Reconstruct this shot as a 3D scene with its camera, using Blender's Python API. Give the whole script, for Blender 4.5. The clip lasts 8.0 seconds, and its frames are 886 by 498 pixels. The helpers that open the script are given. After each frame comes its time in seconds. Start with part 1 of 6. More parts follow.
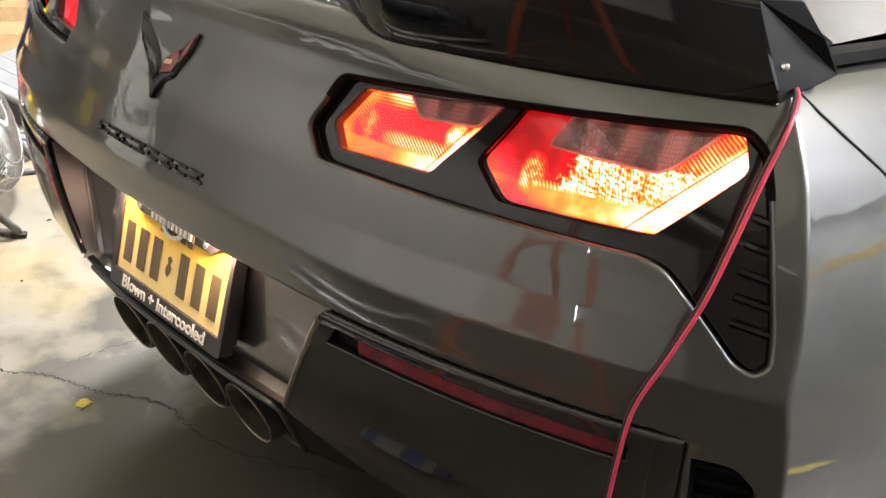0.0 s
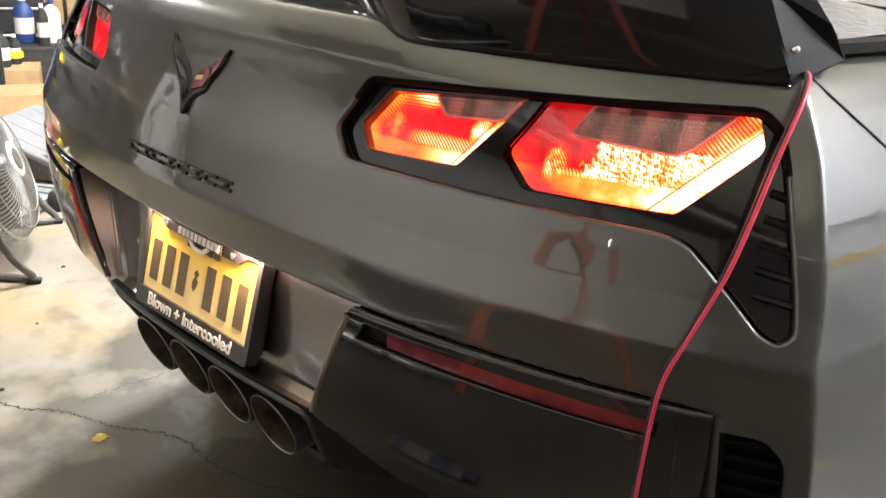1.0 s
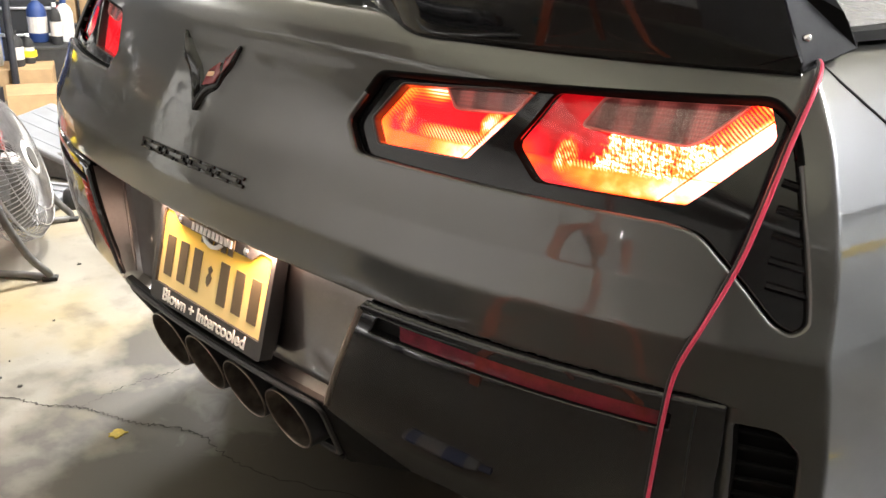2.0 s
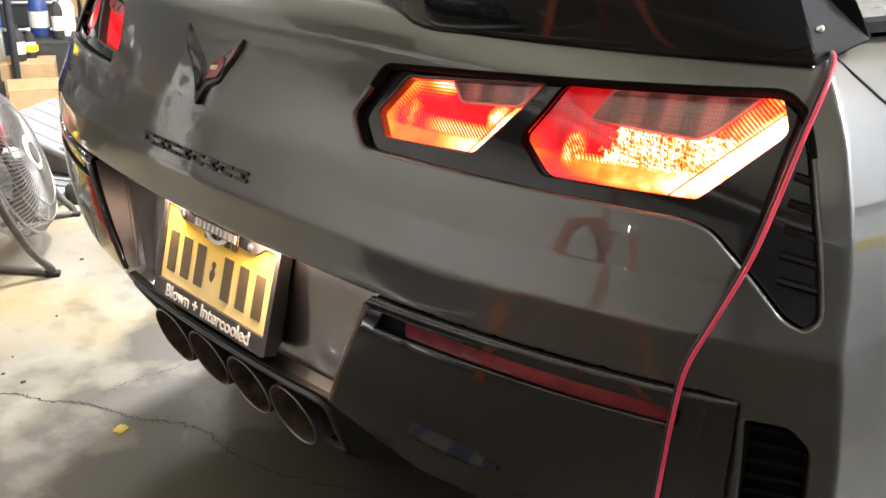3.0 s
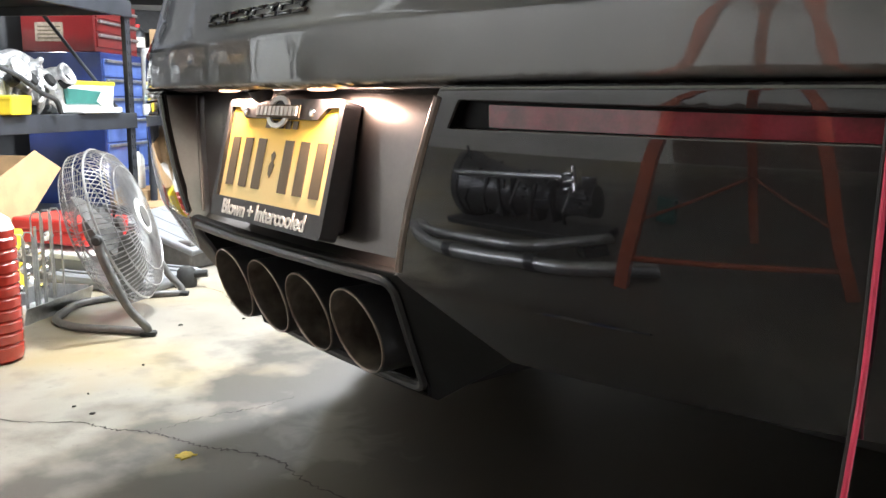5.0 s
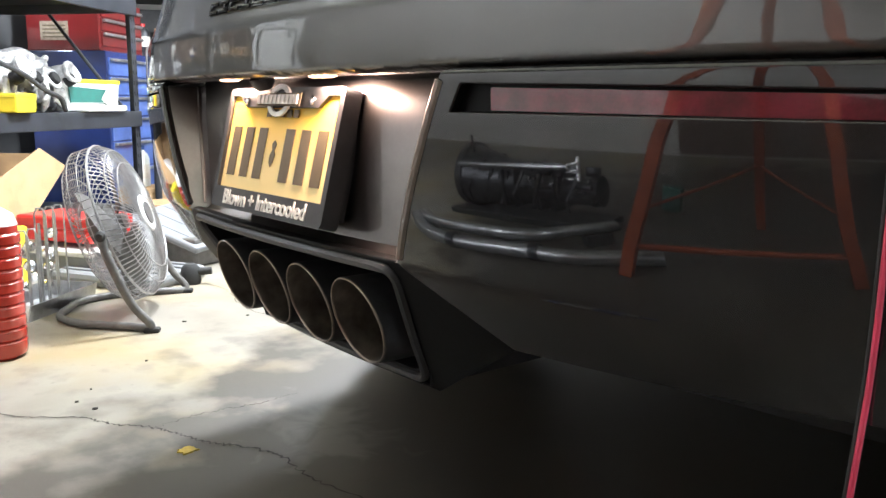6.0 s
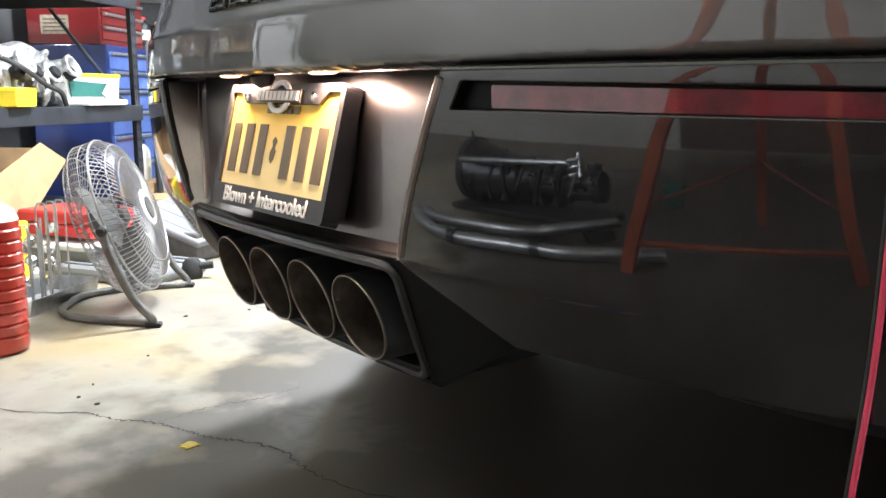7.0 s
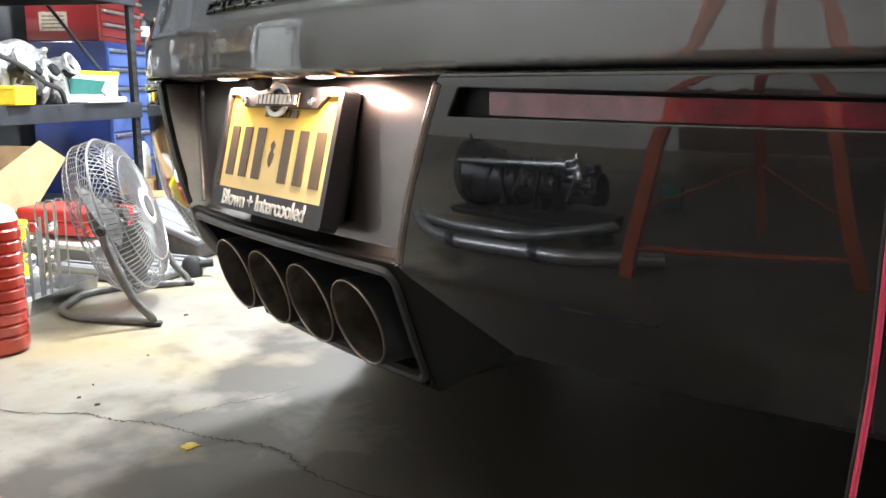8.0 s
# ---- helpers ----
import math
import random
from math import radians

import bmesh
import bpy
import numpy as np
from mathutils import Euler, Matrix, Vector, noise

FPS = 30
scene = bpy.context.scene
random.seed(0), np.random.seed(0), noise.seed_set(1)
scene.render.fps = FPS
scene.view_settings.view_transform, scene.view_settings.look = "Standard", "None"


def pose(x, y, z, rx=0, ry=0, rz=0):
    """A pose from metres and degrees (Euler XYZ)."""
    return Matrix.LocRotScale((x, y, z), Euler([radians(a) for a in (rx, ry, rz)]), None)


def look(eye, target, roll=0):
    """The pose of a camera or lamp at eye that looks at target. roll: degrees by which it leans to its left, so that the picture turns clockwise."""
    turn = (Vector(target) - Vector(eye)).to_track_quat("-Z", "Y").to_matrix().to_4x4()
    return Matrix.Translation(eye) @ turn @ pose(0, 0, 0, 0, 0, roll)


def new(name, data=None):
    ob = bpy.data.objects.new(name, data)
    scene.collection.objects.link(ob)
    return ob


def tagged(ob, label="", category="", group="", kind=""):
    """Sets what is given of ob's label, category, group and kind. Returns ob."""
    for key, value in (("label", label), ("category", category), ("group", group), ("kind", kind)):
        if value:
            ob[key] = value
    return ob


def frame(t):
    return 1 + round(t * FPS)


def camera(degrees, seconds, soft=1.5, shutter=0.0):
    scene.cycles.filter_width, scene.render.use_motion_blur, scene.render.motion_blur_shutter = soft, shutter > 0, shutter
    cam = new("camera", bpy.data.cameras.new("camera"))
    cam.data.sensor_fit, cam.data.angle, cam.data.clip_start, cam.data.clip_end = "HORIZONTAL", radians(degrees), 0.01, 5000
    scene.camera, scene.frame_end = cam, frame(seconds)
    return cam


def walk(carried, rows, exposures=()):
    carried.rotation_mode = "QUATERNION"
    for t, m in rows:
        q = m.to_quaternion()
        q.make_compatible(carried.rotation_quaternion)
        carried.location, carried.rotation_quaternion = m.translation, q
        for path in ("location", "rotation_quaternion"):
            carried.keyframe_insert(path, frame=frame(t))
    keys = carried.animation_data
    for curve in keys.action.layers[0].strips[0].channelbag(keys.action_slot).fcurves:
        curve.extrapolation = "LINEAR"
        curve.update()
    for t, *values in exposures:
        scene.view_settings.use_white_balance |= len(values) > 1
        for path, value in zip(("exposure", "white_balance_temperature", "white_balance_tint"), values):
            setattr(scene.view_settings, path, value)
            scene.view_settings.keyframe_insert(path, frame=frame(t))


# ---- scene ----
cam = camera(54.3, 8.0)
PATH = [
    (0, (1.049, -0.585, 1.213), (-0.146, 0.76, 0.34), 4.6),
    (0.5, (1.06, -0.624, 1.168), (-0.162, 0.759, 0.398), 4.0),
    (1, (1.073, -0.647, 1.146), (-0.173, 0.736, 0.415), 3.6),
    (1.5, (1.076, -0.647, 1.147), (-0.187, 0.719, 0.413), 2.9),
    (3, (1.065, -0.643, 1.143), (-0.199, 0.709, 0.384), 2.5),
    (3.5, (1.031, -0.608, 1.114), (-0.275, 0.718, 0.382), 2.5),
    (4, (0.985, -0.549, 0.931), (-0.489, 0.707, 0.431), 1.0),
    (4.5, (0.988, -0.52, 0.75), (-0.538, 0.719, 0.384), 0.8),
    (5, (0.998, -0.505, 0.681), (-0.565, 0.697, 0.346), 0.3),
    (6.5, (0.992, -0.496, 0.665), (-0.58, 0.694, 0.329), 0.2),
    (7, (0.992, -0.495, 0.67), (-0.579, 0.693, 0.32), 0.1),
    (7.5, (0.994, -0.495, 0.671), (-0.577, 0.691, 0.32), 0.1),
    (8, (0.99, -0.491, 0.681), (-0.579, 0.694, 0.318), -0.1),
]
walk(cam, [(t, look(eye, target, roll)) for t, eye, target, roll in PATH],
     [(0, -0.02, 6700, 13), (3.3, 0.08, 6600, 12), (4.0, -0.12, 6450, 11), (4.6, 0.05, 6200, 10), (5.2, 0.22, 6000, 10), (8, 0.25, 5950, 10)])

# ---------------------------------------------------------------- world and light
world = bpy.data.worlds.new("night_outside")
world.use_nodes = True
world.node_tree.nodes["Background"].inputs[0].default_value = (0.02, 0.022, 0.03, 1)
world.node_tree.nodes["Background"].inputs[1].default_value = 0.2
scene.world = world


def lamp(name, kind, m, energy, colour=(1, 1, 1), size=(0.5, 0.5)):
    data = bpy.data.lights.new(name, kind)
    data.energy, data.color = energy, colour
    if kind == "AREA":
        data.shape, data.size, data.size_y = "RECTANGLE", size[0], size[1]
    else:
        data.shadow_soft_size = size[0]
    ob = new(name, data)
    ob.matrix_world = m
    return ob


CEIL = 2.75
# tubes are out of view; the third is added to brighten the mirrored bench
TUBES = [(-1.83, 1.15, 0.6, 0.0, 480, 2.35), (-3.6, 2.9, 1.25, 0.0, 170, CEIL), (-4.0, -0.9, 1.25, 0.0, 125, CEIL), (2.30, 1.8, 1.25, 90.0, 480, CEIL), (0.0, 3.4, 1.25, 0.0, 90, CEIL)]
for tx, ty, tl, ta, te, tz in TUBES:
    lamp("tube_light", "POINT", pose(tx, ty, tz - 0.22), te, (0.98, 0.99, 1.0), (0.17,))


# an unseen shaded strip, added to brighten the block wall the paint mirrors
lamp("wall_fill_light", "AREA", pose(-1.4, -2.35, 2.52, -58, 0, 0), 24, (0.98, 0.99, 1.0), (4.8, 0.10)).data.spread = radians(88)


# an unseen open strip, added to brighten the ceiling boards behind the car
lamp("ceiling_fill_light", "AREA", pose(0.66, -1.5, 1.98, 180, 0, 0), 30, (0.97, 1.0, 0.93), (3.8, 0.08))


# ---------------------------------------------------------------- materials
def surface(name, colour, rough=0.5, metal=0.0, coat=0.0, vary=0.15, scale=12.0, bump=0.0, fine=160.0, emit=None, power=0.0, stain=None, spots=0.0, island=False):
    """A principled surface with colour and gloss that vary at a coarse and a fine scale."""
    mat = bpy.data.materials.new(name)
    mat.use_nodes = True
    nt = mat.node_tree
    bs = nt.nodes["Principled BSDF"]
    link = nt.links.new
    co = nt.nodes.new("ShaderNodeTexCoord")
    big = nt.nodes.new("ShaderNodeTexNoise")
    big.inputs["Scale"].default_value, big.inputs["Detail"].default_value = scale, 6
    sml = nt.nodes.new("ShaderNodeTexNoise")
    sml.inputs["Scale"].default_value, sml.inputs["Detail"].default_value = fine, 3
    link(co.outputs["Object"], big.inputs["Vector"])
    link(co.outputs["Object"], sml.inputs["Vector"])
    mix = nt.nodes.new("ShaderNodeMix")
    mix.data_type = "RGBA"
    dark = tuple(c * (1 - vary) for c in colour) if stain is None else stain
    mix.inputs[6].default_value = (*dark, 1)
    mix.inputs[7].default_value = (*[min(1, c * (1 + vary)) for c in colour], 1)
    ramp = nt.nodes.new("ShaderNodeMapRange")
    ramp.inputs[1].default_value, ramp.inputs[2].default_value = 0.3, 0.7
    add = nt.nodes.new("ShaderNodeMath")
    add.operation = "MULTIPLY_ADD"
    add.inputs[1].default_value = 0.25
    link(sml.outputs[0], add.inputs[0])
    link(big.outputs[0], add.inputs[2])
    sub = nt.nodes.new("ShaderNodeMath")
    sub.operation = "SUBTRACT"
    sub.inputs[1].default_value = 0.125
    link(add.outputs[0], sub.inputs[0])
    link(sub.outputs[0], ramp.inputs[0])
    link(ramp.outputs[0], mix.inputs[0])
    link(mix.outputs[2], bs.inputs["Base Color"])
    rr = nt.nodes.new("ShaderNodeMapRange")
    rr.inputs[3].default_value, rr.inputs[4].default_value = rough * 0.85, min(1, rough * 1.2)
    link(big.outputs[0], rr.inputs[0])
    link(rr.outputs[0], bs.inputs["Roughness"])
    bs.inputs["Metallic"].default_value = metal
    bs.inputs["Coat Weight"].default_value = coat
    bs.inputs["Coat Roughness"].default_value = 0.03
    if coat > 0.9:
        bs.inputs["Coat IOR"].default_value = 1.65
        bs.inputs["Specular IOR Level"].default_value = 0.15
    if bump:
        bp = nt.nodes.new("ShaderNodeBump")
        bp.inputs["Strength"].default_value, bp.inputs["Distance"].default_value = bump, 0.003
        link(sml.outputs[0], bp.inputs["Height"])
        link(bp.outputs[0], bs.inputs["Normal"])
    if emit:
        bs.inputs["Emission Color"].default_value = (*emit, 1)
        bs.inputs["Emission Strength"].default_value = power
    return mat


def concrete():
    """Worn shop concrete: grey-ochre clouds, dark stains, fine grit, shade painted round the car's tail."""
    mat = surface("concrete", (0.29, 0.268, 0.225), 0.42, 0, 0, 0.22, 1.6, 0.07, 260)
    nt = mat.node_tree
    link = nt.links.new
    bs = nt.nodes["Principled BSDF"]
    co = nt.nodes.new("ShaderNodeTexCoord")
    old = bs.inputs["Base Color"].links[0].from_socket
    for scale, low, high, tone, amount in ((3.4, 0.48, 0.68, (0.15, 0.13, 0.09), 0.45), (1.7, 0.46, 0.66, (0.34, 0.26, 0.115), 0.72), (9.0, 0.56, 0.70, (0.10, 0.088, 0.068), 0.32), (42.0, 0.64, 0.76, (0.10, 0.088, 0.07), 0.5)):
        n = nt.nodes.new("ShaderNodeTexNoise")
        n.inputs["Scale"].default_value, n.inputs["Detail"].default_value = scale, 7
        link(co.outputs["Object"], n.inputs["Vector"])
        r = nt.nodes.new("ShaderNodeMapRange")
        r.inputs[1].default_value, r.inputs[2].default_value, r.inputs[4].default_value = low, high, amount
        link(n.outputs[0], r.inputs[0])
        m = nt.nodes.new("ShaderNodeMix")
        m.data_type = "RGBA"
        m.inputs[7].default_value = (*tone, 1)
        link(r.outputs[0], m.inputs[0])
        link(old, m.inputs[6])
        old = m.outputs[2]
    # shade round the car's tail, painted into the floor with a ragged edge
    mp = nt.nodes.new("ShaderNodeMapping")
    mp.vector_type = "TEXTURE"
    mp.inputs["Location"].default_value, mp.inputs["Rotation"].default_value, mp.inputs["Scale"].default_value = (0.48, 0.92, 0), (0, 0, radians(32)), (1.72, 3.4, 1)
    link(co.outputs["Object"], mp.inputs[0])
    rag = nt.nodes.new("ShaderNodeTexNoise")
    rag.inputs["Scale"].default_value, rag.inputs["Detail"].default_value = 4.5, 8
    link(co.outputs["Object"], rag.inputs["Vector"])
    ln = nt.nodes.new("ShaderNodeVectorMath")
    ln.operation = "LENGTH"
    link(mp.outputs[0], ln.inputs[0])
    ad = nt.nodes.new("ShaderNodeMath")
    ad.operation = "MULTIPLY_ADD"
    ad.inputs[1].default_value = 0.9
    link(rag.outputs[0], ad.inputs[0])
    # a second painted patch, for the dark floor mirrored in the bumper
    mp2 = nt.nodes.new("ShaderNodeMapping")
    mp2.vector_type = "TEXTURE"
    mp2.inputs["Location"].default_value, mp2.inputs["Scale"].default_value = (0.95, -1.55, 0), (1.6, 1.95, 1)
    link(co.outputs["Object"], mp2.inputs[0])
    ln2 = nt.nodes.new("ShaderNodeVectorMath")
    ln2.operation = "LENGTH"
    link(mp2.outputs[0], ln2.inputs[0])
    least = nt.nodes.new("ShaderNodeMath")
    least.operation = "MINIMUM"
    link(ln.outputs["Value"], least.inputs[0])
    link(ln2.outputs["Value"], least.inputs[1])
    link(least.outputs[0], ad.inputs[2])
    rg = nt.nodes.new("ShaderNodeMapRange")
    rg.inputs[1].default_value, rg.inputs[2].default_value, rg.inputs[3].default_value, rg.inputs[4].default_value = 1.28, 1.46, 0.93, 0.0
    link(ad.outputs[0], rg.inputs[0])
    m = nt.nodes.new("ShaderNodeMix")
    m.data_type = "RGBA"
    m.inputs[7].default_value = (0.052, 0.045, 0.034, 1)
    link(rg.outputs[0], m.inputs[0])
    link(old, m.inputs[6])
    # pale swept dust and scuffs over the darkened floor
    dm = nt.nodes.new("ShaderNodeMapping")
    dm.inputs["Location"].default_value, dm.inputs["Scale"].default_value = (0.48 / 0.34, -0.33 / 0.26, 0), (1 / 0.34, 1 / 0.26, 0)
    link(co.outputs["Object"], dm.inputs[0])
    dl = nt.nodes.new("ShaderNodeVectorMath")
    dl.operation = "LENGTH"
    link(dm.outputs[0], dl.inputs[0])
    dn = nt.nodes.new("ShaderNodeTexNoise")
    dn.inputs["Scale"].default_value, dn.inputs["Detail"].default_value, dn.inputs["Distortion"].default_value = 11, 9, 0.8
    link(co.outputs["Object"], dn.inputs["Vector"])
    da = nt.nodes.new("ShaderNodeMath")
    da.operation = "MULTIPLY_ADD"
    da.inputs[1].default_value = -0.42
    link(dl.outputs["Value"], da.inputs[0])
    link(dn.outputs[0], da.inputs[2])
    dr = nt.nodes.new("ShaderNodeMapRange")
    dr.inputs[1].default_value, dr.inputs[2].default_value, dr.inputs[4].default_value = 0.28, 0.46, 0.5
    link(da.outputs[0], dr.inputs[0])
    dx = nt.nodes.new("ShaderNodeMix")
    dx.data_type = "RGBA"
    dx.inputs[7].default_value = (0.20, 0.19, 0.16, 1)
    link(dr.outputs[0], dx.inputs[0])
    link(m.outputs[2], dx.inputs[6])
    # a darker blue-grey lane along the car's side
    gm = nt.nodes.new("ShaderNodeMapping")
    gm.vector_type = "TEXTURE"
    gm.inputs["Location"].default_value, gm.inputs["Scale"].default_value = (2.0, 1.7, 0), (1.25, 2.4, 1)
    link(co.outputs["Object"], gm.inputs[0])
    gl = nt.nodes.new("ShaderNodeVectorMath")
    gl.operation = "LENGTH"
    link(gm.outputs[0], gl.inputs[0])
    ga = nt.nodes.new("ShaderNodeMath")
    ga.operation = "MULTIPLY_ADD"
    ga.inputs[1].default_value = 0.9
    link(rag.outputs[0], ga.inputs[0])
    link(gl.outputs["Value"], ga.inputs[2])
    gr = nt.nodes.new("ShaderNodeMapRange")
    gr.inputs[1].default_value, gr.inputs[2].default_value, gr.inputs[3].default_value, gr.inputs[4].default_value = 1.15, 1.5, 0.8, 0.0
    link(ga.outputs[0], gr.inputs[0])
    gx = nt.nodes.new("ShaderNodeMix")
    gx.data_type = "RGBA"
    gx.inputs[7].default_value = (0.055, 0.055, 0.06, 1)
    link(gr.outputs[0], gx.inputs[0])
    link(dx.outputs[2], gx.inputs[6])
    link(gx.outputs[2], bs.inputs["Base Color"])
    return mat


class Shade:
    """Small sums of shader values over an object's own height and half-width."""

    def __init__(self, name, base, rough):
        self.mat = bpy.data.materials.new(name)
        self.mat.use_nodes = True
        self.nt = self.mat.node_tree
        self.bs = self.nt.nodes["Principled BSDF"]
        self.bs.inputs["Base Color"].default_value = (*base, 1)
        self.bs.inputs["Roughness"].default_value = rough
        self.co = self.nt.nodes.new("ShaderNodeTexCoord").outputs["Object"]
        sep = self.nt.nodes.new("ShaderNodeSeparateXYZ")
        self.nt.links.new(self.co, sep.inputs[0])
        self.x = self.do("ABSOLUTE", sep.outputs[0])
        self.z = sep.outputs[2]

    def put(self, value, socket):
        if isinstance(value, (int, float)):
            socket.default_value = float(value)
        else:
            self.nt.links.new(value, socket)

    def do(self, op, a, b=0.0):
        n = self.nt.nodes.new("ShaderNodeMath")
        n.operation = op
        self.put(a, n.inputs[0])
        self.put(b, n.inputs[1])
        return n.outputs[0]

    def add(self, *terms):
        out = terms[0]
        for t in terms[1:]:
            out = self.do("ADD", out, t)
        return out

    def mul(self, *terms):
        out = terms[0]
        for t in terms[1:]:
            out = self.do("MULTIPLY", out, t)
        return out

    def step(self, value, a, b, low=0.0, high=1.0):
        """A soft step from low at a to high at b."""
        n = self.nt.nodes.new("ShaderNodeMapRange")
        n.interpolation_type = "SMOOTHSTEP"
        if a > b:
            a, b, low, high = b, a, high, low
        for k, v in enumerate((value, a, b, low, high)):
            self.put(v, n.inputs[k])
        return n.outputs[0]

    def line(self, p, inward):
        """The distance inside a straight edge through p."""
        return self.add(self.mul(self.do("SUBTRACT", self.x, p[0]), inward[0]), self.mul(self.do("SUBTRACT", self.z, p[1]), inward[1]))

    def spot(self, cx, cz, r0, r1, flat=1.0):
        dx, dz = self.do("SUBTRACT", self.x, cx), self.mul(self.do("SUBTRACT", self.z, cz), flat)
        return self.step(self.do("SQRT", self.add(self.mul(dx, dx), self.mul(dz, dz))), r1, r0)

    def ribs(self, pitch, angle, low, high, wobble=0.4, sharp=(0.25, 0.75)):
        """Moulded ribs: bands of a pitch, across the given angle in the x, z plane."""
        m = self.nt.nodes.new("ShaderNodeMapping")
        m.inputs["Rotation"].default_value = (0, radians(angle), 0)
        self.nt.links.new(self.co, m.inputs[0])
        w = self.nt.nodes.new("ShaderNodeTexWave")
        w.bands_direction = "X"
        w.inputs["Scale"].default_value, w.inputs["Distortion"].default_value, w.inputs["Detail"].default_value = 0.314 / pitch, wobble, 1
        self.nt.links.new(m.outputs[0], w.inputs["Vector"])
        return self.step(w.outputs[0], sharp[0], sharp[1], low, high)

    def cloud(self, scale, low, high):
        n = self.nt.nodes.new("ShaderNodeTexNoise")
        n.inputs["Scale"].default_value, n.inputs["Detail"].default_value = scale, 3
        self.nt.links.new(self.co, n.inputs["Vector"])
        return self.step(n.outputs[0], 0.36, 0.64, low, high)

    def glow(self, total, amber):
        """Gives off this much light: deep red when weak, amber and then white when strong."""
        mix = self.nt.nodes.new("ShaderNodeCombineColor")
        self.put(self.do("POWER", total, 0.64), mix.inputs[0])
        self.put(self.mul(total, self.step(total, 0.6, 7.0, 0.011, amber)), mix.inputs[1])
        self.put(self.mul(total, self.add(self.step(total, 0.8, 4.0, 0.022, 0.0035), self.step(total, 9.0, 48.0, 0.0, 0.026))), mix.inputs[2])
        self.nt.links.new(mix.outputs[0], self.bs.inputs["Emission Color"])
        self.bs.inputs["Emission Strength"].default_value = 1.0
        return self.mat


def lit_outer_lens():
    """The outer lamp: a white-hot guide along its lower edges, cells above it, a bowl on its inner side."""
    g = Shade("lit_outer_lens", (0.30, 0.01, 0.015), 0.18)
    base, slant = g.do("SUBTRACT", g.z, 0.869), g.line((0.748, 0.939), (-0.767, 0.641))
    d = g.do("MINIMUM", base, slant)
    hot = g.step(g.x, 0.545, 0.610)
    ragged = g.add(g.x, g.cloud(120, -0.005, 0.005), g.mul(g.z, -0.25))
    band = g.mul(g.step(d, 0.030, 0.018), g.step(d, 0.0, 0.006, 0.35, 1.0), g.add(3.2, g.mul(hot, g.step(g.x, 0.60, 0.712, 15.0, 62.0))), g.cloud(40, 0.6, 1.2))
    thread = g.mul(g.step(g.do("ABSOLUTE", g.do("SUBTRACT", slant, 0.0235)), 0.0004, 0.0013, 0.16, 1.0), g.step(g.do("ABSOLUTE", g.do("SUBTRACT", base, 0.0265)), 0.0003, 0.0012, 0.6, 1.0))
    mesh = g.mul(g.ribs(0.0031, 20, 0.45, 1.25, 7.0), g.ribs(0.0047, 74, 0.45, 1.2, 8.0), g.cloud(230, 0.35, 1.4), g.ribs(0.0085, 8, 0.65, 1.1, 3.0))
    cells = g.mul(g.step(ragged, 0.358, 0.366), g.step(d, 0.020, 0.027), g.step(g.add(g.z, g.cloud(150, -0.004, 0.004)), 0.933, 0.926), g.step(slant, 0.020, 0.032), mesh, g.cloud(62, 0.35, 1.6), 58.0)
    arm = g.mul(g.step(d, 0.020, 0.024), g.step(slant, 0.054, 0.036), g.step(g.x, 0.660, 0.690), g.ribs(0.0031, 52, 0.15, 1.3, 1.2), g.cloud(60, 0.5, 1.4), 15.0)
    bowl = g.mul(g.spot(0.553, 0.9, 0.002, 0.019, 0.8), g.step(g.x, 0.541, 0.548), g.ribs(0.0026, 40, 0.25, 1.3, 2.5), g.cloud(110, 0.3, 1.7), 26.0)
    rim = g.mul(g.step(g.x, 0.540, 0.506), g.step(g.z, 0.930, 0.890), 4.0)
    low_cells = g.mul(g.step(g.x, 0.556, 0.566), g.step(g.x, 0.60, 0.592), g.step(g.do("ABSOLUTE", g.do("SUBTRACT", base, 0.0245)), 0.0045, 0.002), g.ribs(0.0034, 30, 0.1, 1.2, 1.0), 15.0)
    dull = g.mul(g.step(g.x, 0.53, 0.60, 0.26, 0.6), g.ribs(0.0024, 62, 0.8, 1.1), g.cloud(45, 0.6, 1.3))
    return g.glow(g.mul(g.add(band, cells, arm, bowl, rim, low_cells, dull), thread), 0.039)


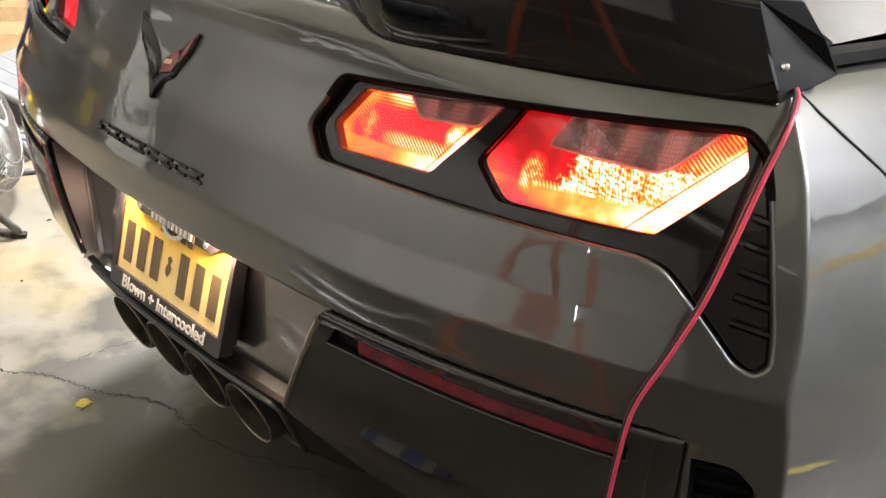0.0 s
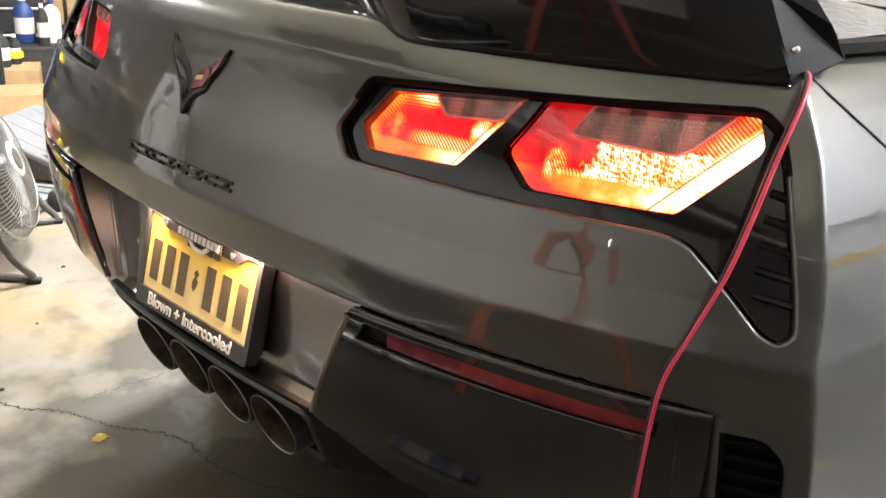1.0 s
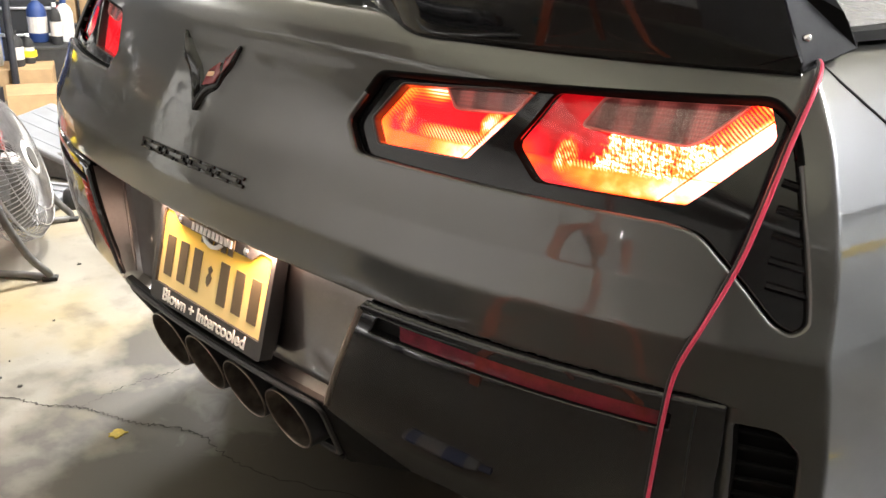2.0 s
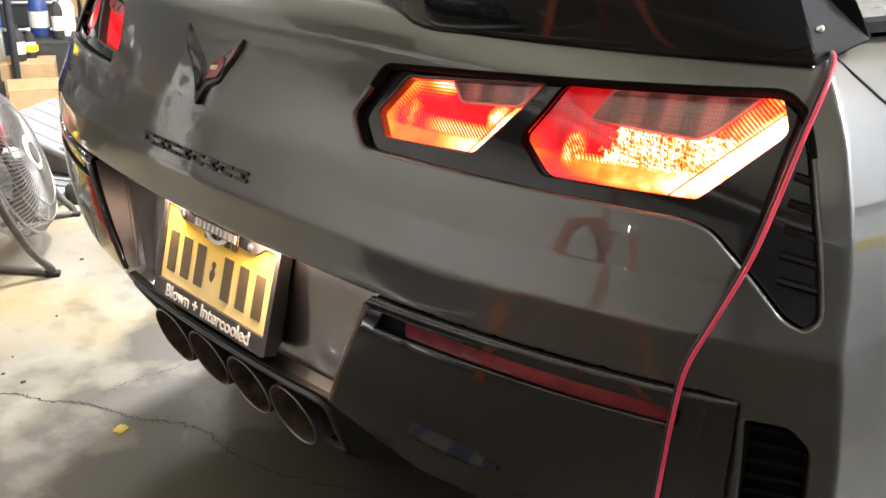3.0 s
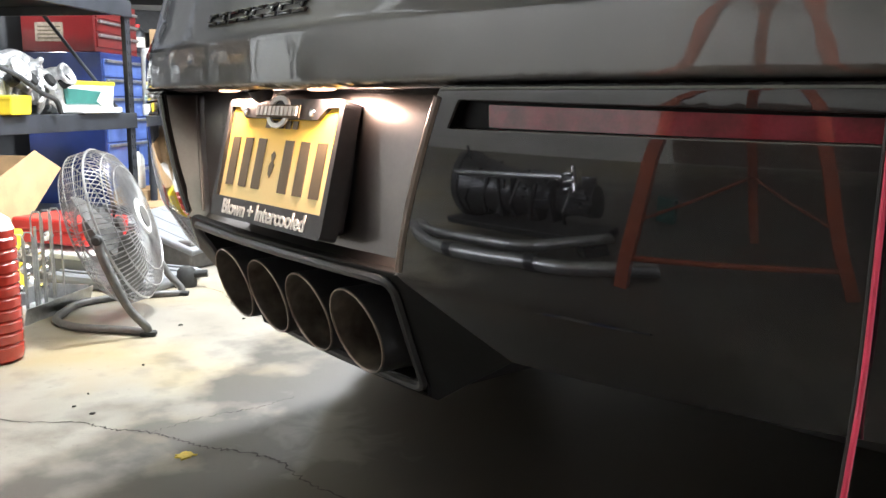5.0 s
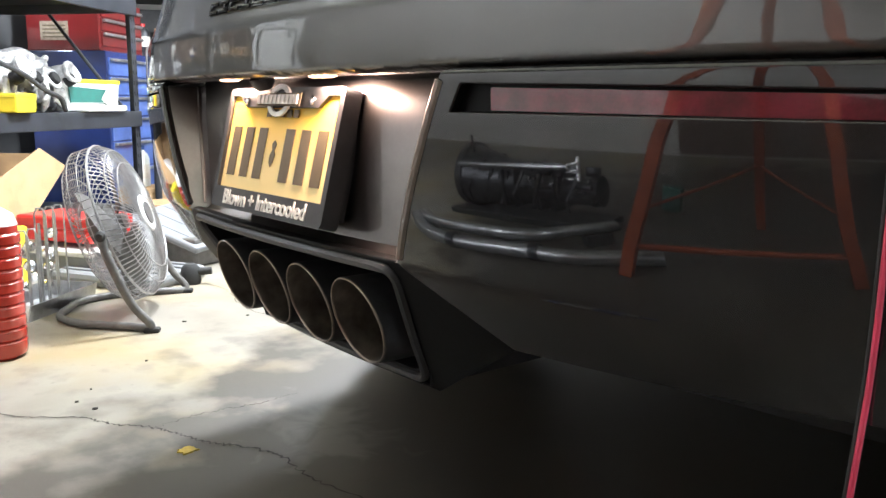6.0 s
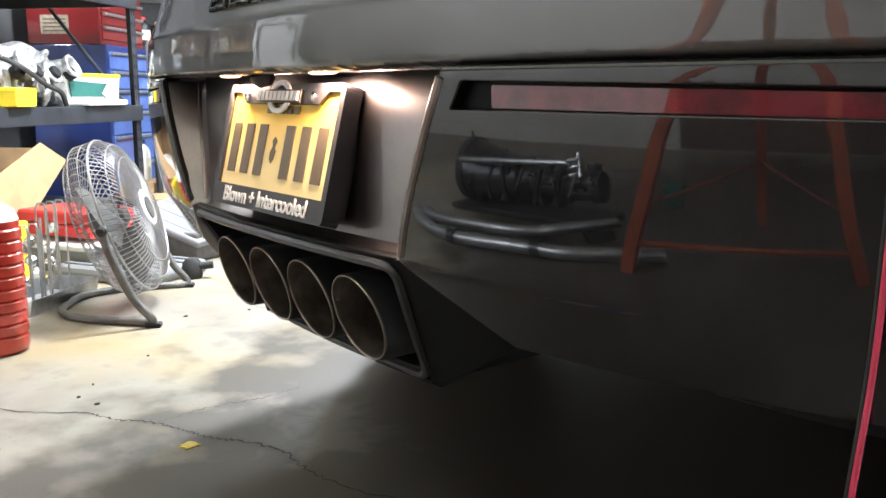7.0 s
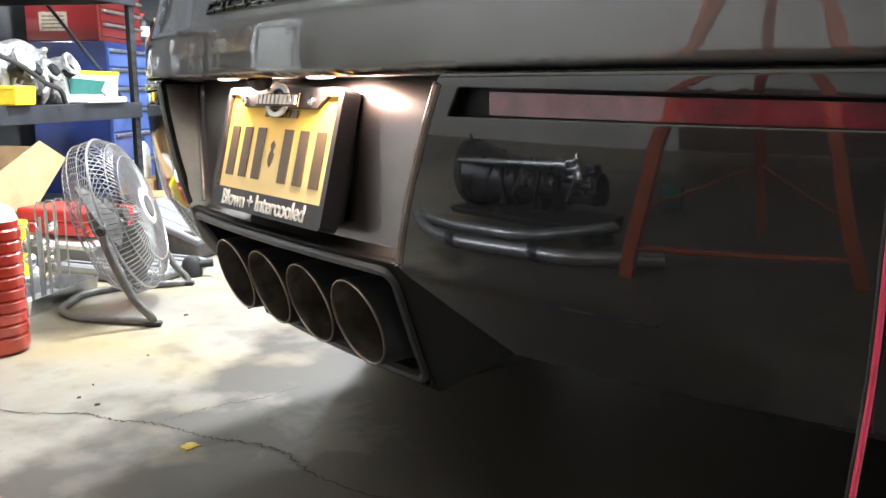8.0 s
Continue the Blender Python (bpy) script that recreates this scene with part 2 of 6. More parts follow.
def lit_inner_lens():
    """The inner lamp: amber guide below, hatched corners, a plain red middle."""
    g = Shade("lit_inner_lens", (0.30, 0.01, 0.015), 0.18)
    base, slant = g.do("SUBTRACT", g.z, 0.872), g.line((0.510, 0.960), (-0.823, 0.568))
    bright = g.step(g.x, 0.385, 0.45, 6.0, 42.0)
    band = g.mul(g.step(base, 0.021, 0.015), bright, g.cloud(45, 0.75, 1.15))
    edge = g.mul(g.step(slant, 0.0105, 0.007), g.step(g.z, 0.958, 0.915), 26.0)
    thread = g.step(g.do("ABSOLUTE", g.do("SUBTRACT", slant, 0.0115)), 0.0004, 0.0012, 0.25, 1.0)
    row = g.mul(g.step(base, 0.017, 0.021), g.step(base, 0.036, 0.027), g.step(g.x, 0.362, 0.40), g.ribs(0.0030, 48, 0.12, 1.3), 22.0)
    corner = g.mul(g.spot(0.463, 0.915, 0.003, 0.017), g.ribs(0.0024, 35, 0.4, 1.2, 1.5), g.cloud(130, 0.5, 1.4), 66.0)
    bar = g.mul(g.spot(0.386, 0.946, 0.006, 0.034, 1.9), g.ribs(0.0036, 92, 0.3, 1.25, 0.3), 40.0)
    hatch = g.mul(g.step(g.line((0.337, 0.945), (0.83, -0.55)), 0.026, 0.006), g.step(g.z, 0.895, 0.915), g.ribs(0.0036, 62, 0.3, 1.3, 0.6), 9.0)
    top = g.mul(g.step(g.z, 0.918, 0.938), g.step(g.x, 0.404, 0.385), g.ribs(0.0034, 92, 0.4, 1.15, 0.2), 5.0)
    left = g.mul(g.step(g.x, 0.338, 0.314), g.step(g.z, 0.912, 0.892), 11.0)
    bowl = g.mul(g.spot(0.349, 0.907, 0.002, 0.018, 0.8), g.ribs(0.0028, 50, 0.0, 1.4, 3.5), g.cloud(110, 0.4, 1.5), 9.0)
    dull = g.mul(g.cloud(30, 0.8, 1.2), 0.85)
    return g.glow(g.mul(g.add(band, edge, row, corner, bar, hatch, top, left, bowl, dull), thread), 0.039)


def lit_far_lens():
    g = Shade("lit_far_lens", (0.30, 0.01, 0.015), 0.18)
    return g.glow(g.mul(g.ribs(0.004, 60, 0.9, 1.1), g.cloud(22, 0.85, 1.7)), 0.02)


def clear_cover():
    mat = bpy.data.materials.new("clear_cover")
    mat.use_nodes = True
    nt = mat.node_tree
    for n in list(nt.nodes):
        nt.nodes.remove(n)
    out = nt.nodes.new("ShaderNodeOutputMaterial")
    mix = nt.nodes.new("ShaderNodeMixShader")
    tr = nt.nodes.new("ShaderNodeBsdfTransparent")
    gl = nt.nodes.new("ShaderNodeBsdfGlossy")
    gl.inputs["Roughness"].default_value = 0.02
    fr = nt.nodes.new("ShaderNodeFresnel")
    fr.inputs["IOR"].default_value = 1.45
    nt.links.new(fr.outputs[0], mix.inputs[0])
    nt.links.new(tr.outputs[0], mix.inputs[1])
    nt.links.new(gl.outputs[0], mix.inputs[2])
    nt.links.new(mix.outputs[0], out.inputs[0])
    return mat


def block_wall(name, colour):
    """Painted concrete blocks, 400 by 200 mm, with soft joints."""
    mat = surface(name, colour, 0.55, 0, 0, 0.12, 2.0, 0.2, 120)
    nt = mat.node_tree
    bs = nt.nodes["Principled BSDF"]
    co = nt.nodes.new("ShaderNodeTexCoord")
    mp = nt.nodes.new("ShaderNodeMapping")
    mp.inputs["Rotation"].default_value = (radians(90), 0, 0)
    br = nt.nodes.new("ShaderNodeTexBrick")
    br.inputs["Scale"].default_value = 1.0
    br.inputs["Brick Width"].default_value, br.inputs["Row Height"].default_value = 0.4, 0.2
    br.inputs["Mortar Size"].default_value = 0.011
    br.inputs["Mortar"].default_value = (0.34, 0.34, 0.34, 1)
    br.inputs["Color1"].default_value = br.inputs["Color2"].default_value = (1, 1, 1, 1)
    mul = nt.nodes.new("ShaderNodeMix")
    mul.data_type, mul.blend_type = "RGBA", "MULTIPLY"
    mul.inputs[0].default_value = 0.12
    nt.links.new(co.outputs["Object"], mp.inputs[0])
    nt.links.new(mp.outputs[0], br.inputs["Vector"])
    nt.links.new(bs.inputs["Base Color"].links[0].from_socket, mul.inputs[6])
    nt.links.new(br.outputs["Color"], mul.inputs[7])
    nt.links.new(mul.outputs[2], bs.inputs["Base Color"])
    return mat


PAINT = surface("grey_metallic_paint", (0.060, 0.060, 0.057), 0.30, 0.6, 1.0, 0.05, 3, 0.0, 900)


def orange_peel(mat, scale, depth):
    """Slow waves in a lacquer, which bend what it mirrors, and a little dust in its gloss."""
    nt = mat.node_tree
    bs = nt.nodes["Principled BSDF"]
    co = nt.nodes.new("ShaderNodeTexCoord")
    wave = nt.nodes.new("ShaderNodeTexNoise")
    wave.inputs["Scale"].default_value, wave.inputs["Detail"].default_value = scale, 2
    nt.links.new(co.outputs["Object"], wave.inputs["Vector"])
    bp = nt.nodes.new("ShaderNodeBump")
    bp.inputs["Strength"].default_value, bp.inputs["Distance"].default_value = 1.0, depth
    nt.links.new(wave.outputs[0], bp.inputs["Height"])
    nt.links.new(bp.outputs[0], bs.inputs["Coat Normal"])
    dust = nt.nodes.new("ShaderNodeTexNoise")
    dust.inputs["Scale"].default_value, dust.inputs["Detail"].default_value, dust.inputs["Distortion"].default_value = 7, 8, 1.2
    nt.links.new(co.outputs["Object"], dust.inputs["Vector"])
    mr = nt.nodes.new("ShaderNodeMapRange")
    mr.inputs[1].default_value, mr.inputs[2].default_value, mr.inputs[3].default_value, mr.inputs[4].default_value = 0.45, 0.75, 0.02, 0.10
    nt.links.new(dust.outputs[0], mr.inputs[0])
    nt.links.new(mr.outputs[0], bs.inputs["Coat Roughness"])


orange_peel(PAINT, 16.0, 0.0007)
MATT_BLACK = surface("matt_black_edge", (0.004, 0.004, 0.004), 0.9, 0, 0, 0.2)
MATT_BLACK.node_tree.nodes["Principled BSDF"].inputs["Specular IOR Level"].default_value = 0.1
BEZEL_BLACK = surface("black_lamp_surround", (0.008, 0.008, 0.009), 0.07, 0, 0, 0.2, 8)
BEZEL_BLACK.node_tree.nodes["Principled BSDF"].inputs["Specular IOR Level"].default_value = 0.42
SMOKED_BLACK = surface("smoked_black_acrylic", (0.005, 0.005, 0.006), 0.06, 0, 0, 0.2, 8)
SMOKED_BLACK.node_tree.nodes["Principled BSDF"].inputs["Specular IOR Level"].default_value = 0.55
GLOSS_BLACK = surface("gloss_black", (0.012, 0.0115, 0.0125), 0.10, 0, 1.0, 0.2, 8)
GLOSS_BLACK.node_tree.nodes["Principled BSDF"].inputs["Coat IOR"].default_value = 1.52
GLOSS_BLACK.node_tree.nodes["Principled BSDF"].inputs["Specular IOR Level"].default_value = 0.05
DULL_BLACK = surface("dull_black_plastic", (0.005, 0.005, 0.0052), 0.45, 0, 0, 0.25, 20, 0.04)
DULL_BLACK.node_tree.nodes["Principled BSDF"].inputs["Specular IOR Level"].default_value = 0.12
LAMP_WALL = surface("black_lamp_wall", (0.05, 0.045, 0.045), 0.2, 0, 0, 0.2, 20)
SATIN = surface("satin_black_plastic", (0.032, 0.032, 0.034), 0.42, 0, 0, 0.25, 20, 0.08)
RECESS = surface("grey_recess_plastic", (0.15, 0.136, 0.132), 0.34, 1.0, 1.0, 0.14, 9, 0.0)
RUBBER = surface("black_rubber", (0.028, 0.028, 0.028), 0.75, 0, 0, 0.3, 30, 0.2)
SEAM = surface("dark_seam", (0.004, 0.004, 0.004), 0.8, 0, 0, 0.2)
SOOT = surface("sooty_steel", (0.17, 0.145, 0.12), 0.42, 0.7, 0, 0.5, 26, 0.2, 90)
RIM_STEEL = surface("brushed_steel_edge", (0.30, 0.25, 0.21), 0.32, 1.0, 0, 0.3, 40, 0.1)
CHROME = surface("chrome", (0.75, 0.75, 0.76), 0.15, 1.0, 0, 0.1, 40)
STEEL = surface("galvanised_steel", (0.5, 0.51, 0.52), 0.36, 0.9, 0, 0.25, 22, 0.1)
ALU = surface("cast_aluminium", (0.52, 0.52, 0.52), 0.40, 0.8, 0, 0.5, 30, 0.9, 120)
DARK_STEEL = surface("dark_grey_steel", (0.034, 0.037, 0.045), 0.4, 0.2, 0.1, 0.3, 9, 0.1)
CAST = surface("dark_cast_metal", (0.085, 0.085, 0.09), 0.36, 0.7, 0, 0.4, 22, 0.5, 120)
TUBE_GREY = surface("grey_powder_coat", (0.13, 0.125, 0.12), 0.45, 0.2, 0, 0.25, 25, 0.1)
REFLECT_RED = surface("red_reflector", (0.115, 0.006, 0.016), 0.14, 0, 1.0, 0.35, 35, 0.0, 400)
PINK_CABLE = surface("red_cable_jacket", (0.62, 0.045, 0.10), 0.38, 0, 0.2, 0.12, 30)
BLACK_CABLE = surface("black_cable_jacket", (0.02, 0.018, 0.018), 0.45, 0, 0, 0.2, 30)
PLATE_PALE = surface("plate_pale_yellow", (0.86, 0.67, 0.28), 0.4, 0, 0, 0.08, 14, 0.0, 300)


def fade_up(mat, low, high, z0, z1):
    """A printed sheet whose colour runs from one tone to another with height."""
    nt = mat.node_tree
    bs = nt.nodes["Principled BSDF"]
    co = nt.nodes.new("ShaderNodeTexCoord")
    sep = nt.nodes.new("ShaderNodeSeparateXYZ")
    nt.links.new(co.outputs["Object"], sep.inputs[0])
    mr = nt.nodes.new("ShaderNodeMapRange")
    mr.interpolation_type = "SMOOTHSTEP"
    mr.inputs[1].default_value, mr.inputs[2].default_value = z0, z1
    nt.links.new(sep.outputs[2], mr.inputs[0])
    mx = nt.nodes.new("ShaderNodeMix")
    mx.data_type = "RGBA"
    mx.inputs[6].default_value, mx.inputs[7].default_value = (*low, 1), (*high, 1)
    nt.links.new(mr.outputs[0], mx.inputs[0])
    nt.links.new(mx.outputs[2], bs.inputs["Base Color"])


fade_up(PLATE_PALE, (0.86, 0.68, 0.30), (0.86, 0.54, 0.045), -0.03, 0.06)
PLATE_INK = surface("plate_ink", (0.10, 0.075, 0.04), 0.5)
WHITE_INK = surface("white_ink", (0.8, 0.79, 0.76), 0.45, 0, 0, 0.06)
RED_BADGE = surface("dark_red_enamel", (0.16, 0.02, 0.022), 0.2, 0, 1.0, 0.3, 60)
GOLD = surface("gold_enamel", (0.62, 0.38, 0.22), 0.3, 0.5)
LAMP_ON = surface("lit_plate_lamp", (1, 0.9, 0.75), 0.4, emit=(1.0, 0.56, 0.34), power=2.4)


def meshed_lens():
    """The unlit insert: fine moulded mesh in three broad columns, a weak glow put in for lamp light behind."""
    g = Shade("pinkish_lens", (0.20, 0.105, 0.10), 0.22)
    g.bs.inputs["Coat Weight"].default_value = 0.6
    fine = g.mul(g.ribs(0.0042, 92, 0.72, 1.1, 0.5), g.ribs(0.0030, 4, 0.7, 1.1, 0.5))
    wide = g.ribs(0.036, 4, 0.25, 1.5, 0.3, (0.15, 0.85))
    g.bs.inputs["Emission Color"].default_value = (1.0, 0.20, 0.17, 1)
    g.nt.links.new(g.mul(fine, wide, g.cloud(30, 0.6, 1.3), 0.17), g.bs.inputs["Emission Strength"])
    bp = g.nt.nodes.new("ShaderNodeBump")
    bp.inputs["Strength"].default_value, bp.inputs["Distance"].default_value = 0.5, 0.001
    g.nt.links.new(fine, bp.inputs["Height"])
    g.nt.links.new(bp.outputs[0], g.bs.inputs["Normal"])
    return g.mat


PINK_GLASS = meshed_lens()
# the rim's weak glow stands in for lamp light coming through the insert
PINK_RIM = surface("pinkish_lens_rim", (0.42, 0.22, 0.20), 0.2, 0, 0.5, 0.15, 60, emit=(1.0, 0.22, 0.18), power=0.16)
INNER_LIT, OUTER_LIT, DIM_LIT = lit_inner_lens(), lit_outer_lens(), lit_far_lens()
COVER = clear_cover()
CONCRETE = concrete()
CRACK = surface("crack_dirt", (0.045, 0.04, 0.033), 0.9, 0, 0, 0.4, 40, 0.3)
YELLOW_PAINT = surface("yellow_paint", (0.62, 0.45, 0.05), 0.5, 0, 0, 0.25, 50, 0.3)
BLOCK = block_wall("grey_block_wall", (0.64, 0.615, 0.58))
BLUE_WALL = surface("blue_grey_door", (0.40, 0.43, 0.47), 0.6, 0, 0, 0.45, 2.6, 0.2)
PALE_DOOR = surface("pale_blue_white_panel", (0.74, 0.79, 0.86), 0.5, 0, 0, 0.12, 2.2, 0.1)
WHITE_WALL = surface("dingy_plaster", (0.22, 0.215, 0.21), 0.8, 0, 0, 0.1, 2.0, 0.2)
CEILING_M = surface("beige_ceiling_board", (0.66, 0.64, 0.53), 0.8, 0, 0, 0.1, 1.5, 0.1)
TUBE_ON = surface("lit_tube", (1, 1, 1), 0.4, emit=(1.0, 0.97, 0.9), power=14)
WHITE_METAL = surface("white_enamel", (0.78, 0.78, 0.76), 0.35, 0, 0, 0.06)
RED_PAINT = surface("red_chest_paint", (0.15, 0.010, 0.011), 0.3, 0, 0.4, 0.12, 10)
BLUE_PAINT = surface("blue_chest_paint", (0.018, 0.036, 0.16), 0.3, 0, 0.4, 0.15, 10)
# chest blue made paler, for the light falling on the drawer fronts
PALE_BLUE = surface("lit_blue_drawer", (0.10, 0.17, 0.48), 0.3, 0.1, 0.4, 0.2, 10)
CHEST_BLACK = surface("black_chest_paint", (0.016, 0.017, 0.019), 0.55, 0, 0.0, 0.2, 10)
YELLOW_PLASTIC = surface("yellow_plastic", (0.80, 0.62, 0.03), 0.35, 0, 0, 0.1, 20)
CLEAR_PLASTIC = surface("milky_plastic", (0.72, 0.73, 0.70), 0.3, 0, 0.3, 0.12, 20)
SMOKY_PLASTIC = surface("smoky_plastic", (0.30, 0.30, 0.30), 0.15, 0, 0.6, 0.35, 22)
GREEN_PAPER = surface("green_card", (0.022, 0.115, 0.095), 0.6, 0, 0, 0.15, 20)
CARDBOARD = surface("cardboard", (0.44, 0.29, 0.15), 0.75, 0, 0, 0.12, 14, 0.15, 120)
ORANGE = surface("orange_stand_paint", (0.34, 0.075, 0.03), 0.4, 0, 0.2, 0.2, 14)
RED_PLASTIC = surface("red_plastic_case", (0.58, 0.035, 0.03), 0.35, 0, 0, 0.12, 14)
RED_FLUID = surface("red_fluid_in_plastic", (0.42, 0.035, 0.022), 0.22, 0, 0.6, 0.12, 16)
WIRE = surface("grey_wire", (0.42, 0.42, 0.43), 0.34, 0.75, 0, 0.15, 30)
LIGHT_GREY = surface("light_grey_plastic", (0.21, 0.22, 0.235), 0.38, 0, 0, 0.12, 10)
PAPER = surface("paper_label", (0.68, 0.64, 0.58), 0.6, 0, 0, 0.08, 30)
NOTICE = surface("faded_notice", (0.30, 0.25, 0.19), 0.6, 0, 0, 0.3, 40)
BLUE_LABEL = surface("blue_label", (0.02, 0.05, 0.17), 0.5)
BRASSY = surface("worn_brass", (0.45, 0.33, 0.16), 0.4, 0.8)
WOOD = surface("rough_board", (0.38, 0.29, 0.19), 0.75, 0, 0, 0.25, 8, 0.3)
EDGE_METAL = surface("bronze_grey_edge", (0.24, 0.20, 0.175), 0.33, 0.7, 0.3, 0.15, 20)
PALE_PLY = surface("pale_brown_board", (0.56, 0.54, 0.49), 0.6, 0, 0, 0.15, 3, 0.2)
BROWN_PLY = surface("brown_plywood", (0.11, 0.075, 0.055), 0.6, 0, 0, 0.25, 3, 0.2)


# ---------------------------------------------------------------- mesh helpers
def part(name, bm, material, parent=None, label="", smooth=False, m=None):
    """Links a bmesh as one mesh object, under a thing or a part."""
    me = bpy.data.meshes.new(name)
    bm.to_mesh(me)
    bm.free()
    me.materials.append(material)
    if smooth:
        me.shade_smooth()
        me.set_sharp_from_angle(angle=radians(38))
    ob = new(name, me)
    if parent:
        ob.parent = parent
    if m is not None:
        ob.matrix_local = m
    if label:
        tagged(ob, label)
    return ob


def thing(name, label, category, group="", m=None):
    ob = new(name)
    ob.empty_display_size = 0.05
    if m is not None:
        ob.matrix_world = m
    return tagged(ob, label, category, group)


def box(sx, sy, sz, m=None, bevel=0.0, seg=2, bm=None, taper=1.0):
    """A box that stands on z = 0, centred in x and y."""
    own = bmesh.new()
    bmesh.ops.create_cube(own, size=1)
    for v in own.verts:
        t = taper if v.co.z > 0 else 1
        v.co = Vector((v.co.x * sx * t, v.co.y * sy * t, (v.co.z + 0.5) * sz))
    if bevel:
        bmesh.ops.bevel(own, geom=own.edges[:], offset=bevel, segments=seg, profile=0.5, affect="EDGES")
    if m is not None:
        own.transform(m)
    return merge(bm, own)


def merge(bm, own):
    if bm is None:
        return own
    tmp = bpy.data.meshes.new("tmp")
    own.to_mesh(tmp)
    own.free()
    bm.from_mesh(tmp)
    bpy.data.meshes.remove(tmp)
    return bm


def lathe(profile, n=24, m=None, bm=None, closed=False):
    """Turns (radius, height) pairs about z."""
    own = bmesh.new()
    rings = []
    for r, h in profile:
        if r < 1e-6:
            rings.append([own.verts.new((0, 0, h))])
        else:
            rings.append([own.verts.new((r * math.cos(2 * math.pi * i / n), r * math.sin(2 * math.pi * i / n), h)) for i in range(n)])
    pairs = list(zip(rings, rings[1:]))
    if closed:
        pairs.append((rings[-1], rings[0]))
    for a, b in pairs:
        for i in range(n):
            j = (i + 1) % n
            if len(a) == 1 and len(b) > 1:
                own.faces.new((a[0], b[j], b[i]))
            elif len(b) == 1 and len(a) > 1:
                own.faces.new((a[i], a[j], b[0]))
            elif len(a) > 1:
                own.faces.new((a[i], a[j], b[j], b[i]))
    bmesh.ops.recalc_face_normals(own, faces=own.faces[:])
    if m is not None:
        own.transform(m)
    return merge(bm, own)


def tube(points, radius, n=8, bm=None, closed=False, caps=True):
    """A round bar along a polyline."""
    own = bmesh.new()
    pts = [Vector(p) for p in points]
    rings = []
    side = None
    count = len(pts)
    for i, p in enumerate(pts):
        a = pts[(i - 1) % count] if closed or i else p
        b = pts[(i + 1) % count] if closed or i < count - 1 else p
        d = (b - a).normalized()
        if side is None:
            side = d.orthogonal().normalized()
        side = (side - d * side.dot(d)).normalized()
        up = d.cross(side)
        rings.append([own.verts.new(p + radius * (math.cos(2 * math.pi * k / n) * side + math.sin(2 * math.pi * k / n) * up)) for k in range(n)])
    for i in range(count if closed else count - 1):
        a, b = rings[i], rings[(i + 1) % count]
        for k in range(n):
            own.faces.new((a[k], a[(k + 1) % n], b[(k + 1) % n], b[k]))
    if caps and not closed:
        own.faces.new(rings[0][::-1])
        own.faces.new(rings[-1])
    bmesh.ops.recalc_face_normals(own, faces=own.faces[:])
    return merge(bm, own)


def rounded(points, steps=6):
    """A smooth line through points (Catmull-Rom)."""
    pts = [Vector(p) for p in points]
    pts = [2 * pts[0] - pts[1], *pts, 2 * pts[-1] - pts[-2]]
    out = []
    for i in range(1, len(pts) - 2):
        a, b, c, d = pts[i - 1:i + 3]
        for k in range(steps):
            t = k / steps
            out.append(0.5 * (2 * b + (c - a) * t + (2 * a - 5 * b + 4 * c - d) * t * t + (3 * b - a - 3 * c + d) * t ** 3))
    out.append(pts[-2])
    return out


def prism(outline, depth, m=None, bm=None, bevel=0.0):
    """A flat outline in x, z pushed back by depth along y."""
    own = bmesh.new()
    f = own.faces.new([own.verts.new((x, 0, z)) for x, z in outline])
    r = bmesh.ops.extrude_face_region(own, geom=[f])
    for v in r["geom"]:
        if isinstance(v, bmesh.types.BMVert):
            v.co.y += depth
    bmesh.ops.recalc_face_normals(own, faces=own.faces[:])
    if bevel:
        bmesh.ops.bevel(own, geom=own.edges[:], offset=bevel, segments=2, profile=0.5, affect="EDGES")
    if m is not None:
        own.transform(m)
    return merge(bm, own)


def fused(bm, voxel):
    """Melts overlapping pieces into the one skin of a casting."""
    me = bpy.data.meshes.new("pieces")
    bm.to_mesh(me)
    bm.free()
    tmp = new("pieces", me)
    tmp.modifiers.new("skin", "REMESH").voxel_size = voxel
    whole = bpy.data.meshes.new_from_object(tmp.evaluated_get(bpy.context.evaluated_depsgraph_get()))
    bpy.data.objects.remove(tmp)
    bpy.data.meshes.remove(me)
    out = bmesh.new()
    out.from_mesh(whole)
    bpy.data.meshes.remove(whole)
    return out


def lettering(text, size, depth=0.0006):
    cu = bpy.data.curves.new("letters", "FONT")
    cu.body, cu.size, cu.extrude, cu.offset = text, size, depth, size * 0.022
    cu.align_x, cu.align_y = "CENTER", "CENTER"
    tmp = bpy.data.objects.new("letters", cu)
    scene.collection.objects.link(tmp)
    me = bpy.data.meshes.new_from_object(tmp.evaluated_get(bpy.context.evaluated_depsgraph_get()))
    bpy.data.objects.remove(tmp)
    bm = bmesh.new()
    bm.from_mesh(me)
    bpy.data.meshes.remove(me)
    return bm


# ---------------------------------------------------------------- the garage
X0, X1, Y0, Y1 = -7.6, 2.7, -3.7, 6.2


def slab(name, x0, x1, y0, y1, z0, z1, material, label, category):
    bm = bmesh.new()
    bmesh.ops.create_cube(bm, size=1)
    for v in bm.verts:
        v.co = Vector((x0 if v.co.x < 0 else x1, y0 if v.co.y < 0 else y1, z0 if v.co.z < 0 else z1))
    return tagged(part(name, bm, material), label, category, kind="structure")


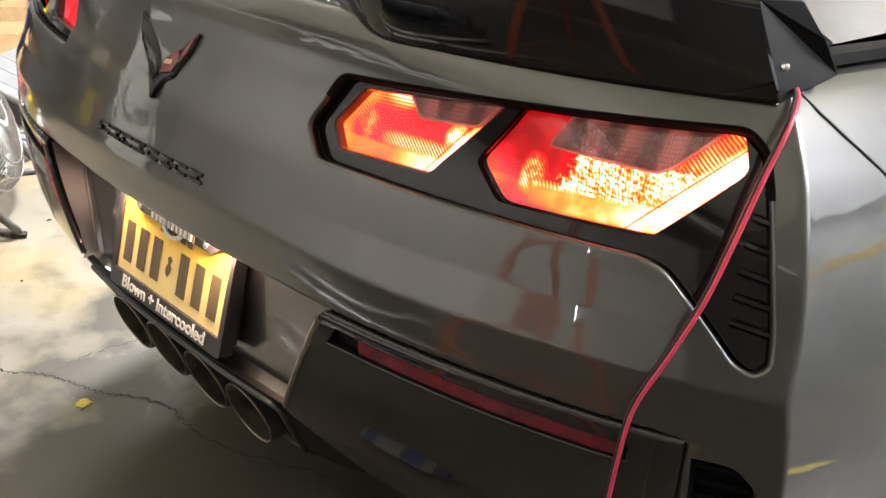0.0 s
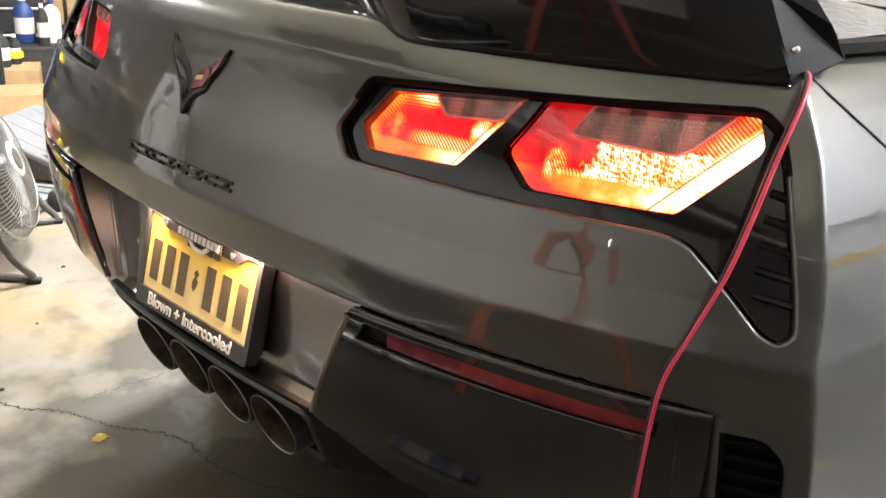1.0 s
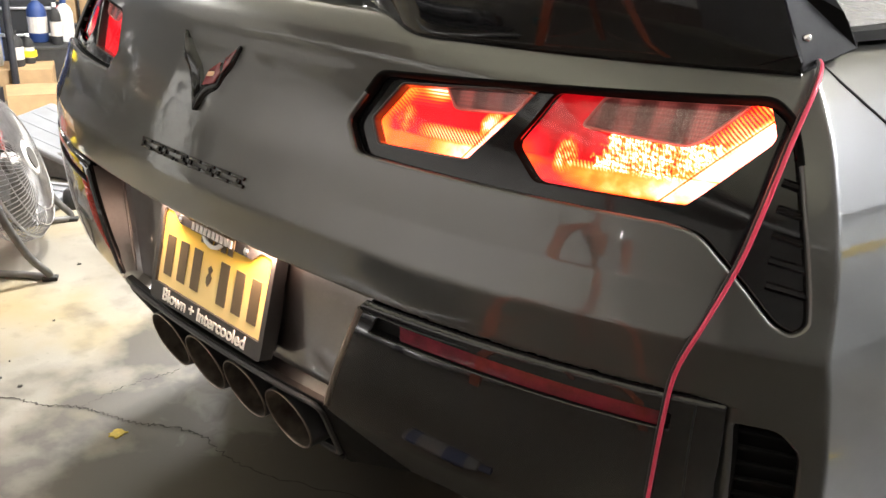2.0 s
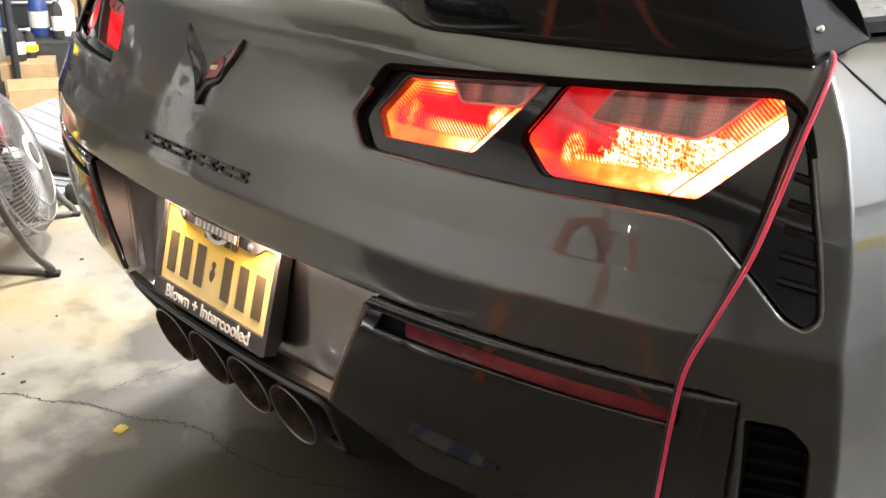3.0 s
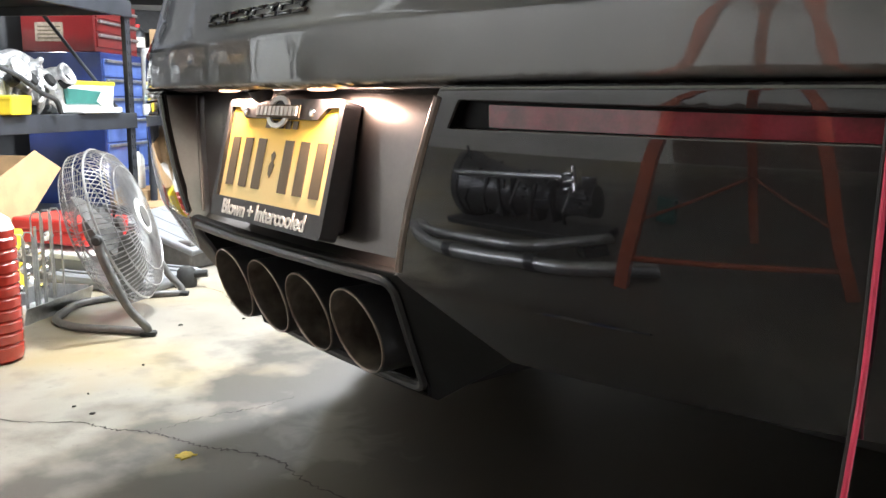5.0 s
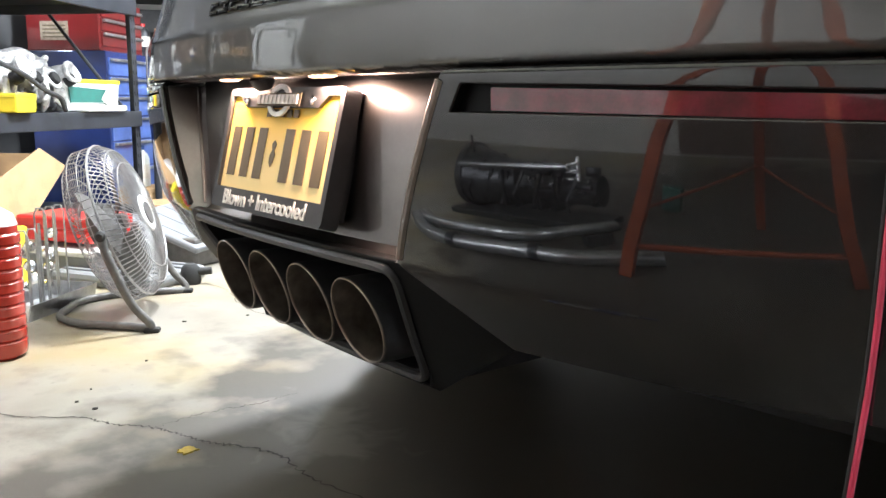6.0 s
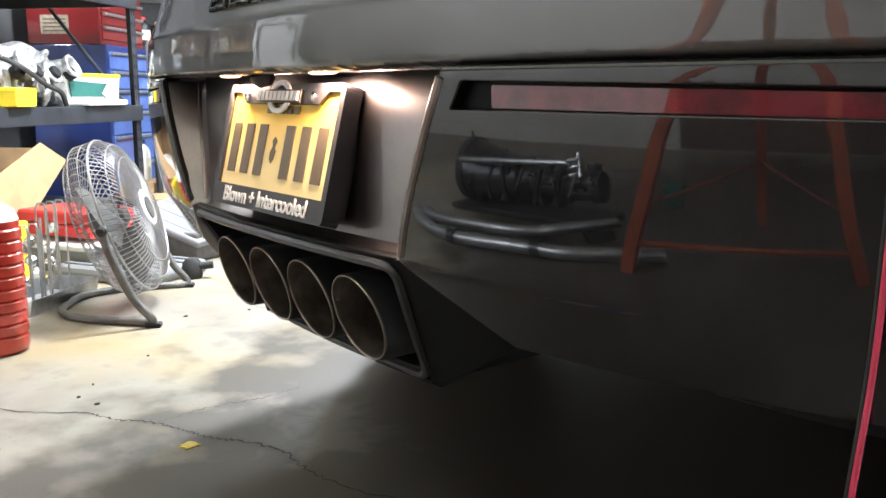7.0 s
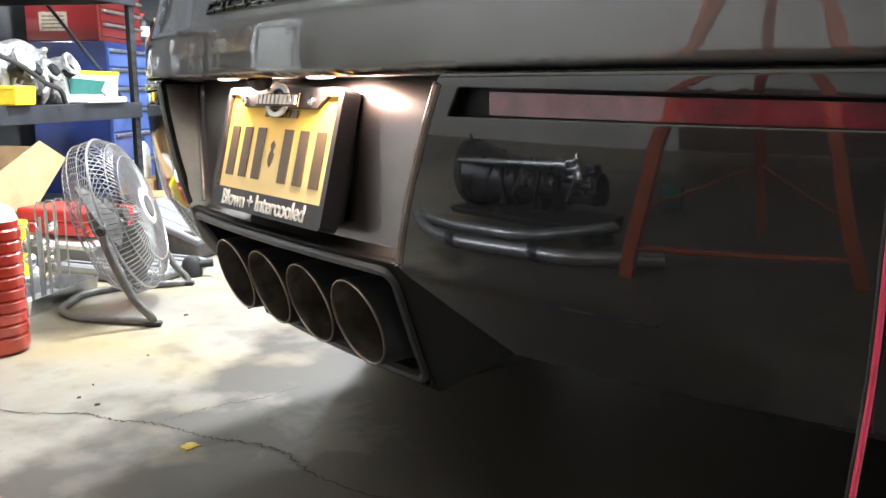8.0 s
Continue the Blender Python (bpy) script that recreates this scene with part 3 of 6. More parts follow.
slab("floor", X0 - 0.2, X1 + 0.2, Y0 - 0.2, Y1 + 0.2, -0.2, 0, CONCRETE, "stained ochre-grey concrete shop floor with cracks and painted-in shade", "floor")
slab("ceiling", X0 - 0.2, X1 + 0.2, Y0 - 0.2, Y1 + 0.2, CEIL, CEIL + 0.15, CEILING_M, "beige ceiling boards over the garage", "ceiling")
slab("wall_south", X0, X1, Y0 - 0.2, Y0, 0, CEIL, BLOCK, "grey painted concrete block wall", "wall")
slab("wall_north", X0, X1, Y1, Y1 + 0.2, 0, CEIL, WHITE_WALL, "dingy grey plastered garage wall", "wall")
tagged(part("upper_boards", box(2.58, 0.03, 1.15, pose(1.40, Y0 + 0.016, 1.6)), PALE_PLY), "pale brown plywood boards on the upper block wall", "wall boards", kind="structure")
slab("wall_west", X0 - 0.2, X0, Y0 - 0.2, Y1 + 0.2, 0, CEIL, WHITE_WALL, "dingy grey plastered garage wall", "wall")
slab("wall_east", X1, X1 + 0.2, Y0 - 0.2, Y1 + 0.2, 0, CEIL, WHITE_WALL, "dingy grey plastered garage wall", "wall")
tagged(part("soffit_boards", box(1.8, 0.42, 0.04, pose(-2.10, Y0 + 1.571, CEIL - 0.04), bm=box(5.7, 1.36, 0.04, pose(-0.15, Y0 + 0.68, CEIL - 0.04))), BROWN_PLY), "dark brown plywood soffit along the block wall", "soffit", kind="structure")
# unseen door, pale panels and stripe, added to tint the flank's reflections
tagged(part("added_door", box(0.04, 3.4, 2.3, pose(X1 - 0.021, 2.9, 0)), BLUE_WALL), "added unseen dull blue-grey scuffed sectional side door", "door", kind="structure")
tagged(part("added_door_upper", box(0.02, 4.4, 1.45, pose(X1 - 0.053, 2.9, 1.28), 0.003), PALE_DOOR), "added unseen pale blue-white panels that brighten the flank's reflection", "door panel", kind="structure")
tagged(part("added_door_stripe", box(0.004, 3.3, 0.08, pose(X1 - 0.0435, 2.9, 0.86)), YELLOW_PAINT), "added unseen yellow stripe across the blue-grey door", "stripe", kind="structure")
# unseen boards, added so the bumper mirrors a dark wall foot
tagged(part("added_lower_boards", box(2.58, 0.03, 0.72, pose(1.40, Y0 + 0.016, 0.02)), BROWN_PLY), "unseen dark brown boards added along the lower block wall", "wall boards", kind="structure")


def floor_crack(points, width, seed):
    """A thin open crack: a ragged dark strip just above the slab."""
    rnd = random.Random(seed)
    line = rounded([(x, y, 0) for x, y in points], 14)
    bm = bmesh.new()
    prev = None
    for i, p in enumerate(line):
        d = (line[min(i + 1, len(line) - 1)] - line[max(i - 1, 0)]).normalized()
        s = Vector((-d.y, d.x, 0))
        p = p + s * rnd.uniform(-0.006, 0.006)
        w = width * rnd.uniform(0.25, 1.0) * (0.35 + 0.65 * math.sin(math.pi * (i + 1) / (len(line) + 1)))
        row = [bm.verts.new(p + s * w + Vector((0, 0, 0.0012))), bm.verts.new(p - s * w + Vector((0, 0, 0.0012)))]
        if prev:
            bm.faces.new((prev[0], prev[1], row[1], row[0]))
        prev = row
    return bm


# fixture for the added ceiling strip, out of view
up = thing("added_strip_light", "added unseen open white strip light hanging below the ceiling", "strip light", "", pose(0.66, -1.5, 1.9))
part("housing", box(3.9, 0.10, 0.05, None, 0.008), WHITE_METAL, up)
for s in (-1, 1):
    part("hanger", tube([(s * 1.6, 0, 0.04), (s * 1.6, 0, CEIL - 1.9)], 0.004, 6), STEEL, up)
# fixture for the added wall strip, out of view
wash = thing("added_wall_light", "added unseen white strip light with a shade facing the block wall", "strip light", "", pose(-1.4, -2.35, 2.55))
part("housing", box(4.9, 0.12, 0.06, pose(0, 0.035, 0.0, -20), 0.01), WHITE_METAL, wash)
for s in (-1, 1):
    part("hanger", tube([(s * 2.1, 0, 0.05), (s * 2.1, 0, CEIL - 2.55)], 0.005, 6), STEEL, wash)
crack = thing("floor_crack", "thin dark crack running through the concrete floor", "crack")
tagged(crack, kind="structure")
part("crack_line", floor_crack([(-1.25, -0.32), (-0.99, -0.18), (-0.87, -0.05), (-0.80, -0.01), (-0.73, 0.05), (-0.67, 0.08), (-0.59, 0.11), (-0.52, 0.16), (-0.44, 0.20), (-0.33, 0.20), (-0.2, 0.23), (0.05, 0.36)], 0.0042, 3), CRACK, crack)
part("crack_line", floor_crack([(-0.72, 0.055), (-0.74, 0.14), (-0.74, 0.22), (-0.73, 0.30), (-0.745, 0.40)], 0.002, 5), CRACK, crack)
part("crack_line", floor_crack([(-2.3, 0.62), (-1.95, 0.72), (-1.6, 0.66), (-1.35, 0.72), (-1.0, 0.9)], 0.002, 8), CRACK, crack)


def blot(cx, cy, r, seed, z=0.0025):
    rnd = random.Random(seed)
    bm = bmesh.new()
    ring = [bm.verts.new((cx + r * rnd.uniform(0.5, 1.15) * math.cos(a), cy + 1.3 * r * rnd.uniform(0.5, 1.1) * math.sin(a), z)) for a in [2 * math.pi * i / 18 for i in range(18)]]
    low = [bm.verts.new((v.co.x, v.co.y, 0.0)) for v in ring]
    bm.faces.new(ring)
    for i in range(18):
        bm.faces.new((ring[i], low[i], low[(i + 1) % 18], ring[(i + 1) % 18]))
    return bm


tagged(part("paint_spot", blot(-0.565, 0.068, 0.018, 4), YELLOW_PAINT), "small yellow paint spot on the concrete", "paint spot")
for k, (bx, by, br) in enumerate(((-0.91, -0.01, 0.005), (-1.54, 0.43, 0.006), (-1.2, 0.2, 0.003), (-1.5, 0.62, 0.005), (-0.98, -0.03, 0.004), (-1.05, 0.02, 0.002))):
    tagged(part("debris", blot(bx, by, br, 20 + k, 0.003), CRACK), "dark fleck of dirt on the concrete floor", "debris", "flecks on the floor")

for tx, ty, tl, ta, te, tz in TUBES:
    fx = thing("ceiling_light", "white fluorescent fixture with lit tubes, placed out of view under the ceiling", "ceiling light", "ceiling lights", pose(tx, ty, tz - 0.09, 0, 0, ta))
    if tz < CEIL:
        for s in (-1, 1):
            part("hanger", tube([(s * tl * 0.35, 0, 0.08), (s * tl * 0.35, 0, CEIL - tz + 0.09)], 0.004, 6), STEEL, fx)
    part("housing", box(tl + 0.06, 0.2, 0.09, None, 0.008), WHITE_METAL, fx)
    for s in (-0.045, 0.045):
        part("tube", tube([(-tl / 2, s, -0.015), (tl / 2, s, -0.015)], 0.012, 10), TUBE_ON, fx)


# ---------------------------------------------------------------- the car's skin
def hermite(points):
    """A smooth function through (t, value) pairs, t rising."""
    t = [p[0] for p in points]
    v = [p[1] for p in points]
    n = len(t)
    d = [(v[min(i + 1, n - 1)] - v[max(i - 1, 0)]) / (t[min(i + 1, n - 1)] - t[max(i - 1, 0)]) for i in range(n)]

    def at(s):
        if s <= t[0]:
            return v[0]
        if s >= t[-1]:
            return v[-1]
        i = max(k for k in range(n) if t[k] <= s)
        h = t[i + 1] - t[i]
        q = (s - t[i]) / h
        return v[i] * (1 + 2 * q) * (1 - q) ** 2 + v[i + 1] * q * q * (3 - 2 * q) + h * (d[i] * q * (1 - q) ** 2 - d[i + 1] * q * q * (1 - q))
    return at


UPPER = hermite([(0.6935, 0.0), (0.6955, -0.0195), (0.698, -0.0305), (0.701, -0.0348), (0.704, -0.0358), (0.711, -0.0363), (0.735, -0.0367), (0.756, -0.0362), (0.763, -0.0350), (0.770, -0.0331), (0.78, -0.0305), (0.80, -0.0255), (0.82, -0.0207), (0.857, -0.0115), (0.90, 0.003), (0.949, 0.022), (0.98, 0.034), (1.01, 0.052), (1.025, 0.075), (1.034, 0.13)])
LOWER = hermite([(0.30, 0.094), (0.32, 0.083), (0.344, 0.074), (0.40, 0.039), (0.45, 0.0085), (0.496, -0.0195), (0.503, -0.0225), (0.54, -0.0305), (0.58, -0.0365), (0.64, -0.0415), (0.676, -0.043), (0.70, -0.0435), (0.735, -0.0435), (0.755, -0.0432), (0.76, -0.043)])
CORNER = hermite([(0.29, 0.84), (0.40, 0.868), (0.5, 0.878), (0.65, 0.878), (0.78, 0.856), (0.86, 0.836), (0.93, 0.808), (0.96, 0.792), (0.99, 0.772), (1.015, 0.75), (1.034, 0.715)])
CX = 0.848
TUCK = hermite([(0.28, 0.29), (0.35, 0.22), (0.45, 0.12), (0.51, 0.072), (0.57, 0.036), (0.62, 0.016), (0.66, 0.004), (0.69, 0.0)])


def plan_table():
    """Half of the plan curve by its run: the bowed tail, the round corner, the flank."""
    rows = []
    x, y = 0.0, 0.0
    u = 0.0
    step = 0.002
    turn_at = 0.838
    heading = 0.0
    while u < 2.3:
        rows.append((u, x, y))
        if u < turn_at:
            heading = math.atan(0.28 * x + 0.64 * x ** 3)
        elif u < turn_at + 0.008:
            heading += (radians(79) - heading) * step / max(step, turn_at + 0.008 - u)
        elif u > 0.95:
            heading = radians(79) + radians(11) * min(1, (u - 0.95) / 0.8)
        s = step / math.cos(heading) if u < turn_at else step
        x, y = x + s * math.cos(heading), y + s * math.sin(heading)
        u += step
    return np.array(rows)


PLAN = plan_table()


def ledge(a, z):
    """How far the tail stands out below the facet that runs along its lower edge."""
    q = min(1, max(0, (a - 0.22) / 0.26))
    return 0.0062 * q * q * (3 - 2 * q) * min(1, max(0, (0.806 - z) / 0.044))


def flat_side(a):
    """How much less the painted tail is bowed than the black bumper below it."""
    q = min(1, max(0, (a - 0.45) / 0.40))
    return 0.0034 * (q - math.sin(2 * math.pi * q) / (2 * math.pi))


SHOULDER = hermite([(0.690, 0.0), (0.6922, 0.0006), (0.6942, 0.0022), (0.6958, 0.0052), (0.697, 0.010)])


def skin(u, z, inset=0.0, low=False):
    a = abs(u)
    x = float(np.interp(a, PLAN[:, 0], PLAN[:, 1])) * CORNER(z) / CX
    y = float(np.interp(a, PLAN[:, 0], PLAN[:, 2]))
    if u < 0:
        y += 0.05 * min(a, 0.86) ** 2
    if not low:
        y -= flat_side(a)
    if low or z >= 0.755:
        dy = LOWER(z) + SHOULDER(z) if (low and z < 0.755) else UPPER(z) - ledge(a, z)
    if not low and z < 0.755:
        w = min(1, max(0, (a - 0.72) / 0.05))
        w = w * w * (3 - 2 * w)
        dy = (1 - w) * (UPPER(z) - ledge(a, z)) + w * LOWER(z)
        y += flat_side(a) * w * min(1, (0.755 - z) / 0.03)
    if z < 0.69:
        q = min(1, max(0, (a - 0.70) / 0.20))
        dy += 0.6 * TUCK(z) * q * q * (3 - 2 * q)
    return Vector((math.copysign(x, u), y + dy + inset, z))


def run(x, z):
    """The run along the skin at which it has this x, on the tail."""
    return x * CX / CORNER(z)


def skin_normal(u, z, low=False):
    e = 0.003
    du = skin(u + e, z, 0, low) - skin(u - e, z, 0, low)
    dz = skin(u, z + 0.001, 0, low) - skin(u, z - 0.001, 0, low)
    n = du.cross(dz)
    return n.normalized()


def inside(p, poly):
    hit = False
    j = len(poly) - 1
    for i in range(len(poly)):
        (xi, yi), (xj, yj) = poly[i], poly[j]
        if (yi > p[1]) != (yj > p[1]) and p[0] < (xj - xi) * (p[1] - yi) / (yj - yi) + xi:
            hit = not hit
        j = i
    return hit


def dense(poly, step):
    out = []
    for (a, b), (c, d) in zip(poly, poly[1:] + poly[:1]):
        n = max(1, int(math.hypot(c - a, d - b) / step))
        out += [(a + (c - a) * k / n, b + (d - b) * k / n) for k in range(n)]
    return out


def soften(poly, r, n=4):
    """Rounds the corners of an outline."""
    out = []
    m = len(poly)
    for i in range(m):
        p, a, b = Vector(poly[i]), Vector(poly[i - 1]), Vector(poly[(i + 1) % m])
        la, lb = (a - p).length, (b - p).length
        q = min(r, la * 0.45, lb * 0.45)
        s, e = p + (a - p) / la * q, p + (b - p) / lb * q
        for k in range(n + 1):
            t = k / n
            v = (1 - t) ** 2 * s + 2 * t * (1 - t) * p + t * t * e
            out.append((v.x, v.y))
    return out


def panel(name, outer, holes, material, parent, label="", step=0.014, inset=0.0, low=False, rim=0.012, outer_rim=None, lip=0.0025, rise=None, edge=None, all_edge=False, edge_above=9.0, columns=(), levels=()):
    """A piece of the skin cut to an outline in run and height, with openings and turned-in edges."""
    from mathutils.geometry import delaunay_2d_cdt
    loops = [dense(outer, step * 0.5)] + [dense(h, step * 0.7) for h in holes]
    pts, edges = [], []
    for lp in loops:
        b = len(pts)
        pts += lp
        edges += [(b + i, b + (i + 1) % len(lp)) for i in range(len(lp))]
    fixed = np.array(pts)
    us, zs = [p[0] for p in outer], [p[1] for p in outer]
    nu, nz = max(2, int((max(us) - min(us)) / step)), max(2, int((max(zs) - min(zs)) / (rise or step)))
    runs = [min(us) + (max(us) - min(us)) * i / nu for i in range(nu + 1)]
    runs = sorted([u for u in runs if all(abs(u - c) > 0.003 for c in columns)] + list(columns))
    heights = [min(zs) + (max(zs) - min(zs)) * j / nz for j in range(nz + 1)]
    heights = sorted([h for h in heights if all(abs(h - v) > 0.0012 for v in levels)] + list(levels))
    jig = random.Random(5)
    for u in runs:
        for zz in heights:
            p = (u + (0 if u in columns else jig.uniform(-0.06, 0.06) * step), zz + (0 if zz in levels else jig.uniform(-0.06, 0.06) * (rise or step)))
            if inside(p, outer) and not any(inside(p, h) for h in holes) and np.abs(fixed - p).sum(1).min() > min(0.0012 if zz in levels else 9, (rise or step) * 0.55):
                pts.append(p)
    co, _, tris, *_ = delaunay_2d_cdt([Vector(p) for p in pts], edges, [], 0, 1e-6)
    keep = []
    for t in tris:
        c = sum((co[k] for k in t), Vector((0, 0))) / 3
        if inside(c, outer) and not any(inside(c, h) for h in holes):
            keep.append(t)
    bm = bmesh.new()
    normals = []
    verts = []
    for c in co:
        verts.append(bm.verts.new(skin(c.x, c.y, inset, low)))
        normals.append(skin_normal(c.x, c.y, low))
    for t in keep:
        try:
            bm.faces.new([verts[k] for k in t])
        except ValueError:
            pass
    key = {(round(c.x, 5), round(c.y, 5)): k for k, c in enumerate(co)}
    for li, lp in enumerate(loops):
        depth = rim if li or outer_rim is None else outer_rim
        if not depth:
            continue
        ids = [key.get((round(p[0], 5), round(p[1], 5))) for p in lp]
        if None in ids:
            continue
        area = sum(a[0] * b[1] - b[0] * a[1] for a, b in zip(lp, lp[1:] + lp[:1]))
        away = (1 if area > 0 else -1) * (1 if li == 0 else -1)
        rings = [[], [], []]
        for i, k in enumerate(ids):
            a, b = verts[ids[i - 1]].co, verts[ids[(i + 1) % len(ids)]].co
            n = normals[k]
            o = (b - a).cross(n).normalized() * away
            sign = 1 if depth > 0 else -1
            for ring, (fo, fn, wn) in zip(rings, ((0.6, 0.25, 0.7), (1, 1, 0.1), (1, None, 0))):
                drop = abs(depth) if fn is None else lip * fn
                ring.append(bm.verts.new(verts[k].co + o * lip * fo - (n if sign > 0 else Vector((0, -1, 0))) * drop * sign))
                normals.append((n * wn * sign + o * (1 - 0.5 * wn)).normalized())
        prev = [verts[k] for k in ids]
        for ring in rings:
            for i in range(len(ids)):
                j = (i + 1) % len(ids)
                f = (prev[i], ring[i], ring[j], prev[j])
                nf = bm.faces.new(f if away > 0 else f[::-1])
                nf.material_index = 1 if edge and (all_edge or ring is rings[2] or (li and lp[i][1] > edge_above)) else 0
            prev = ring
    bm.verts.index_update()
    order = [v.index for v in bm.verts]
    me = bpy.data.meshes.new(name)
    bm.to_mesh(me)
    bm.free()
    me.materials.append(material)
    if edge:
        me.materials.append(edge)
    me.shade_smooth()
    free = me.attributes.new("custom_normal", "FLOAT_VECTOR", "POINT")
    free.data.foreach_set("vector", [c for i in order for c in normals[i]])
    ob = new(name, me)
    ob.parent = parent
    if label:
        tagged(ob, label)
    return ob


def mirrored(poly, side):
    """The outline in x, z as runs on one side of the car."""
    q = [(side * run(x, z), z) for x, z in poly]
    return q if side > 0 else q[::-1]


car = thing("sports_car", "dark grey metallic low sports car with glowing red tail lights", "car")
BEZEL = soften([(0.287, 0.898), (0.317, 0.960), (0.52, 0.972), (0.735, 0.984), (0.760, 0.966), (0.808, 0.86), (0.832, 0.785), (0.820, 0.773), (0.800, 0.780), (0.716, 0.852), (0.69, 0.8575), (0.53, 0.859), (0.316, 0.861)], 0.012)
VENT = soften([(0.783, 0.681), (0.830, 0.681), (0.853, 0.655), (0.852, 0.52), (0.84, 0.50), (0.79, 0.50)], 0.012)
INNER = soften([(0.307, 0.900), (0.337, 0.945), (0.510, 0.960), (0.452, 0.876), (0.327, 0.872)], 0.006)
OUTER = soften([(0.502, 0.902), (0.529, 0.960), (0.727, 0.974), (0.746, 0.940), (0.691, 0.871), (0.539, 0.869)], 0.008)
INNER_CUT = soften([(0.392, 0.950), (0.414, 0.927), (0.484, 0.932), (0.500, 0.957)], 0.006)
OUTER_CUT = soften([(0.577, 0.963), (0.563, 0.931), (0.669, 0.926), (0.681, 0.934), (0.709, 0.970)], 0.006)
SIDE = 1.62
body_outline = [(-SIDE, 1.033), (-SIDE, 0.40), (-run(0.772, 0.43), 0.43), (-run(0.772, 0.45), 0.45), (-run(0.765, 0.60), 0.60), (-run(0.757, 0.690), 0.690), (-run(0.75, 0.6942), 0.6942), (run(0.75, 0.6942), 0.6942), (run(0.757, 0.690), 0.690), (run(0.765, 0.60), 0.60), (run(0.772, 0.45), 0.45), (run(0.772, 0.43), 0.43), (SIDE, 0.40), (SIDE, 1.033)]
panel("rear_fascia", body_outline, [mirrored(BEZEL, 1), mirrored(BEZEL, -1), mirrored(VENT, 1), mirrored(VENT, -1)], PAINT, car, "dark grey metallic painted rear fascia", 0.013, rim=0.014, outer_rim=0.02, lip=0.005, rise=0.0055, edge=MATT_BLACK, edge_above=0.93, columns=[t * u for t in (-1, 1) for u in (0.832, 0.837, 0.8395, 0.842, 0.8445, 0.847, 0.852)], levels=(0.6945, 0.6955, 0.6966, 0.698, 0.6995, 0.701, 0.7025, 0.704))

half_outline = [(0.283, 0.506), (0.398, 0.433), (0.784, 0.435), (0.782, 0.60), (0.781, 0.6965), (0.369, 0.6965)]
PIPES = soften([(0.262, 0.489), (0.203, 0.352), (-0.203, 0.352), (-0.262, 0.489)], 0.02)
SLOT = soften([(0.390, 0.684), (0.375, 0.6563), (0.738, 0.6532), (0.738, 0.676)], 0.004)
for s in (1, -1):
    panel("lower_bumper", mirrored(half_outline, s), [mirrored(SLOT, s)], GLOSS_BLACK, car, "gloss black lower bumper", 0.0075, inset=-0.002, low=True, rim=0.05, outer_rim=0.010, lip=0.002, edge=MATT_BLACK, levels=(0.690, 0.6915, 0.693, 0.6943, 0.6955))
centre_outline = [(-0.222, 0.335), (0.222, 0.335), (0.396, 0.432), (0.281, 0.5055), (-0.281, 0.5055), (-0.396, 0.432)]
panel("diffuser", [(run(x, z), z) for x, z in centre_outline], [[(run(x, z), z) for x, z in PIPES]], DULL_BLACK, car, "dull black diffuser round the exhaust tips", 0.01, inset=-0.0005, low=True, rim=0.05, outer_rim=0.010, lip=0.002)

# plate recess behind the notch
bm = bmesh.new()
rows = [(0.697, 0.348, 0.030), (0.690, 0.346, 0.026), (0.64, 0.324, 0.018), (0.57, 0.294, 0.010), (0.515, 0.271, 0.004), (0.506, 0.268, -0.006), (0.500, 0.266, -0.018)]
grid = [[bm.verts.new((w * (2 * i / 12 - 1), y + 0.14 * (w * (2 * i / 12 - 1)) ** 2, z)) for i in range(13)] for z, w, y in rows]
for a, b in zip(grid, grid[1:]):
    for i in range(12):
        bm.faces.new((a[i], b[i], b[i + 1], a[i + 1]))
back = [[bm.verts.new(v.co + Vector((0, 0.03, 0))) for v in g] for g in (grid[0], grid[-1])]
for i in range(12):
    bm.faces.new((grid[0][i], grid[0][i + 1], back[0][i + 1], back[0][i]))
    bm.faces.new((grid[-1][i + 1], grid[-1][i], back[1][i], back[1][i + 1]))
part("plate_recess", bm, RECESS, car, "dark grey panel behind the number plate", True)
# the slanting cheeks of the recess
for s in (1, -1):
    bm = bmesh.new()
    line = []
    for z, w, y in rows[1:6]:
        outer = skin(s * run(0.283 + (z - 0.506) / 0.184 * 0.083, z), z, 0.003, True)
        line.append([bm.verts.new(outer), bm.verts.new((s * (w + 0.012), y + 0.13 * w * w - 0.020, z)), bm.verts.new((s * (w + 0.003), y + 0.14 * w * w - 0.004, z)), bm.verts.new((s * (w - 0.010), y + 0.14 * w * w - 0.0006, z))])
    for a, b in zip(line, line[1:]):
        for i in range(3):
            bm.faces.new((a[i], b[i], b[i + 1], a[i + 1]) if s < 0 else (a[i], a[i + 1], b[i + 1], b[i]))
    part("recess_cheek", bm, RECESS, car, "", True)
    crease = [(s * (w + 0.0045), y + 0.14 * w * w - 0.0065, z) for z, w, y in rows[1:5]]
    part("recess_crease", tube(crease, 0.0022, 8), RECESS, car, "", True)
    edge_pts = [skin(s * run(0.284 + (z - 0.506) / 0.184 * 0.083, z), z, -0.001, True) for z in (0.686, 0.66, 0.62, 0.58, 0.54, 0.512)]
    part("recess_edge", tube(edge_pts, 0.0048, 8), EDGE_METAL if s > 0 else GLOSS_BLACK, car, "grey metallic edge strip", True)
# dark ceiling of the recess, under the lip
bm = bmesh.new()
top = []
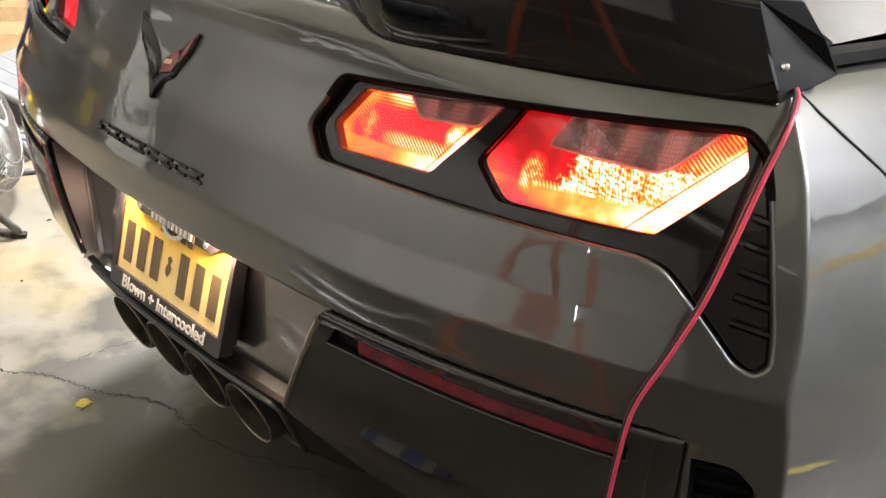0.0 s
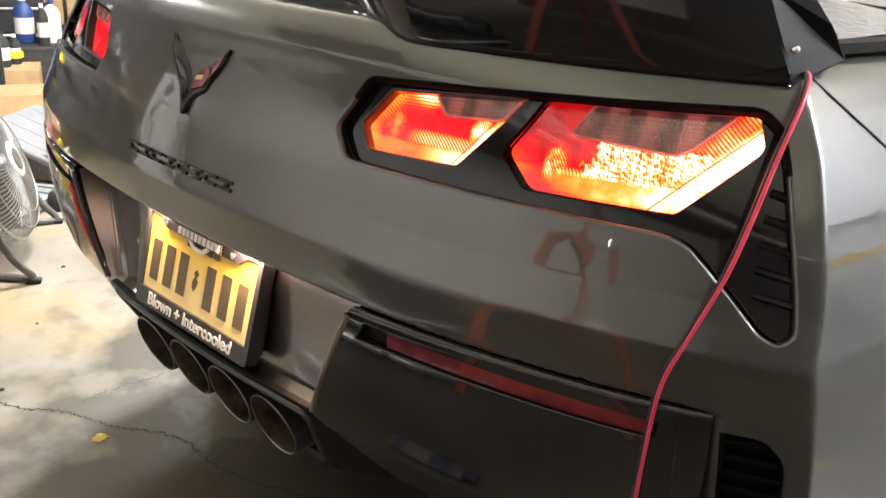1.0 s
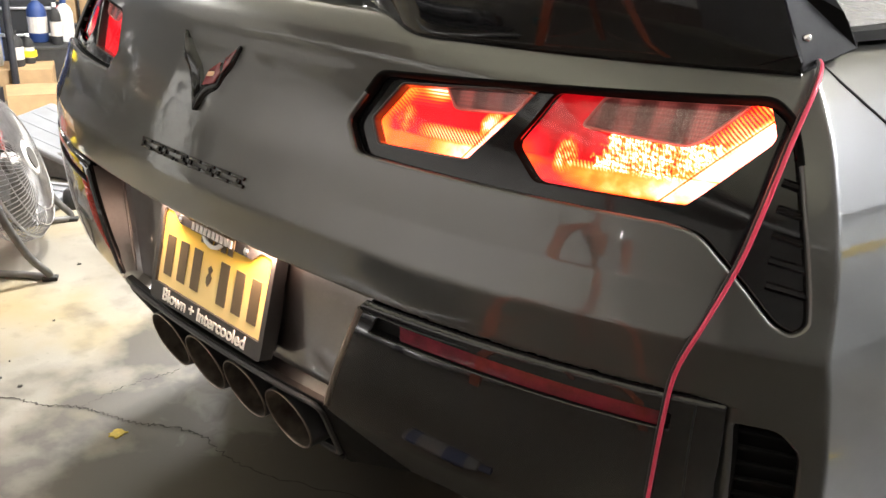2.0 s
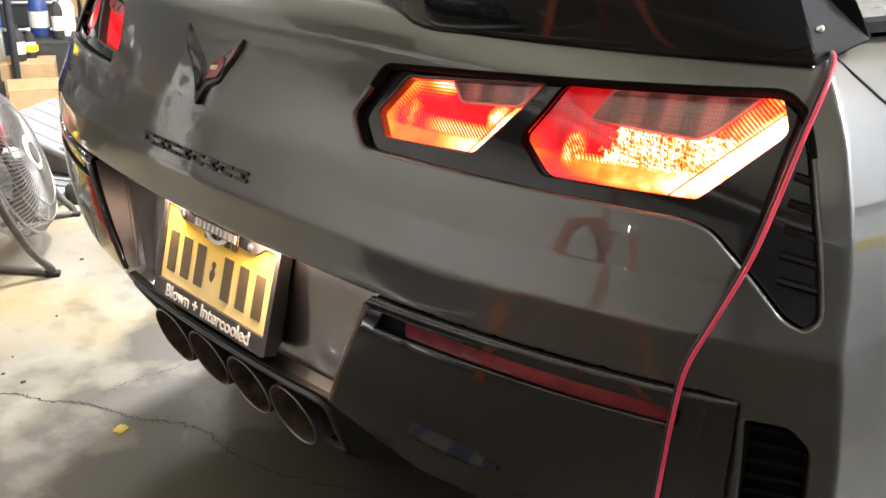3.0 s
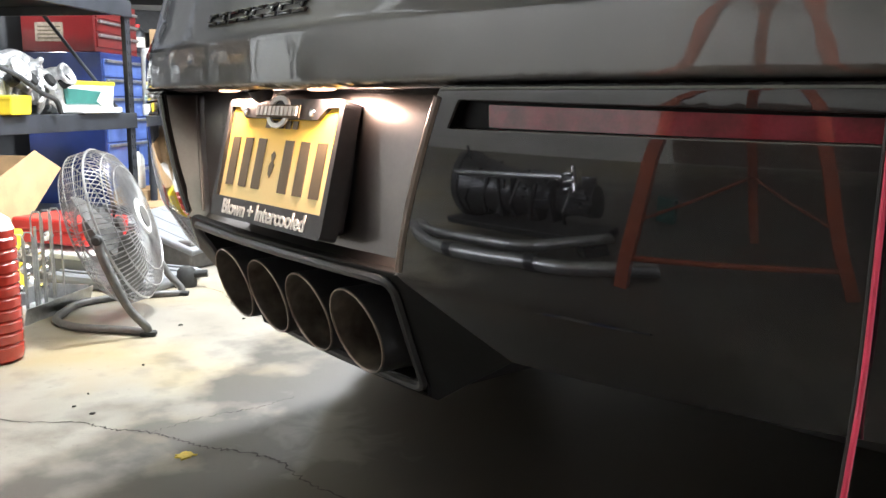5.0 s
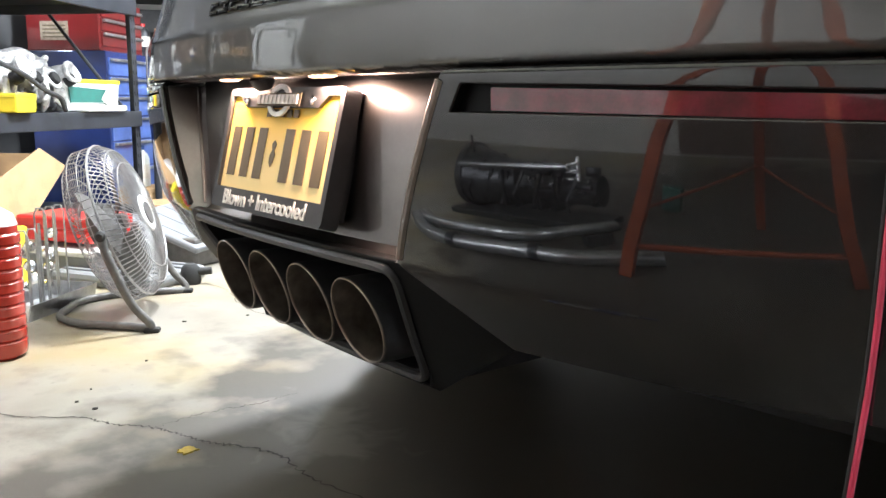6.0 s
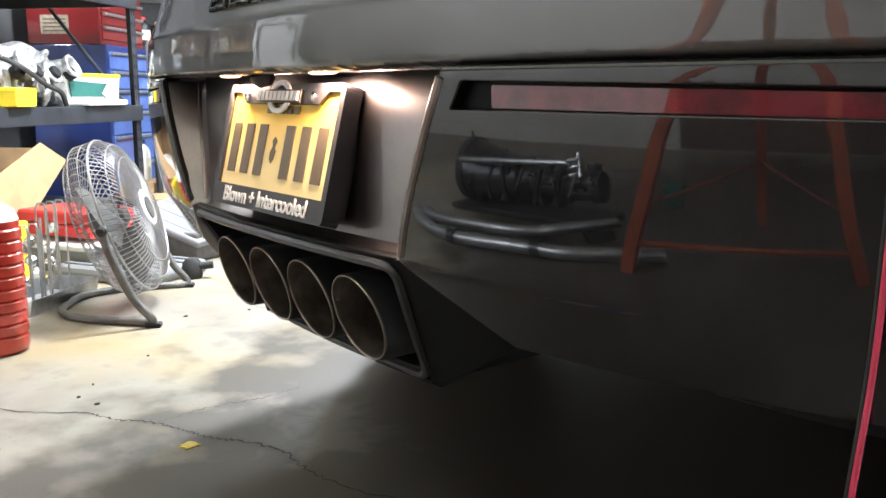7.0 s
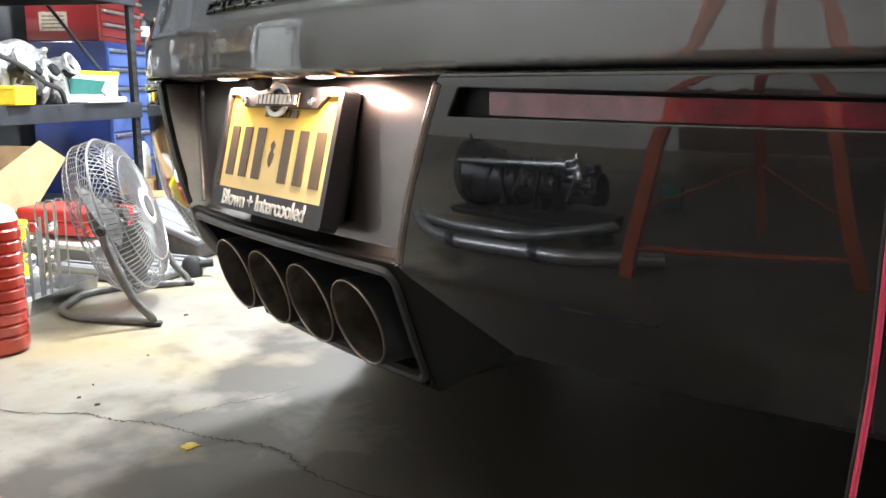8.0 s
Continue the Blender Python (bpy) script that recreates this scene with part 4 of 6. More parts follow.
for i in range(61):
    x = -0.75 + 1.5 * i / 60
    p = skin(run(x, 0.694), 0.694)
    top.append([bm.verts.new((p.x, p.y + 0.004, 0.6955)), bm.verts.new((p.x, p.y + 0.03, 0.6965)), bm.verts.new((p.x, p.y + 0.30, 0.697))])
for a, b in zip(top, top[1:]):
    for i in range(2):
        bm.faces.new((a[i], a[i + 1], b[i + 1], b[i]))
part("lip_underside", bm, SATIN, car, "", True)
# ridge under the plate
ring_line = dense(soften([(0.270, 0.4965), (0.208, 0.3455), (-0.208, 0.3455), (-0.270, 0.4965)], 0.02), 0.012)
bm = tube([skin(run(x, z), z, -0.001, True) for x, z in ring_line], 0.0062, 8, closed=True)
part("opening_trim", bm, SATIN, car, "", True)

# tail lamps, both sides
for s in (1, -1):
    unit = panel("tail_lamp", mirrored(BEZEL, s), [mirrored([(x + dx, z + 0.0024) for x, z in lens], s) for lens, dx in ((INNER, 0.004), (OUTER, 0.0))], BEZEL_BLACK, car, "gloss black lamp surround with two lit red lenses", 0.012, inset=0.017, rim=0.018, outer_rim=-0.015, lip=0.003, edge=LAMP_WALL, all_edge=True)
    for nm, shape, cut, lit in (("inner_lens", INNER, INNER_CUT, INNER_LIT), ("outer_lens", OUTER, OUTER_CUT, OUTER_LIT)):
        panel(nm, mirrored(shape, s), [mirrored(cut, s)], lit if s > 0 else DIM_LIT, unit, "glowing red lamp lens", 0.007, inset=0.034, rim=0.006, outer_rim=0.004, lip=0.001)
        panel("reversing_lens", mirrored(cut, s), [], PINK_GLASS, unit, "unlit pinkish ribbed reversing lens", 0.008, inset=0.031, rim=0.004, lip=0.002)
        rim_line = [skin(u, z, 0.0295) for u, z in dense(mirrored(cut, s), 0.006)]
        part("insert_rim", tube(rim_line, 0.0017, 6, closed=True), PINK_RIM, unit, "", True)
        panel("lens_cover", mirrored(shape, s), [], COVER, unit, "clear lamp cover", 0.02, inset=0.026, rim=0.003, lip=0.001).visible_shadow = False
    panel("lamp_housing", mirrored(BEZEL, s), [], MATT_BLACK, unit, "", 0.03, inset=0.055, rim=0.0, outer_rim=-0.036)
    for k in range(6):
        zc = 0.930 - k * 0.0235
        xa, xb = 0.765 - k * 0.002 + (0.0 if k < 2 else 0.006 * (k - 1)), 0.786 + k * 0.0078
        a, b = skin(s * run(xa, zc), zc, 0.018), skin(s * run(xb, zc - 0.006), zc - 0.006, 0.014)
        bm = tube([a, a.lerp(b, 0.5), b], 0.0048, 8)
        part("louvre", bm, GLOSS_BLACK, unit, "", True)
    # lower corner vent
    well = panel("corner_vent", mirrored(VENT, s), [], MATT_BLACK, car, "dark slatted vent in the bumper corner", 0.014, inset=0.03, rim=0.0, outer_rim=-0.024)
    for k in range(8):
        zc = 0.664 - k * 0.02
        a, b = skin(s * run(0.79, zc), zc, 0.014), skin(s * run(0.85, zc), zc, 0.012)
        part("vent_slat", tube([a, a.lerp(b, 0.5), b], 0.0030, 6), MATT_BLACK, well, "", True)
    # seam near the outer end of the lower bumper
    seam = [skin(s * run(0.757, z), z, -0.0022, True) for z in (0.69, 0.66, 0.62, 0.57, 0.52, 0.47, 0.44)]
    part("bumper_seam", tube(seam, 0.0014, 6), SEAM, car, "", True)
    # reflector strip
    slot = panel("reflector_well", mirrored(SLOT, s), [], DULL_BLACK, car, "", 0.012, inset=0.011, low=True, rim=0.0, outer_rim=-0.008)
    STRIP = soften([(0.421, 0.679), (0.421, 0.6595), (0.728, 0.6555), (0.728, 0.672)], 0.002)
    panel("reflector", mirrored(STRIP, s), [], REFLECT_RED, slot, "long dark red reflector strip", 0.01, inset=0.0035, low=True, rim=0.006, lip=0.001)

# exhaust well and tips
bm = bmesh.new()
well = [(-0.275, 0.50), (0.275, 0.50), (0.215, 0.34), (-0.215, 0.34)]
front = [bm.verts.new((x, 0.045 + (0.03 if z < 0.4 else 0), z)) for x, z in well]
rear = [bm.verts.new((x * 0.97, 0.26, z)) for x, z in well]
for i in range(4):
    bm.faces.new((front[i], front[(i + 1) % 4], rear[(i + 1) % 4], rear[i]))
bm.faces.new(rear)
part("exhaust_well", bm, SATIN, car)
for k, tx in enumerate((-0.172, -0.063, 0.050, 0.164)):
    r = 0.0525
    bm = bmesh.new()
    n = 40
    # outside of the tip, its shade put in as a black material
    sleeve = bmesh.new()
    loops = []
    for yy in (0.0, 0.24):
        loops.append([sleeve.verts.new((tx + (r + 0.0004) * math.sin(2 * math.pi * i / n), (-0.0055 + (0.472 - (0.418 + r * math.cos(2 * math.pi * i / n))) * 0.30) if yy == 0 else yy, 0.418 + (r + 0.0004) * math.cos(2 * math.pi * i / n))) for i in range(n)])
    for i in range(n):
        sleeve.faces.new((loops[0][i], loops[0][(i + 1) % n], loops[1][(i + 1) % n], loops[1][i]))
    bmesh.ops.recalc_face_normals(sleeve, faces=sleeve.faces[:])
    prof = [(r, 0.0), (r - 0.0006, -0.0012), (r - 0.002, -0.0012), (r - 0.003, 0.0), (r - 0.004, 0.05), (r - 0.009, 0.055), (r - 0.011, 0.2)]
    rings = []
    for rad, back_off in prof:
        ring = []
        for i in range(n):
            a = 2 * math.pi * i / n
            z = 0.418 + rad * math.cos(a)
            y = -0.006 + (0.472 - z) * 0.30 if back_off < 0.19 else 0.0
            ring.append(bm.verts.new((tx + rad * math.sin(a), y + back_off if back_off < 0.19 else 0.24, z)))
        rings.append(ring)
    for a, b in zip(rings, rings[1:]):
        for i in range(n):
            bm.faces.new((a[i], a[(i + 1) % n], b[(i + 1) % n], b[i]))
    bmesh.ops.recalc_face_normals(bm, faces=bm.faces[:])
    tip = part("exhaust_tip", bm, SOOT, car, "sooty round steel exhaust tip", True)
    edge = [(tx + (r - 0.0014) * math.sin(2 * math.pi * i / n), -0.0072 + (0.472 - (0.418 + (r - 0.0014) * math.cos(2 * math.pi * i / n))) * 0.30, 0.418 + (r - 0.0014) * math.cos(2 * math.pi * i / n)) for i in range(n)]
    part("sleeve", sleeve, SATIN, tip, "outer sleeve coloured black for its shade", True)
    part("rolled_edge", tube(edge, 0.0011, 6, closed=True), RIM_STEEL, tip, "", True)

# number plate with its frame
plate = new("number_plate")
plate.parent = car
plate.matrix_local = pose(0.006, -0.010, 0.604, -13.5, 0, 0)
tagged(plate, "yellow number plate in a black printed frame")
PW, PH = 0.1535, 0.0805
bm = bmesh.new()
frame_out = soften([(-PW, -PH), (PW, -PH), (PW, PH), (-PW, PH)], 0.009)
window = [(-0.1435, -0.0525), (0.1435, -0.0525), (0.1435, 0.0705), (0.118, 0.0705), (0.098, 0.056), (-0.098, 0.056), (-0.118, 0.0705), (-0.1435, 0.0705)]
from mathutils.geometry import delaunay_2d_cdt
fo = dense(frame_out, 0.02)
pts = fo + window
eds = [(i, (i + 1) % len(fo)) for i in range(len(fo))] + [(len(fo) + i, len(fo) + (i + 1) % 8) for i in range(8)]
co, _, tris, *_ = delaunay_2d_cdt([Vector(p) for p in pts], eds, [], 0, 1e-6)
vs = [bm.verts.new((c.x, -0.006, c.y)) for c in co]
for t in tris:
    c = sum((co[k] for k in t), Vector((0, 0))) / 3
    if inside(c, frame_out) and not inside(c, window):
        bm.faces.new([vs[k] for k in t])
ex = bmesh.ops.extrude_face_region(bm, geom=bm.faces[:])
for v in ex["geom"]:
    if isinstance(v, bmesh.types.BMVert):
        v.co.y += 0.022
bmesh.ops.recalc_face_normals(bm, faces=bm.faces[:])
part("plate_frame", bm, SATIN, plate, "black plastic plate frame")
part("plate_sheet", box(0.296, 0.002, 0.138, pose(0, 0.0, -0.062)), PLATE_PALE, plate, "yellow sheet fading to pale below")
for k in range(6):
    bx = (-0.118, -0.079, -0.040, 0.034, 0.074, 0.114)[k]
    part("plain_bar", box(0.023, 0.001, 0.066, pose(bx, -0.0016, -0.036), 0.0), PLATE_INK, plate)
part("plain_mark", prism([(-0.006, -0.012), (-0.001, -0.017), (0.004, -0.010), (0.007, -0.001), (0.003, 0.004), (0.007, 0.012), (0.001, 0.017), (-0.005, 0.012), (-0.002, 0.005), (-0.007, -0.003)], 0.001, pose(-0.004, -0.0021, -0.002)), PLATE_INK, plate)
for k in range(5):
    part("plain_bar", box(0.013, 0.0008, 0.010, pose(-0.03 + 0.018 * k, -0.003, 0.044)), PLATE_INK, plate)
bm = lettering("Blown + Intercooled", 0.0275)
part("slogan", bm, WHITE_INK, plate, "white printed words on the frame", m=pose(0, -0.0066, -0.0665, 90))
part("badge_back", box(0.116, 0.002, 0.0165, pose(0, -0.0092, 0.0565), 0.0008), PLATE_INK, plate)
bm = lathe([(0.017, 0.0), (0.024, 0.0), (0.024, 0.003), (0.017, 0.003)], 28, Matrix.Diagonal((1.25, 0.86, 1, 1)), closed=True)
part("badge_ring", bm, WHITE_INK, plate, "silver oval badge on the frame", m=pose(0.0, -0.0062, 0.064, 90))
for k in range(10):
    part("badge_bar", box(0.0078, 0.002, 0.0115, pose(-0.0495 + 0.011 * k, -0.0112, 0.059)), WHITE_INK, plate)
for s in (-1, 1):
    part("bolt", lathe([(0.0, 0.003), (0.003, 0.0029), (0.0055, 0.0018), (0.006, 0.0), (0.006, -0.003)], 14), CHROME, plate, "bright round plate bolt", True, pose(0.089 * s - 0.006, -0.0062, 0.0645, 90))
part("plate_mount", box(0.29, 0.026, 0.14, pose(0, 0.017, -0.07), 0.004), SATIN, plate)

# plate lamps under the lip
for lx, beam, out, power in ((-0.122, -0.122, -0.001, 1.1), (0.128, 0.136, -0.002, 1.6)):
    part("plate_lamp", lathe([(0.0, -0.003), (0.7, -0.0026), (0.95, -0.0012), (1.0, 0.002)], 24, pose(lx, -0.010, 0.6955) @ Matrix.Diagonal((0.032, 0.0085, 1, 1))), LAMP_ON, car, "lit warm plate lamp", True)
    lamp("plate_light", "AREA", pose(beam, out, 0.6905), power, (1.0, 0.64, 0.46), (0.055, 0.018))
bm = lathe([(0.0, -0.016), (0.009, -0.016), (0.014, -0.010), (0.017, 0.0)], 16)
part("camera_pod", bm, SATIN, car, "small black reversing camera", True, pose(-0.035, -0.006, 0.697, 18))

# emblem: two crossed wings as plain shapes
badge = new("emblem")
badge.parent = car
tagged(badge, "dark chrome winged emblem with a red flag half")


def on_skin(x, z, off):
    p = skin(run(x, z), z)
    return p + skin_normal(run(x, z), z) * off


def badge_piece(name, outline, thick, mat, parent, lift=0.0, label=""):
    bm = bmesh.new()
    top = [bm.verts.new(on_skin(x, z, lift + thick)) for x, z in outline]
    mid = [bm.verts.new(on_skin(x, z, lift + thick * 0.55)) for x, z in [(a[0] + 0.0012 * (1 if a[0] > 0 else -1), a[1]) for a in outline]]
    low = [bm.verts.new(on_skin(x, z, lift - 0.001)) for x, z in outline]
    cx, cz = sum(a for a, _ in outline) / len(outline), sum(b for _, b in outline) / len(outline)
    hub = bm.verts.new(on_skin(cx, cz, lift + thick * 1.35))
    n = len(outline)
    for i in range(n):
        j = (i + 1) % n
        bm.faces.new((hub, top[i], top[j]))
        bm.faces.new((top[i], mid[i], mid[j], top[j]))
        bm.faces.new((mid[i], low[i], low[j], mid[j]))
    bmesh.ops.recalc_face_normals(bm, faces=bm.faces[:])
    return part(name, bm, mat, parent, label)


def wing(name, low_edge, high_edge, ripple):
    """One waving flag wing between two edge lines, with a rounded, rippled face."""
    a, b = rounded([(x, 0, z) for x, z in low_edge], 5), rounded([(x, 0, z) for x, z in high_edge], 5)
    bm = bmesh.new()
    rows = []
    n = len(a)
    for i in range(n):
        row = []
        for k in range(9):
            f = k / 8
            p = a[i].lerp(b[i], f)
            h = 0.0058 * (1 - abs(2 * f - 1) ** 4) + ripple * math.sin(3.4 * math.pi * i / (n - 1) + 2.2 * f) * math.sin(math.pi * f)
            row.append(bm.verts.new(on_skin(p.x, p.z, h - (0.001 if k in (0, 8) else 0))))
        rows.append(row)
    for p, q in zip(rows, rows[1:]):
        for k in range(8):
            bm.faces.new((p[k], p[k + 1], q[k + 1], q[k]))
    bmesh.ops.recalc_face_normals(bm, faces=bm.faces[:])
    if bm.faces[0].normal.y > 0:
        bmesh.ops.reverse_faces(bm, faces=bm.faces[:])
    return part(name, bm, BEZEL_BLACK, badge, "", True)


wing("left_wing", [(-0.006, 0.857), (-0.030, 0.890), (-0.046, 0.905), (-0.060, 0.916), (-0.073, 0.936), (-0.079, 0.955)], [(-0.003, 0.858), (0.003, 0.886), (-0.010, 0.912), (-0.032, 0.929), (-0.052, 0.942), (-0.076, 0.957)], 0.0022)
wing("right_wing", [(-0.002, 0.857), (0.013, 0.880), (0.034, 0.891), (0.044, 0.908), (0.057, 0.925), (0.066, 0.951)], [(-0.006, 0.857), (0.000, 0.896), (0.014, 0.917), (0.034, 0.929), (0.042, 0.939), (0.064, 0.953)], 0.0016)
badge_piece("red_flag", [(0.006, 0.892), (0.030, 0.898), (0.040, 0.913), (0.034, 0.926), (0.014, 0.913)], 0.0025, RED_BADGE, badge, 0.0052)
badge_piece("flag_tip", [(0.043, 0.914), (0.053, 0.927), (0.061, 0.946), (0.044, 0.933)], 0.002, RED_BADGE, badge, 0.0052)
badge_piece("gold_mark", [(0.014, 0.905), (0.028, 0.907), (0.029, 0.913), (0.016, 0.911)], 0.0012, GOLD, badge, 0.0082)

# raised badge row: eight plain dark blocks
name_row = new("badge_row")
name_row.parent = car
tagged(name_row, "row of raised dark badge blocks")
for k in range(8):
    w = 0.0285
    xa = -0.140 + k * 0.0345
    za = 0.7785
    lean = 0.003
    blocks = [(xa, za, w, 0.0045), (xa + 0.001, za + 0.0105, w, 0.0045)]
    for bx, bz, bw, bh in blocks:
        badge_piece("badge_block", [(bx, bz), (bx + bw, bz), (bx + bw + lean * 0.4, bz + bh), (bx + lean * 0.4, bz + bh)], 0.003, BEZEL_BLACK, name_row)
    sx = xa + (0.0 if k % 2 == 0 else w * 0.5)
    badge_piece("badge_block", [(sx, za + 0.004), (sx + 0.006, za + 0.004), (sx + 0.008, za + 0.011), (sx + 0.002, za + 0.011)], 0.003, BEZEL_BLACK, name_row)

# spoiler along the tail's upper edge
LOWEDGE = hermite([(0.0, 1.032), (0.22, 1.028), (0.29, 1.018), (0.345, 1.000), (0.42, 0.999), (0.75, 1.001)])
bm = bmesh.new()
secs = []
for i in range(81):
    x = -0.744 + 1.488 * i / 80
    z0 = LOWEDGE(abs(x))
    base = skin(run(x, z0), z0)
    y = base.y - 0.004
    top = 1.118 - 0.05 * abs(x) ** 3
    # the face bellies outward and is cut under towards its lower edge
    face = [Vector((x, y + 0.004 - 0.020 * (1 - (1 - f) ** 2), z0 + 0.003 + f * (top - z0 - 0.006))) for f in (0, 0.06, 0.13, 0.2, 0.28, 0.36, 0.45, 0.55, 0.66, 0.78, 0.9, 1)]
    secs.append([Vector((x, y + 0.05, z0 + 0.012)), Vector((x, y + 0.008, z0))] + face + [Vector((x, y - 0.012, top + 0.002)), Vector((x, y - 0.004, top + 0.003)), Vector((x, y + 0.03, top - 0.006)), Vector((x, y + 0.10, 1.062)), Vector((x, y + 0.14, 1.045)), Vector((x, y + 0.12, z0 + 0.016))])
vv = [[bm.verts.new((p.x * (1 - 0.52 * max(0, p.z - 1.016)), p.y, p.z)) for p in s] for s in secs]
for a, b in zip(vv, vv[1:]):
    for i in range(20):
        j = (i + 1) % 20
        bm.faces.new((a[i], a[j], b[j], b[i]))
bm.faces.new(vv[0][::-1])
bm.faces.new(vv[-1])
bmesh.ops.recalc_face_normals(bm, faces=bm.faces[:])
spoiler = part("spoiler", bm, SMOKED_BLACK, car, "tall gloss black rear spoiler", True)
for s in (1, -1):
    # a flat cheek that leans inward and runs back to a point above the quarter panel
    bm = bmesh.new()
    fy = skin(run(0.741, 1.001), 1.001).y
    cheek = [(0.7465, fy - 0.001, 1.004), (0.7105, fy - 0.021, 1.099), (0.738, 0.232, 1.098), (0.755, 0.256, 1.064), (0.767, 0.288, 1.031), (0.766, 0.290, 1.025)]
    out = [bm.verts.new((s * x, y, z)) for x, y, z in cheek]
    inn = [bm.verts.new((s * (x - 0.05), y + 0.008, z)) for x, y, z in cheek]
    for i in range(6):
        j = (i + 1) % 6
        bm.faces.new((out[i], out[j], inn[j], inn[i]))
    bm.faces.new(out)
    bm.faces.new(inn[::-1])
    bmesh.ops.recalc_face_normals(bm, faces=bm.faces[:])
    bmesh.ops.bevel(bm, geom=bm.edges[:], offset=0.003, segments=2, profile=0.5, affect="EDGES")
    end = part("end_cap", bm, DULL_BLACK, spoiler, "gloss black spoiler end piece")
    part("bolt", lathe([(0.0, 0.0022), (0.0020, 0.0022), (0.0036, 0.0012), (0.0042, 0.0), (0.0042, -0.004)], 14), CHROME, end, "", True, pose(s * 0.7455, 0.2085, 1.0395, 90, 0, s * 72))
    # black seal between the deck and the quarter panel
    bm = bmesh.new()
    ribbon = []
    for k in range(13):
        y = 0.30 + 0.09 * k
        x = 0.722 + 0.19 * (y - 0.30) - 0.08 * max(0, y - 0.5)
        ribbon.append([bm.verts.new((s * xx, y, zz)) for xx, zz in ((x, 1.030), (x, 1.0395), (x + 0.006, 1.0405), (x + 0.022, 1.0385), (x + 0.025, 1.028))])
    for a, b in zip(ribbon, ribbon[1:]):
        for i in range(4):
            bm.faces.new((a[i], a[i + 1], b[i + 1], b[i]))
    bmesh.ops.recalc_face_normals(bm, faces=bm.faces[:])
    part("hatch_seal", bm, MATT_BLACK, car, "black rubber hatch seal", True)

# deck, hatch glass, hull, cabin, wheels
bm = bmesh.new()
deck = []
for j in range(13):
    f = j / 12
    row = []
    for i in range(25):
        u = -1 + 2 * i / 24
        x = u * (0.708 + 0.10 * f)
        y0 = skin(run(max(-0.70, min(0.70, u * 0.70)), 1.033), 1.033).y
        row.append(bm.verts.new((x, y0 + 0.004 + f * (1.35 - 0.3 * abs(u)), 1.033 + 0.03 * f + 0.055 * f * (1 - u * u) - (0.02 * f * abs(u) ** 4))))
    deck.append(row)
for a, b in zip(deck, deck[1:]):
    for i in range(24):
        bm.faces.new((a[i], a[i + 1], b[i + 1], b[i]))
part("rear_deck", bm, PAINT, car, "", True)

HULL = [(0.55, 0.80, 0.93, 0.40, 1.00), (0.9, 0.86, 0.965, 0.22, 1.02), (1.5, 0.86, 0.955, 0.13, 1.02), (2.2, 0.84, 0.93, 0.13, 0.98), (3.0, 0.84, 0.94, 0.13, 0.93), (3.6, 0.80, 0.94, 0.15, 0.86), (4.1, 0.70, 0.86, 0.17, 0.74), (4.4, 0.45, 0.62, 0.22, 0.60)]
bm = bmesh.new()
rings = []
for y, wt, wm, zb, zt in HULL:
    half = [(0.0, zt + 0.01), (wt * 0.75, zt), (wt, zt - 0.04), (wm, zt - 0.25 * (zt - zb)), (wm - 0.01, zb + 0.35 * (zt - zb)), (wm - 0.05, zb + 0.06), (wm - 0.12, zb), (0.0, zb)]
    full = half + [(-x, z) for x, z in half[-2:0:-1]]
    rings.append([bm.verts.new((x, y, z)) for x, z in full])
for a, b in zip(rings, rings[1:]):
    for i in range(len(a)):
        bm.faces.new((a[i], a[(i + 1) % len(a)], b[(i + 1) % len(a)], b[i]))
bm.faces.new(rings[0][::-1])
bm.faces.new(rings[-1])
bmesh.ops.recalc_face_normals(bm, faces=bm.faces[:])
part("front_body", bm, PAINT, car, "", True)
bm = bmesh.new()
tray_rows = [(0.10, 0.432), (0.16, 0.415), (0.30, 0.335), (0.46, 0.27), (0.72, 0.235)]
lay = [[bm.verts.new((x, y + 0.16 * x * x, z + dz)) for x in (-0.72, -0.45, -0.2, 0.0, 0.2, 0.45, 0.72)] for dz in (0.0, 0.012) for y, z in tray_rows]
for g in (0, 5):
    for a, b in zip(lay[g:g + 5], lay[g + 1:g + 5]):
        for i in range(6):
            bm.faces.new((a[i], a[i + 1], b[i + 1], b[i]))
bmesh.ops.recalc_face_normals(bm, faces=bm.faces[:])
part("under_tray", bm, SATIN, car, "black underbody panel", True)
bm = bmesh.new()
rings = []
for y, w, z0, z1 in ((0.75, 0.60, 1.05, 1.075), (1.25, 0.64, 1.02, 1.19), (1.75, 0.62, 0.98, 1.245), (2.2, 0.62, 0.96, 1.235), (2.55, 0.64, 0.94, 1.12), (2.95, 0.66, 0.92, 0.945)):
    half = [(0, z1), (w * 0.6, z1 - 0.01), (w * 0.82, z1 - 0.05 * (z1 - z0) - 0.015), (w * 1.12, z0), (0, z0 - 0.05)]
    full = half + [(-x, z) for x, z in half[-2:0:-1]]
    rings.append([bm.verts.new((x, y, z)) for x, z in full])
for a, b in zip(rings, rings[1:]):
    for i in range(len(a)):
        bm.faces.new((a[i], a[(i + 1) % len(a)], b[(i + 1) % len(a)], b[i]))
bm.faces.new(rings[0][::-1])
bm.faces.new(rings[-1])
bmesh.ops.recalc_face_normals(bm, faces=bm.faces[:])
part("cabin", bm, GLOSS_BLACK, car, "dark glazed cabin roof", True)
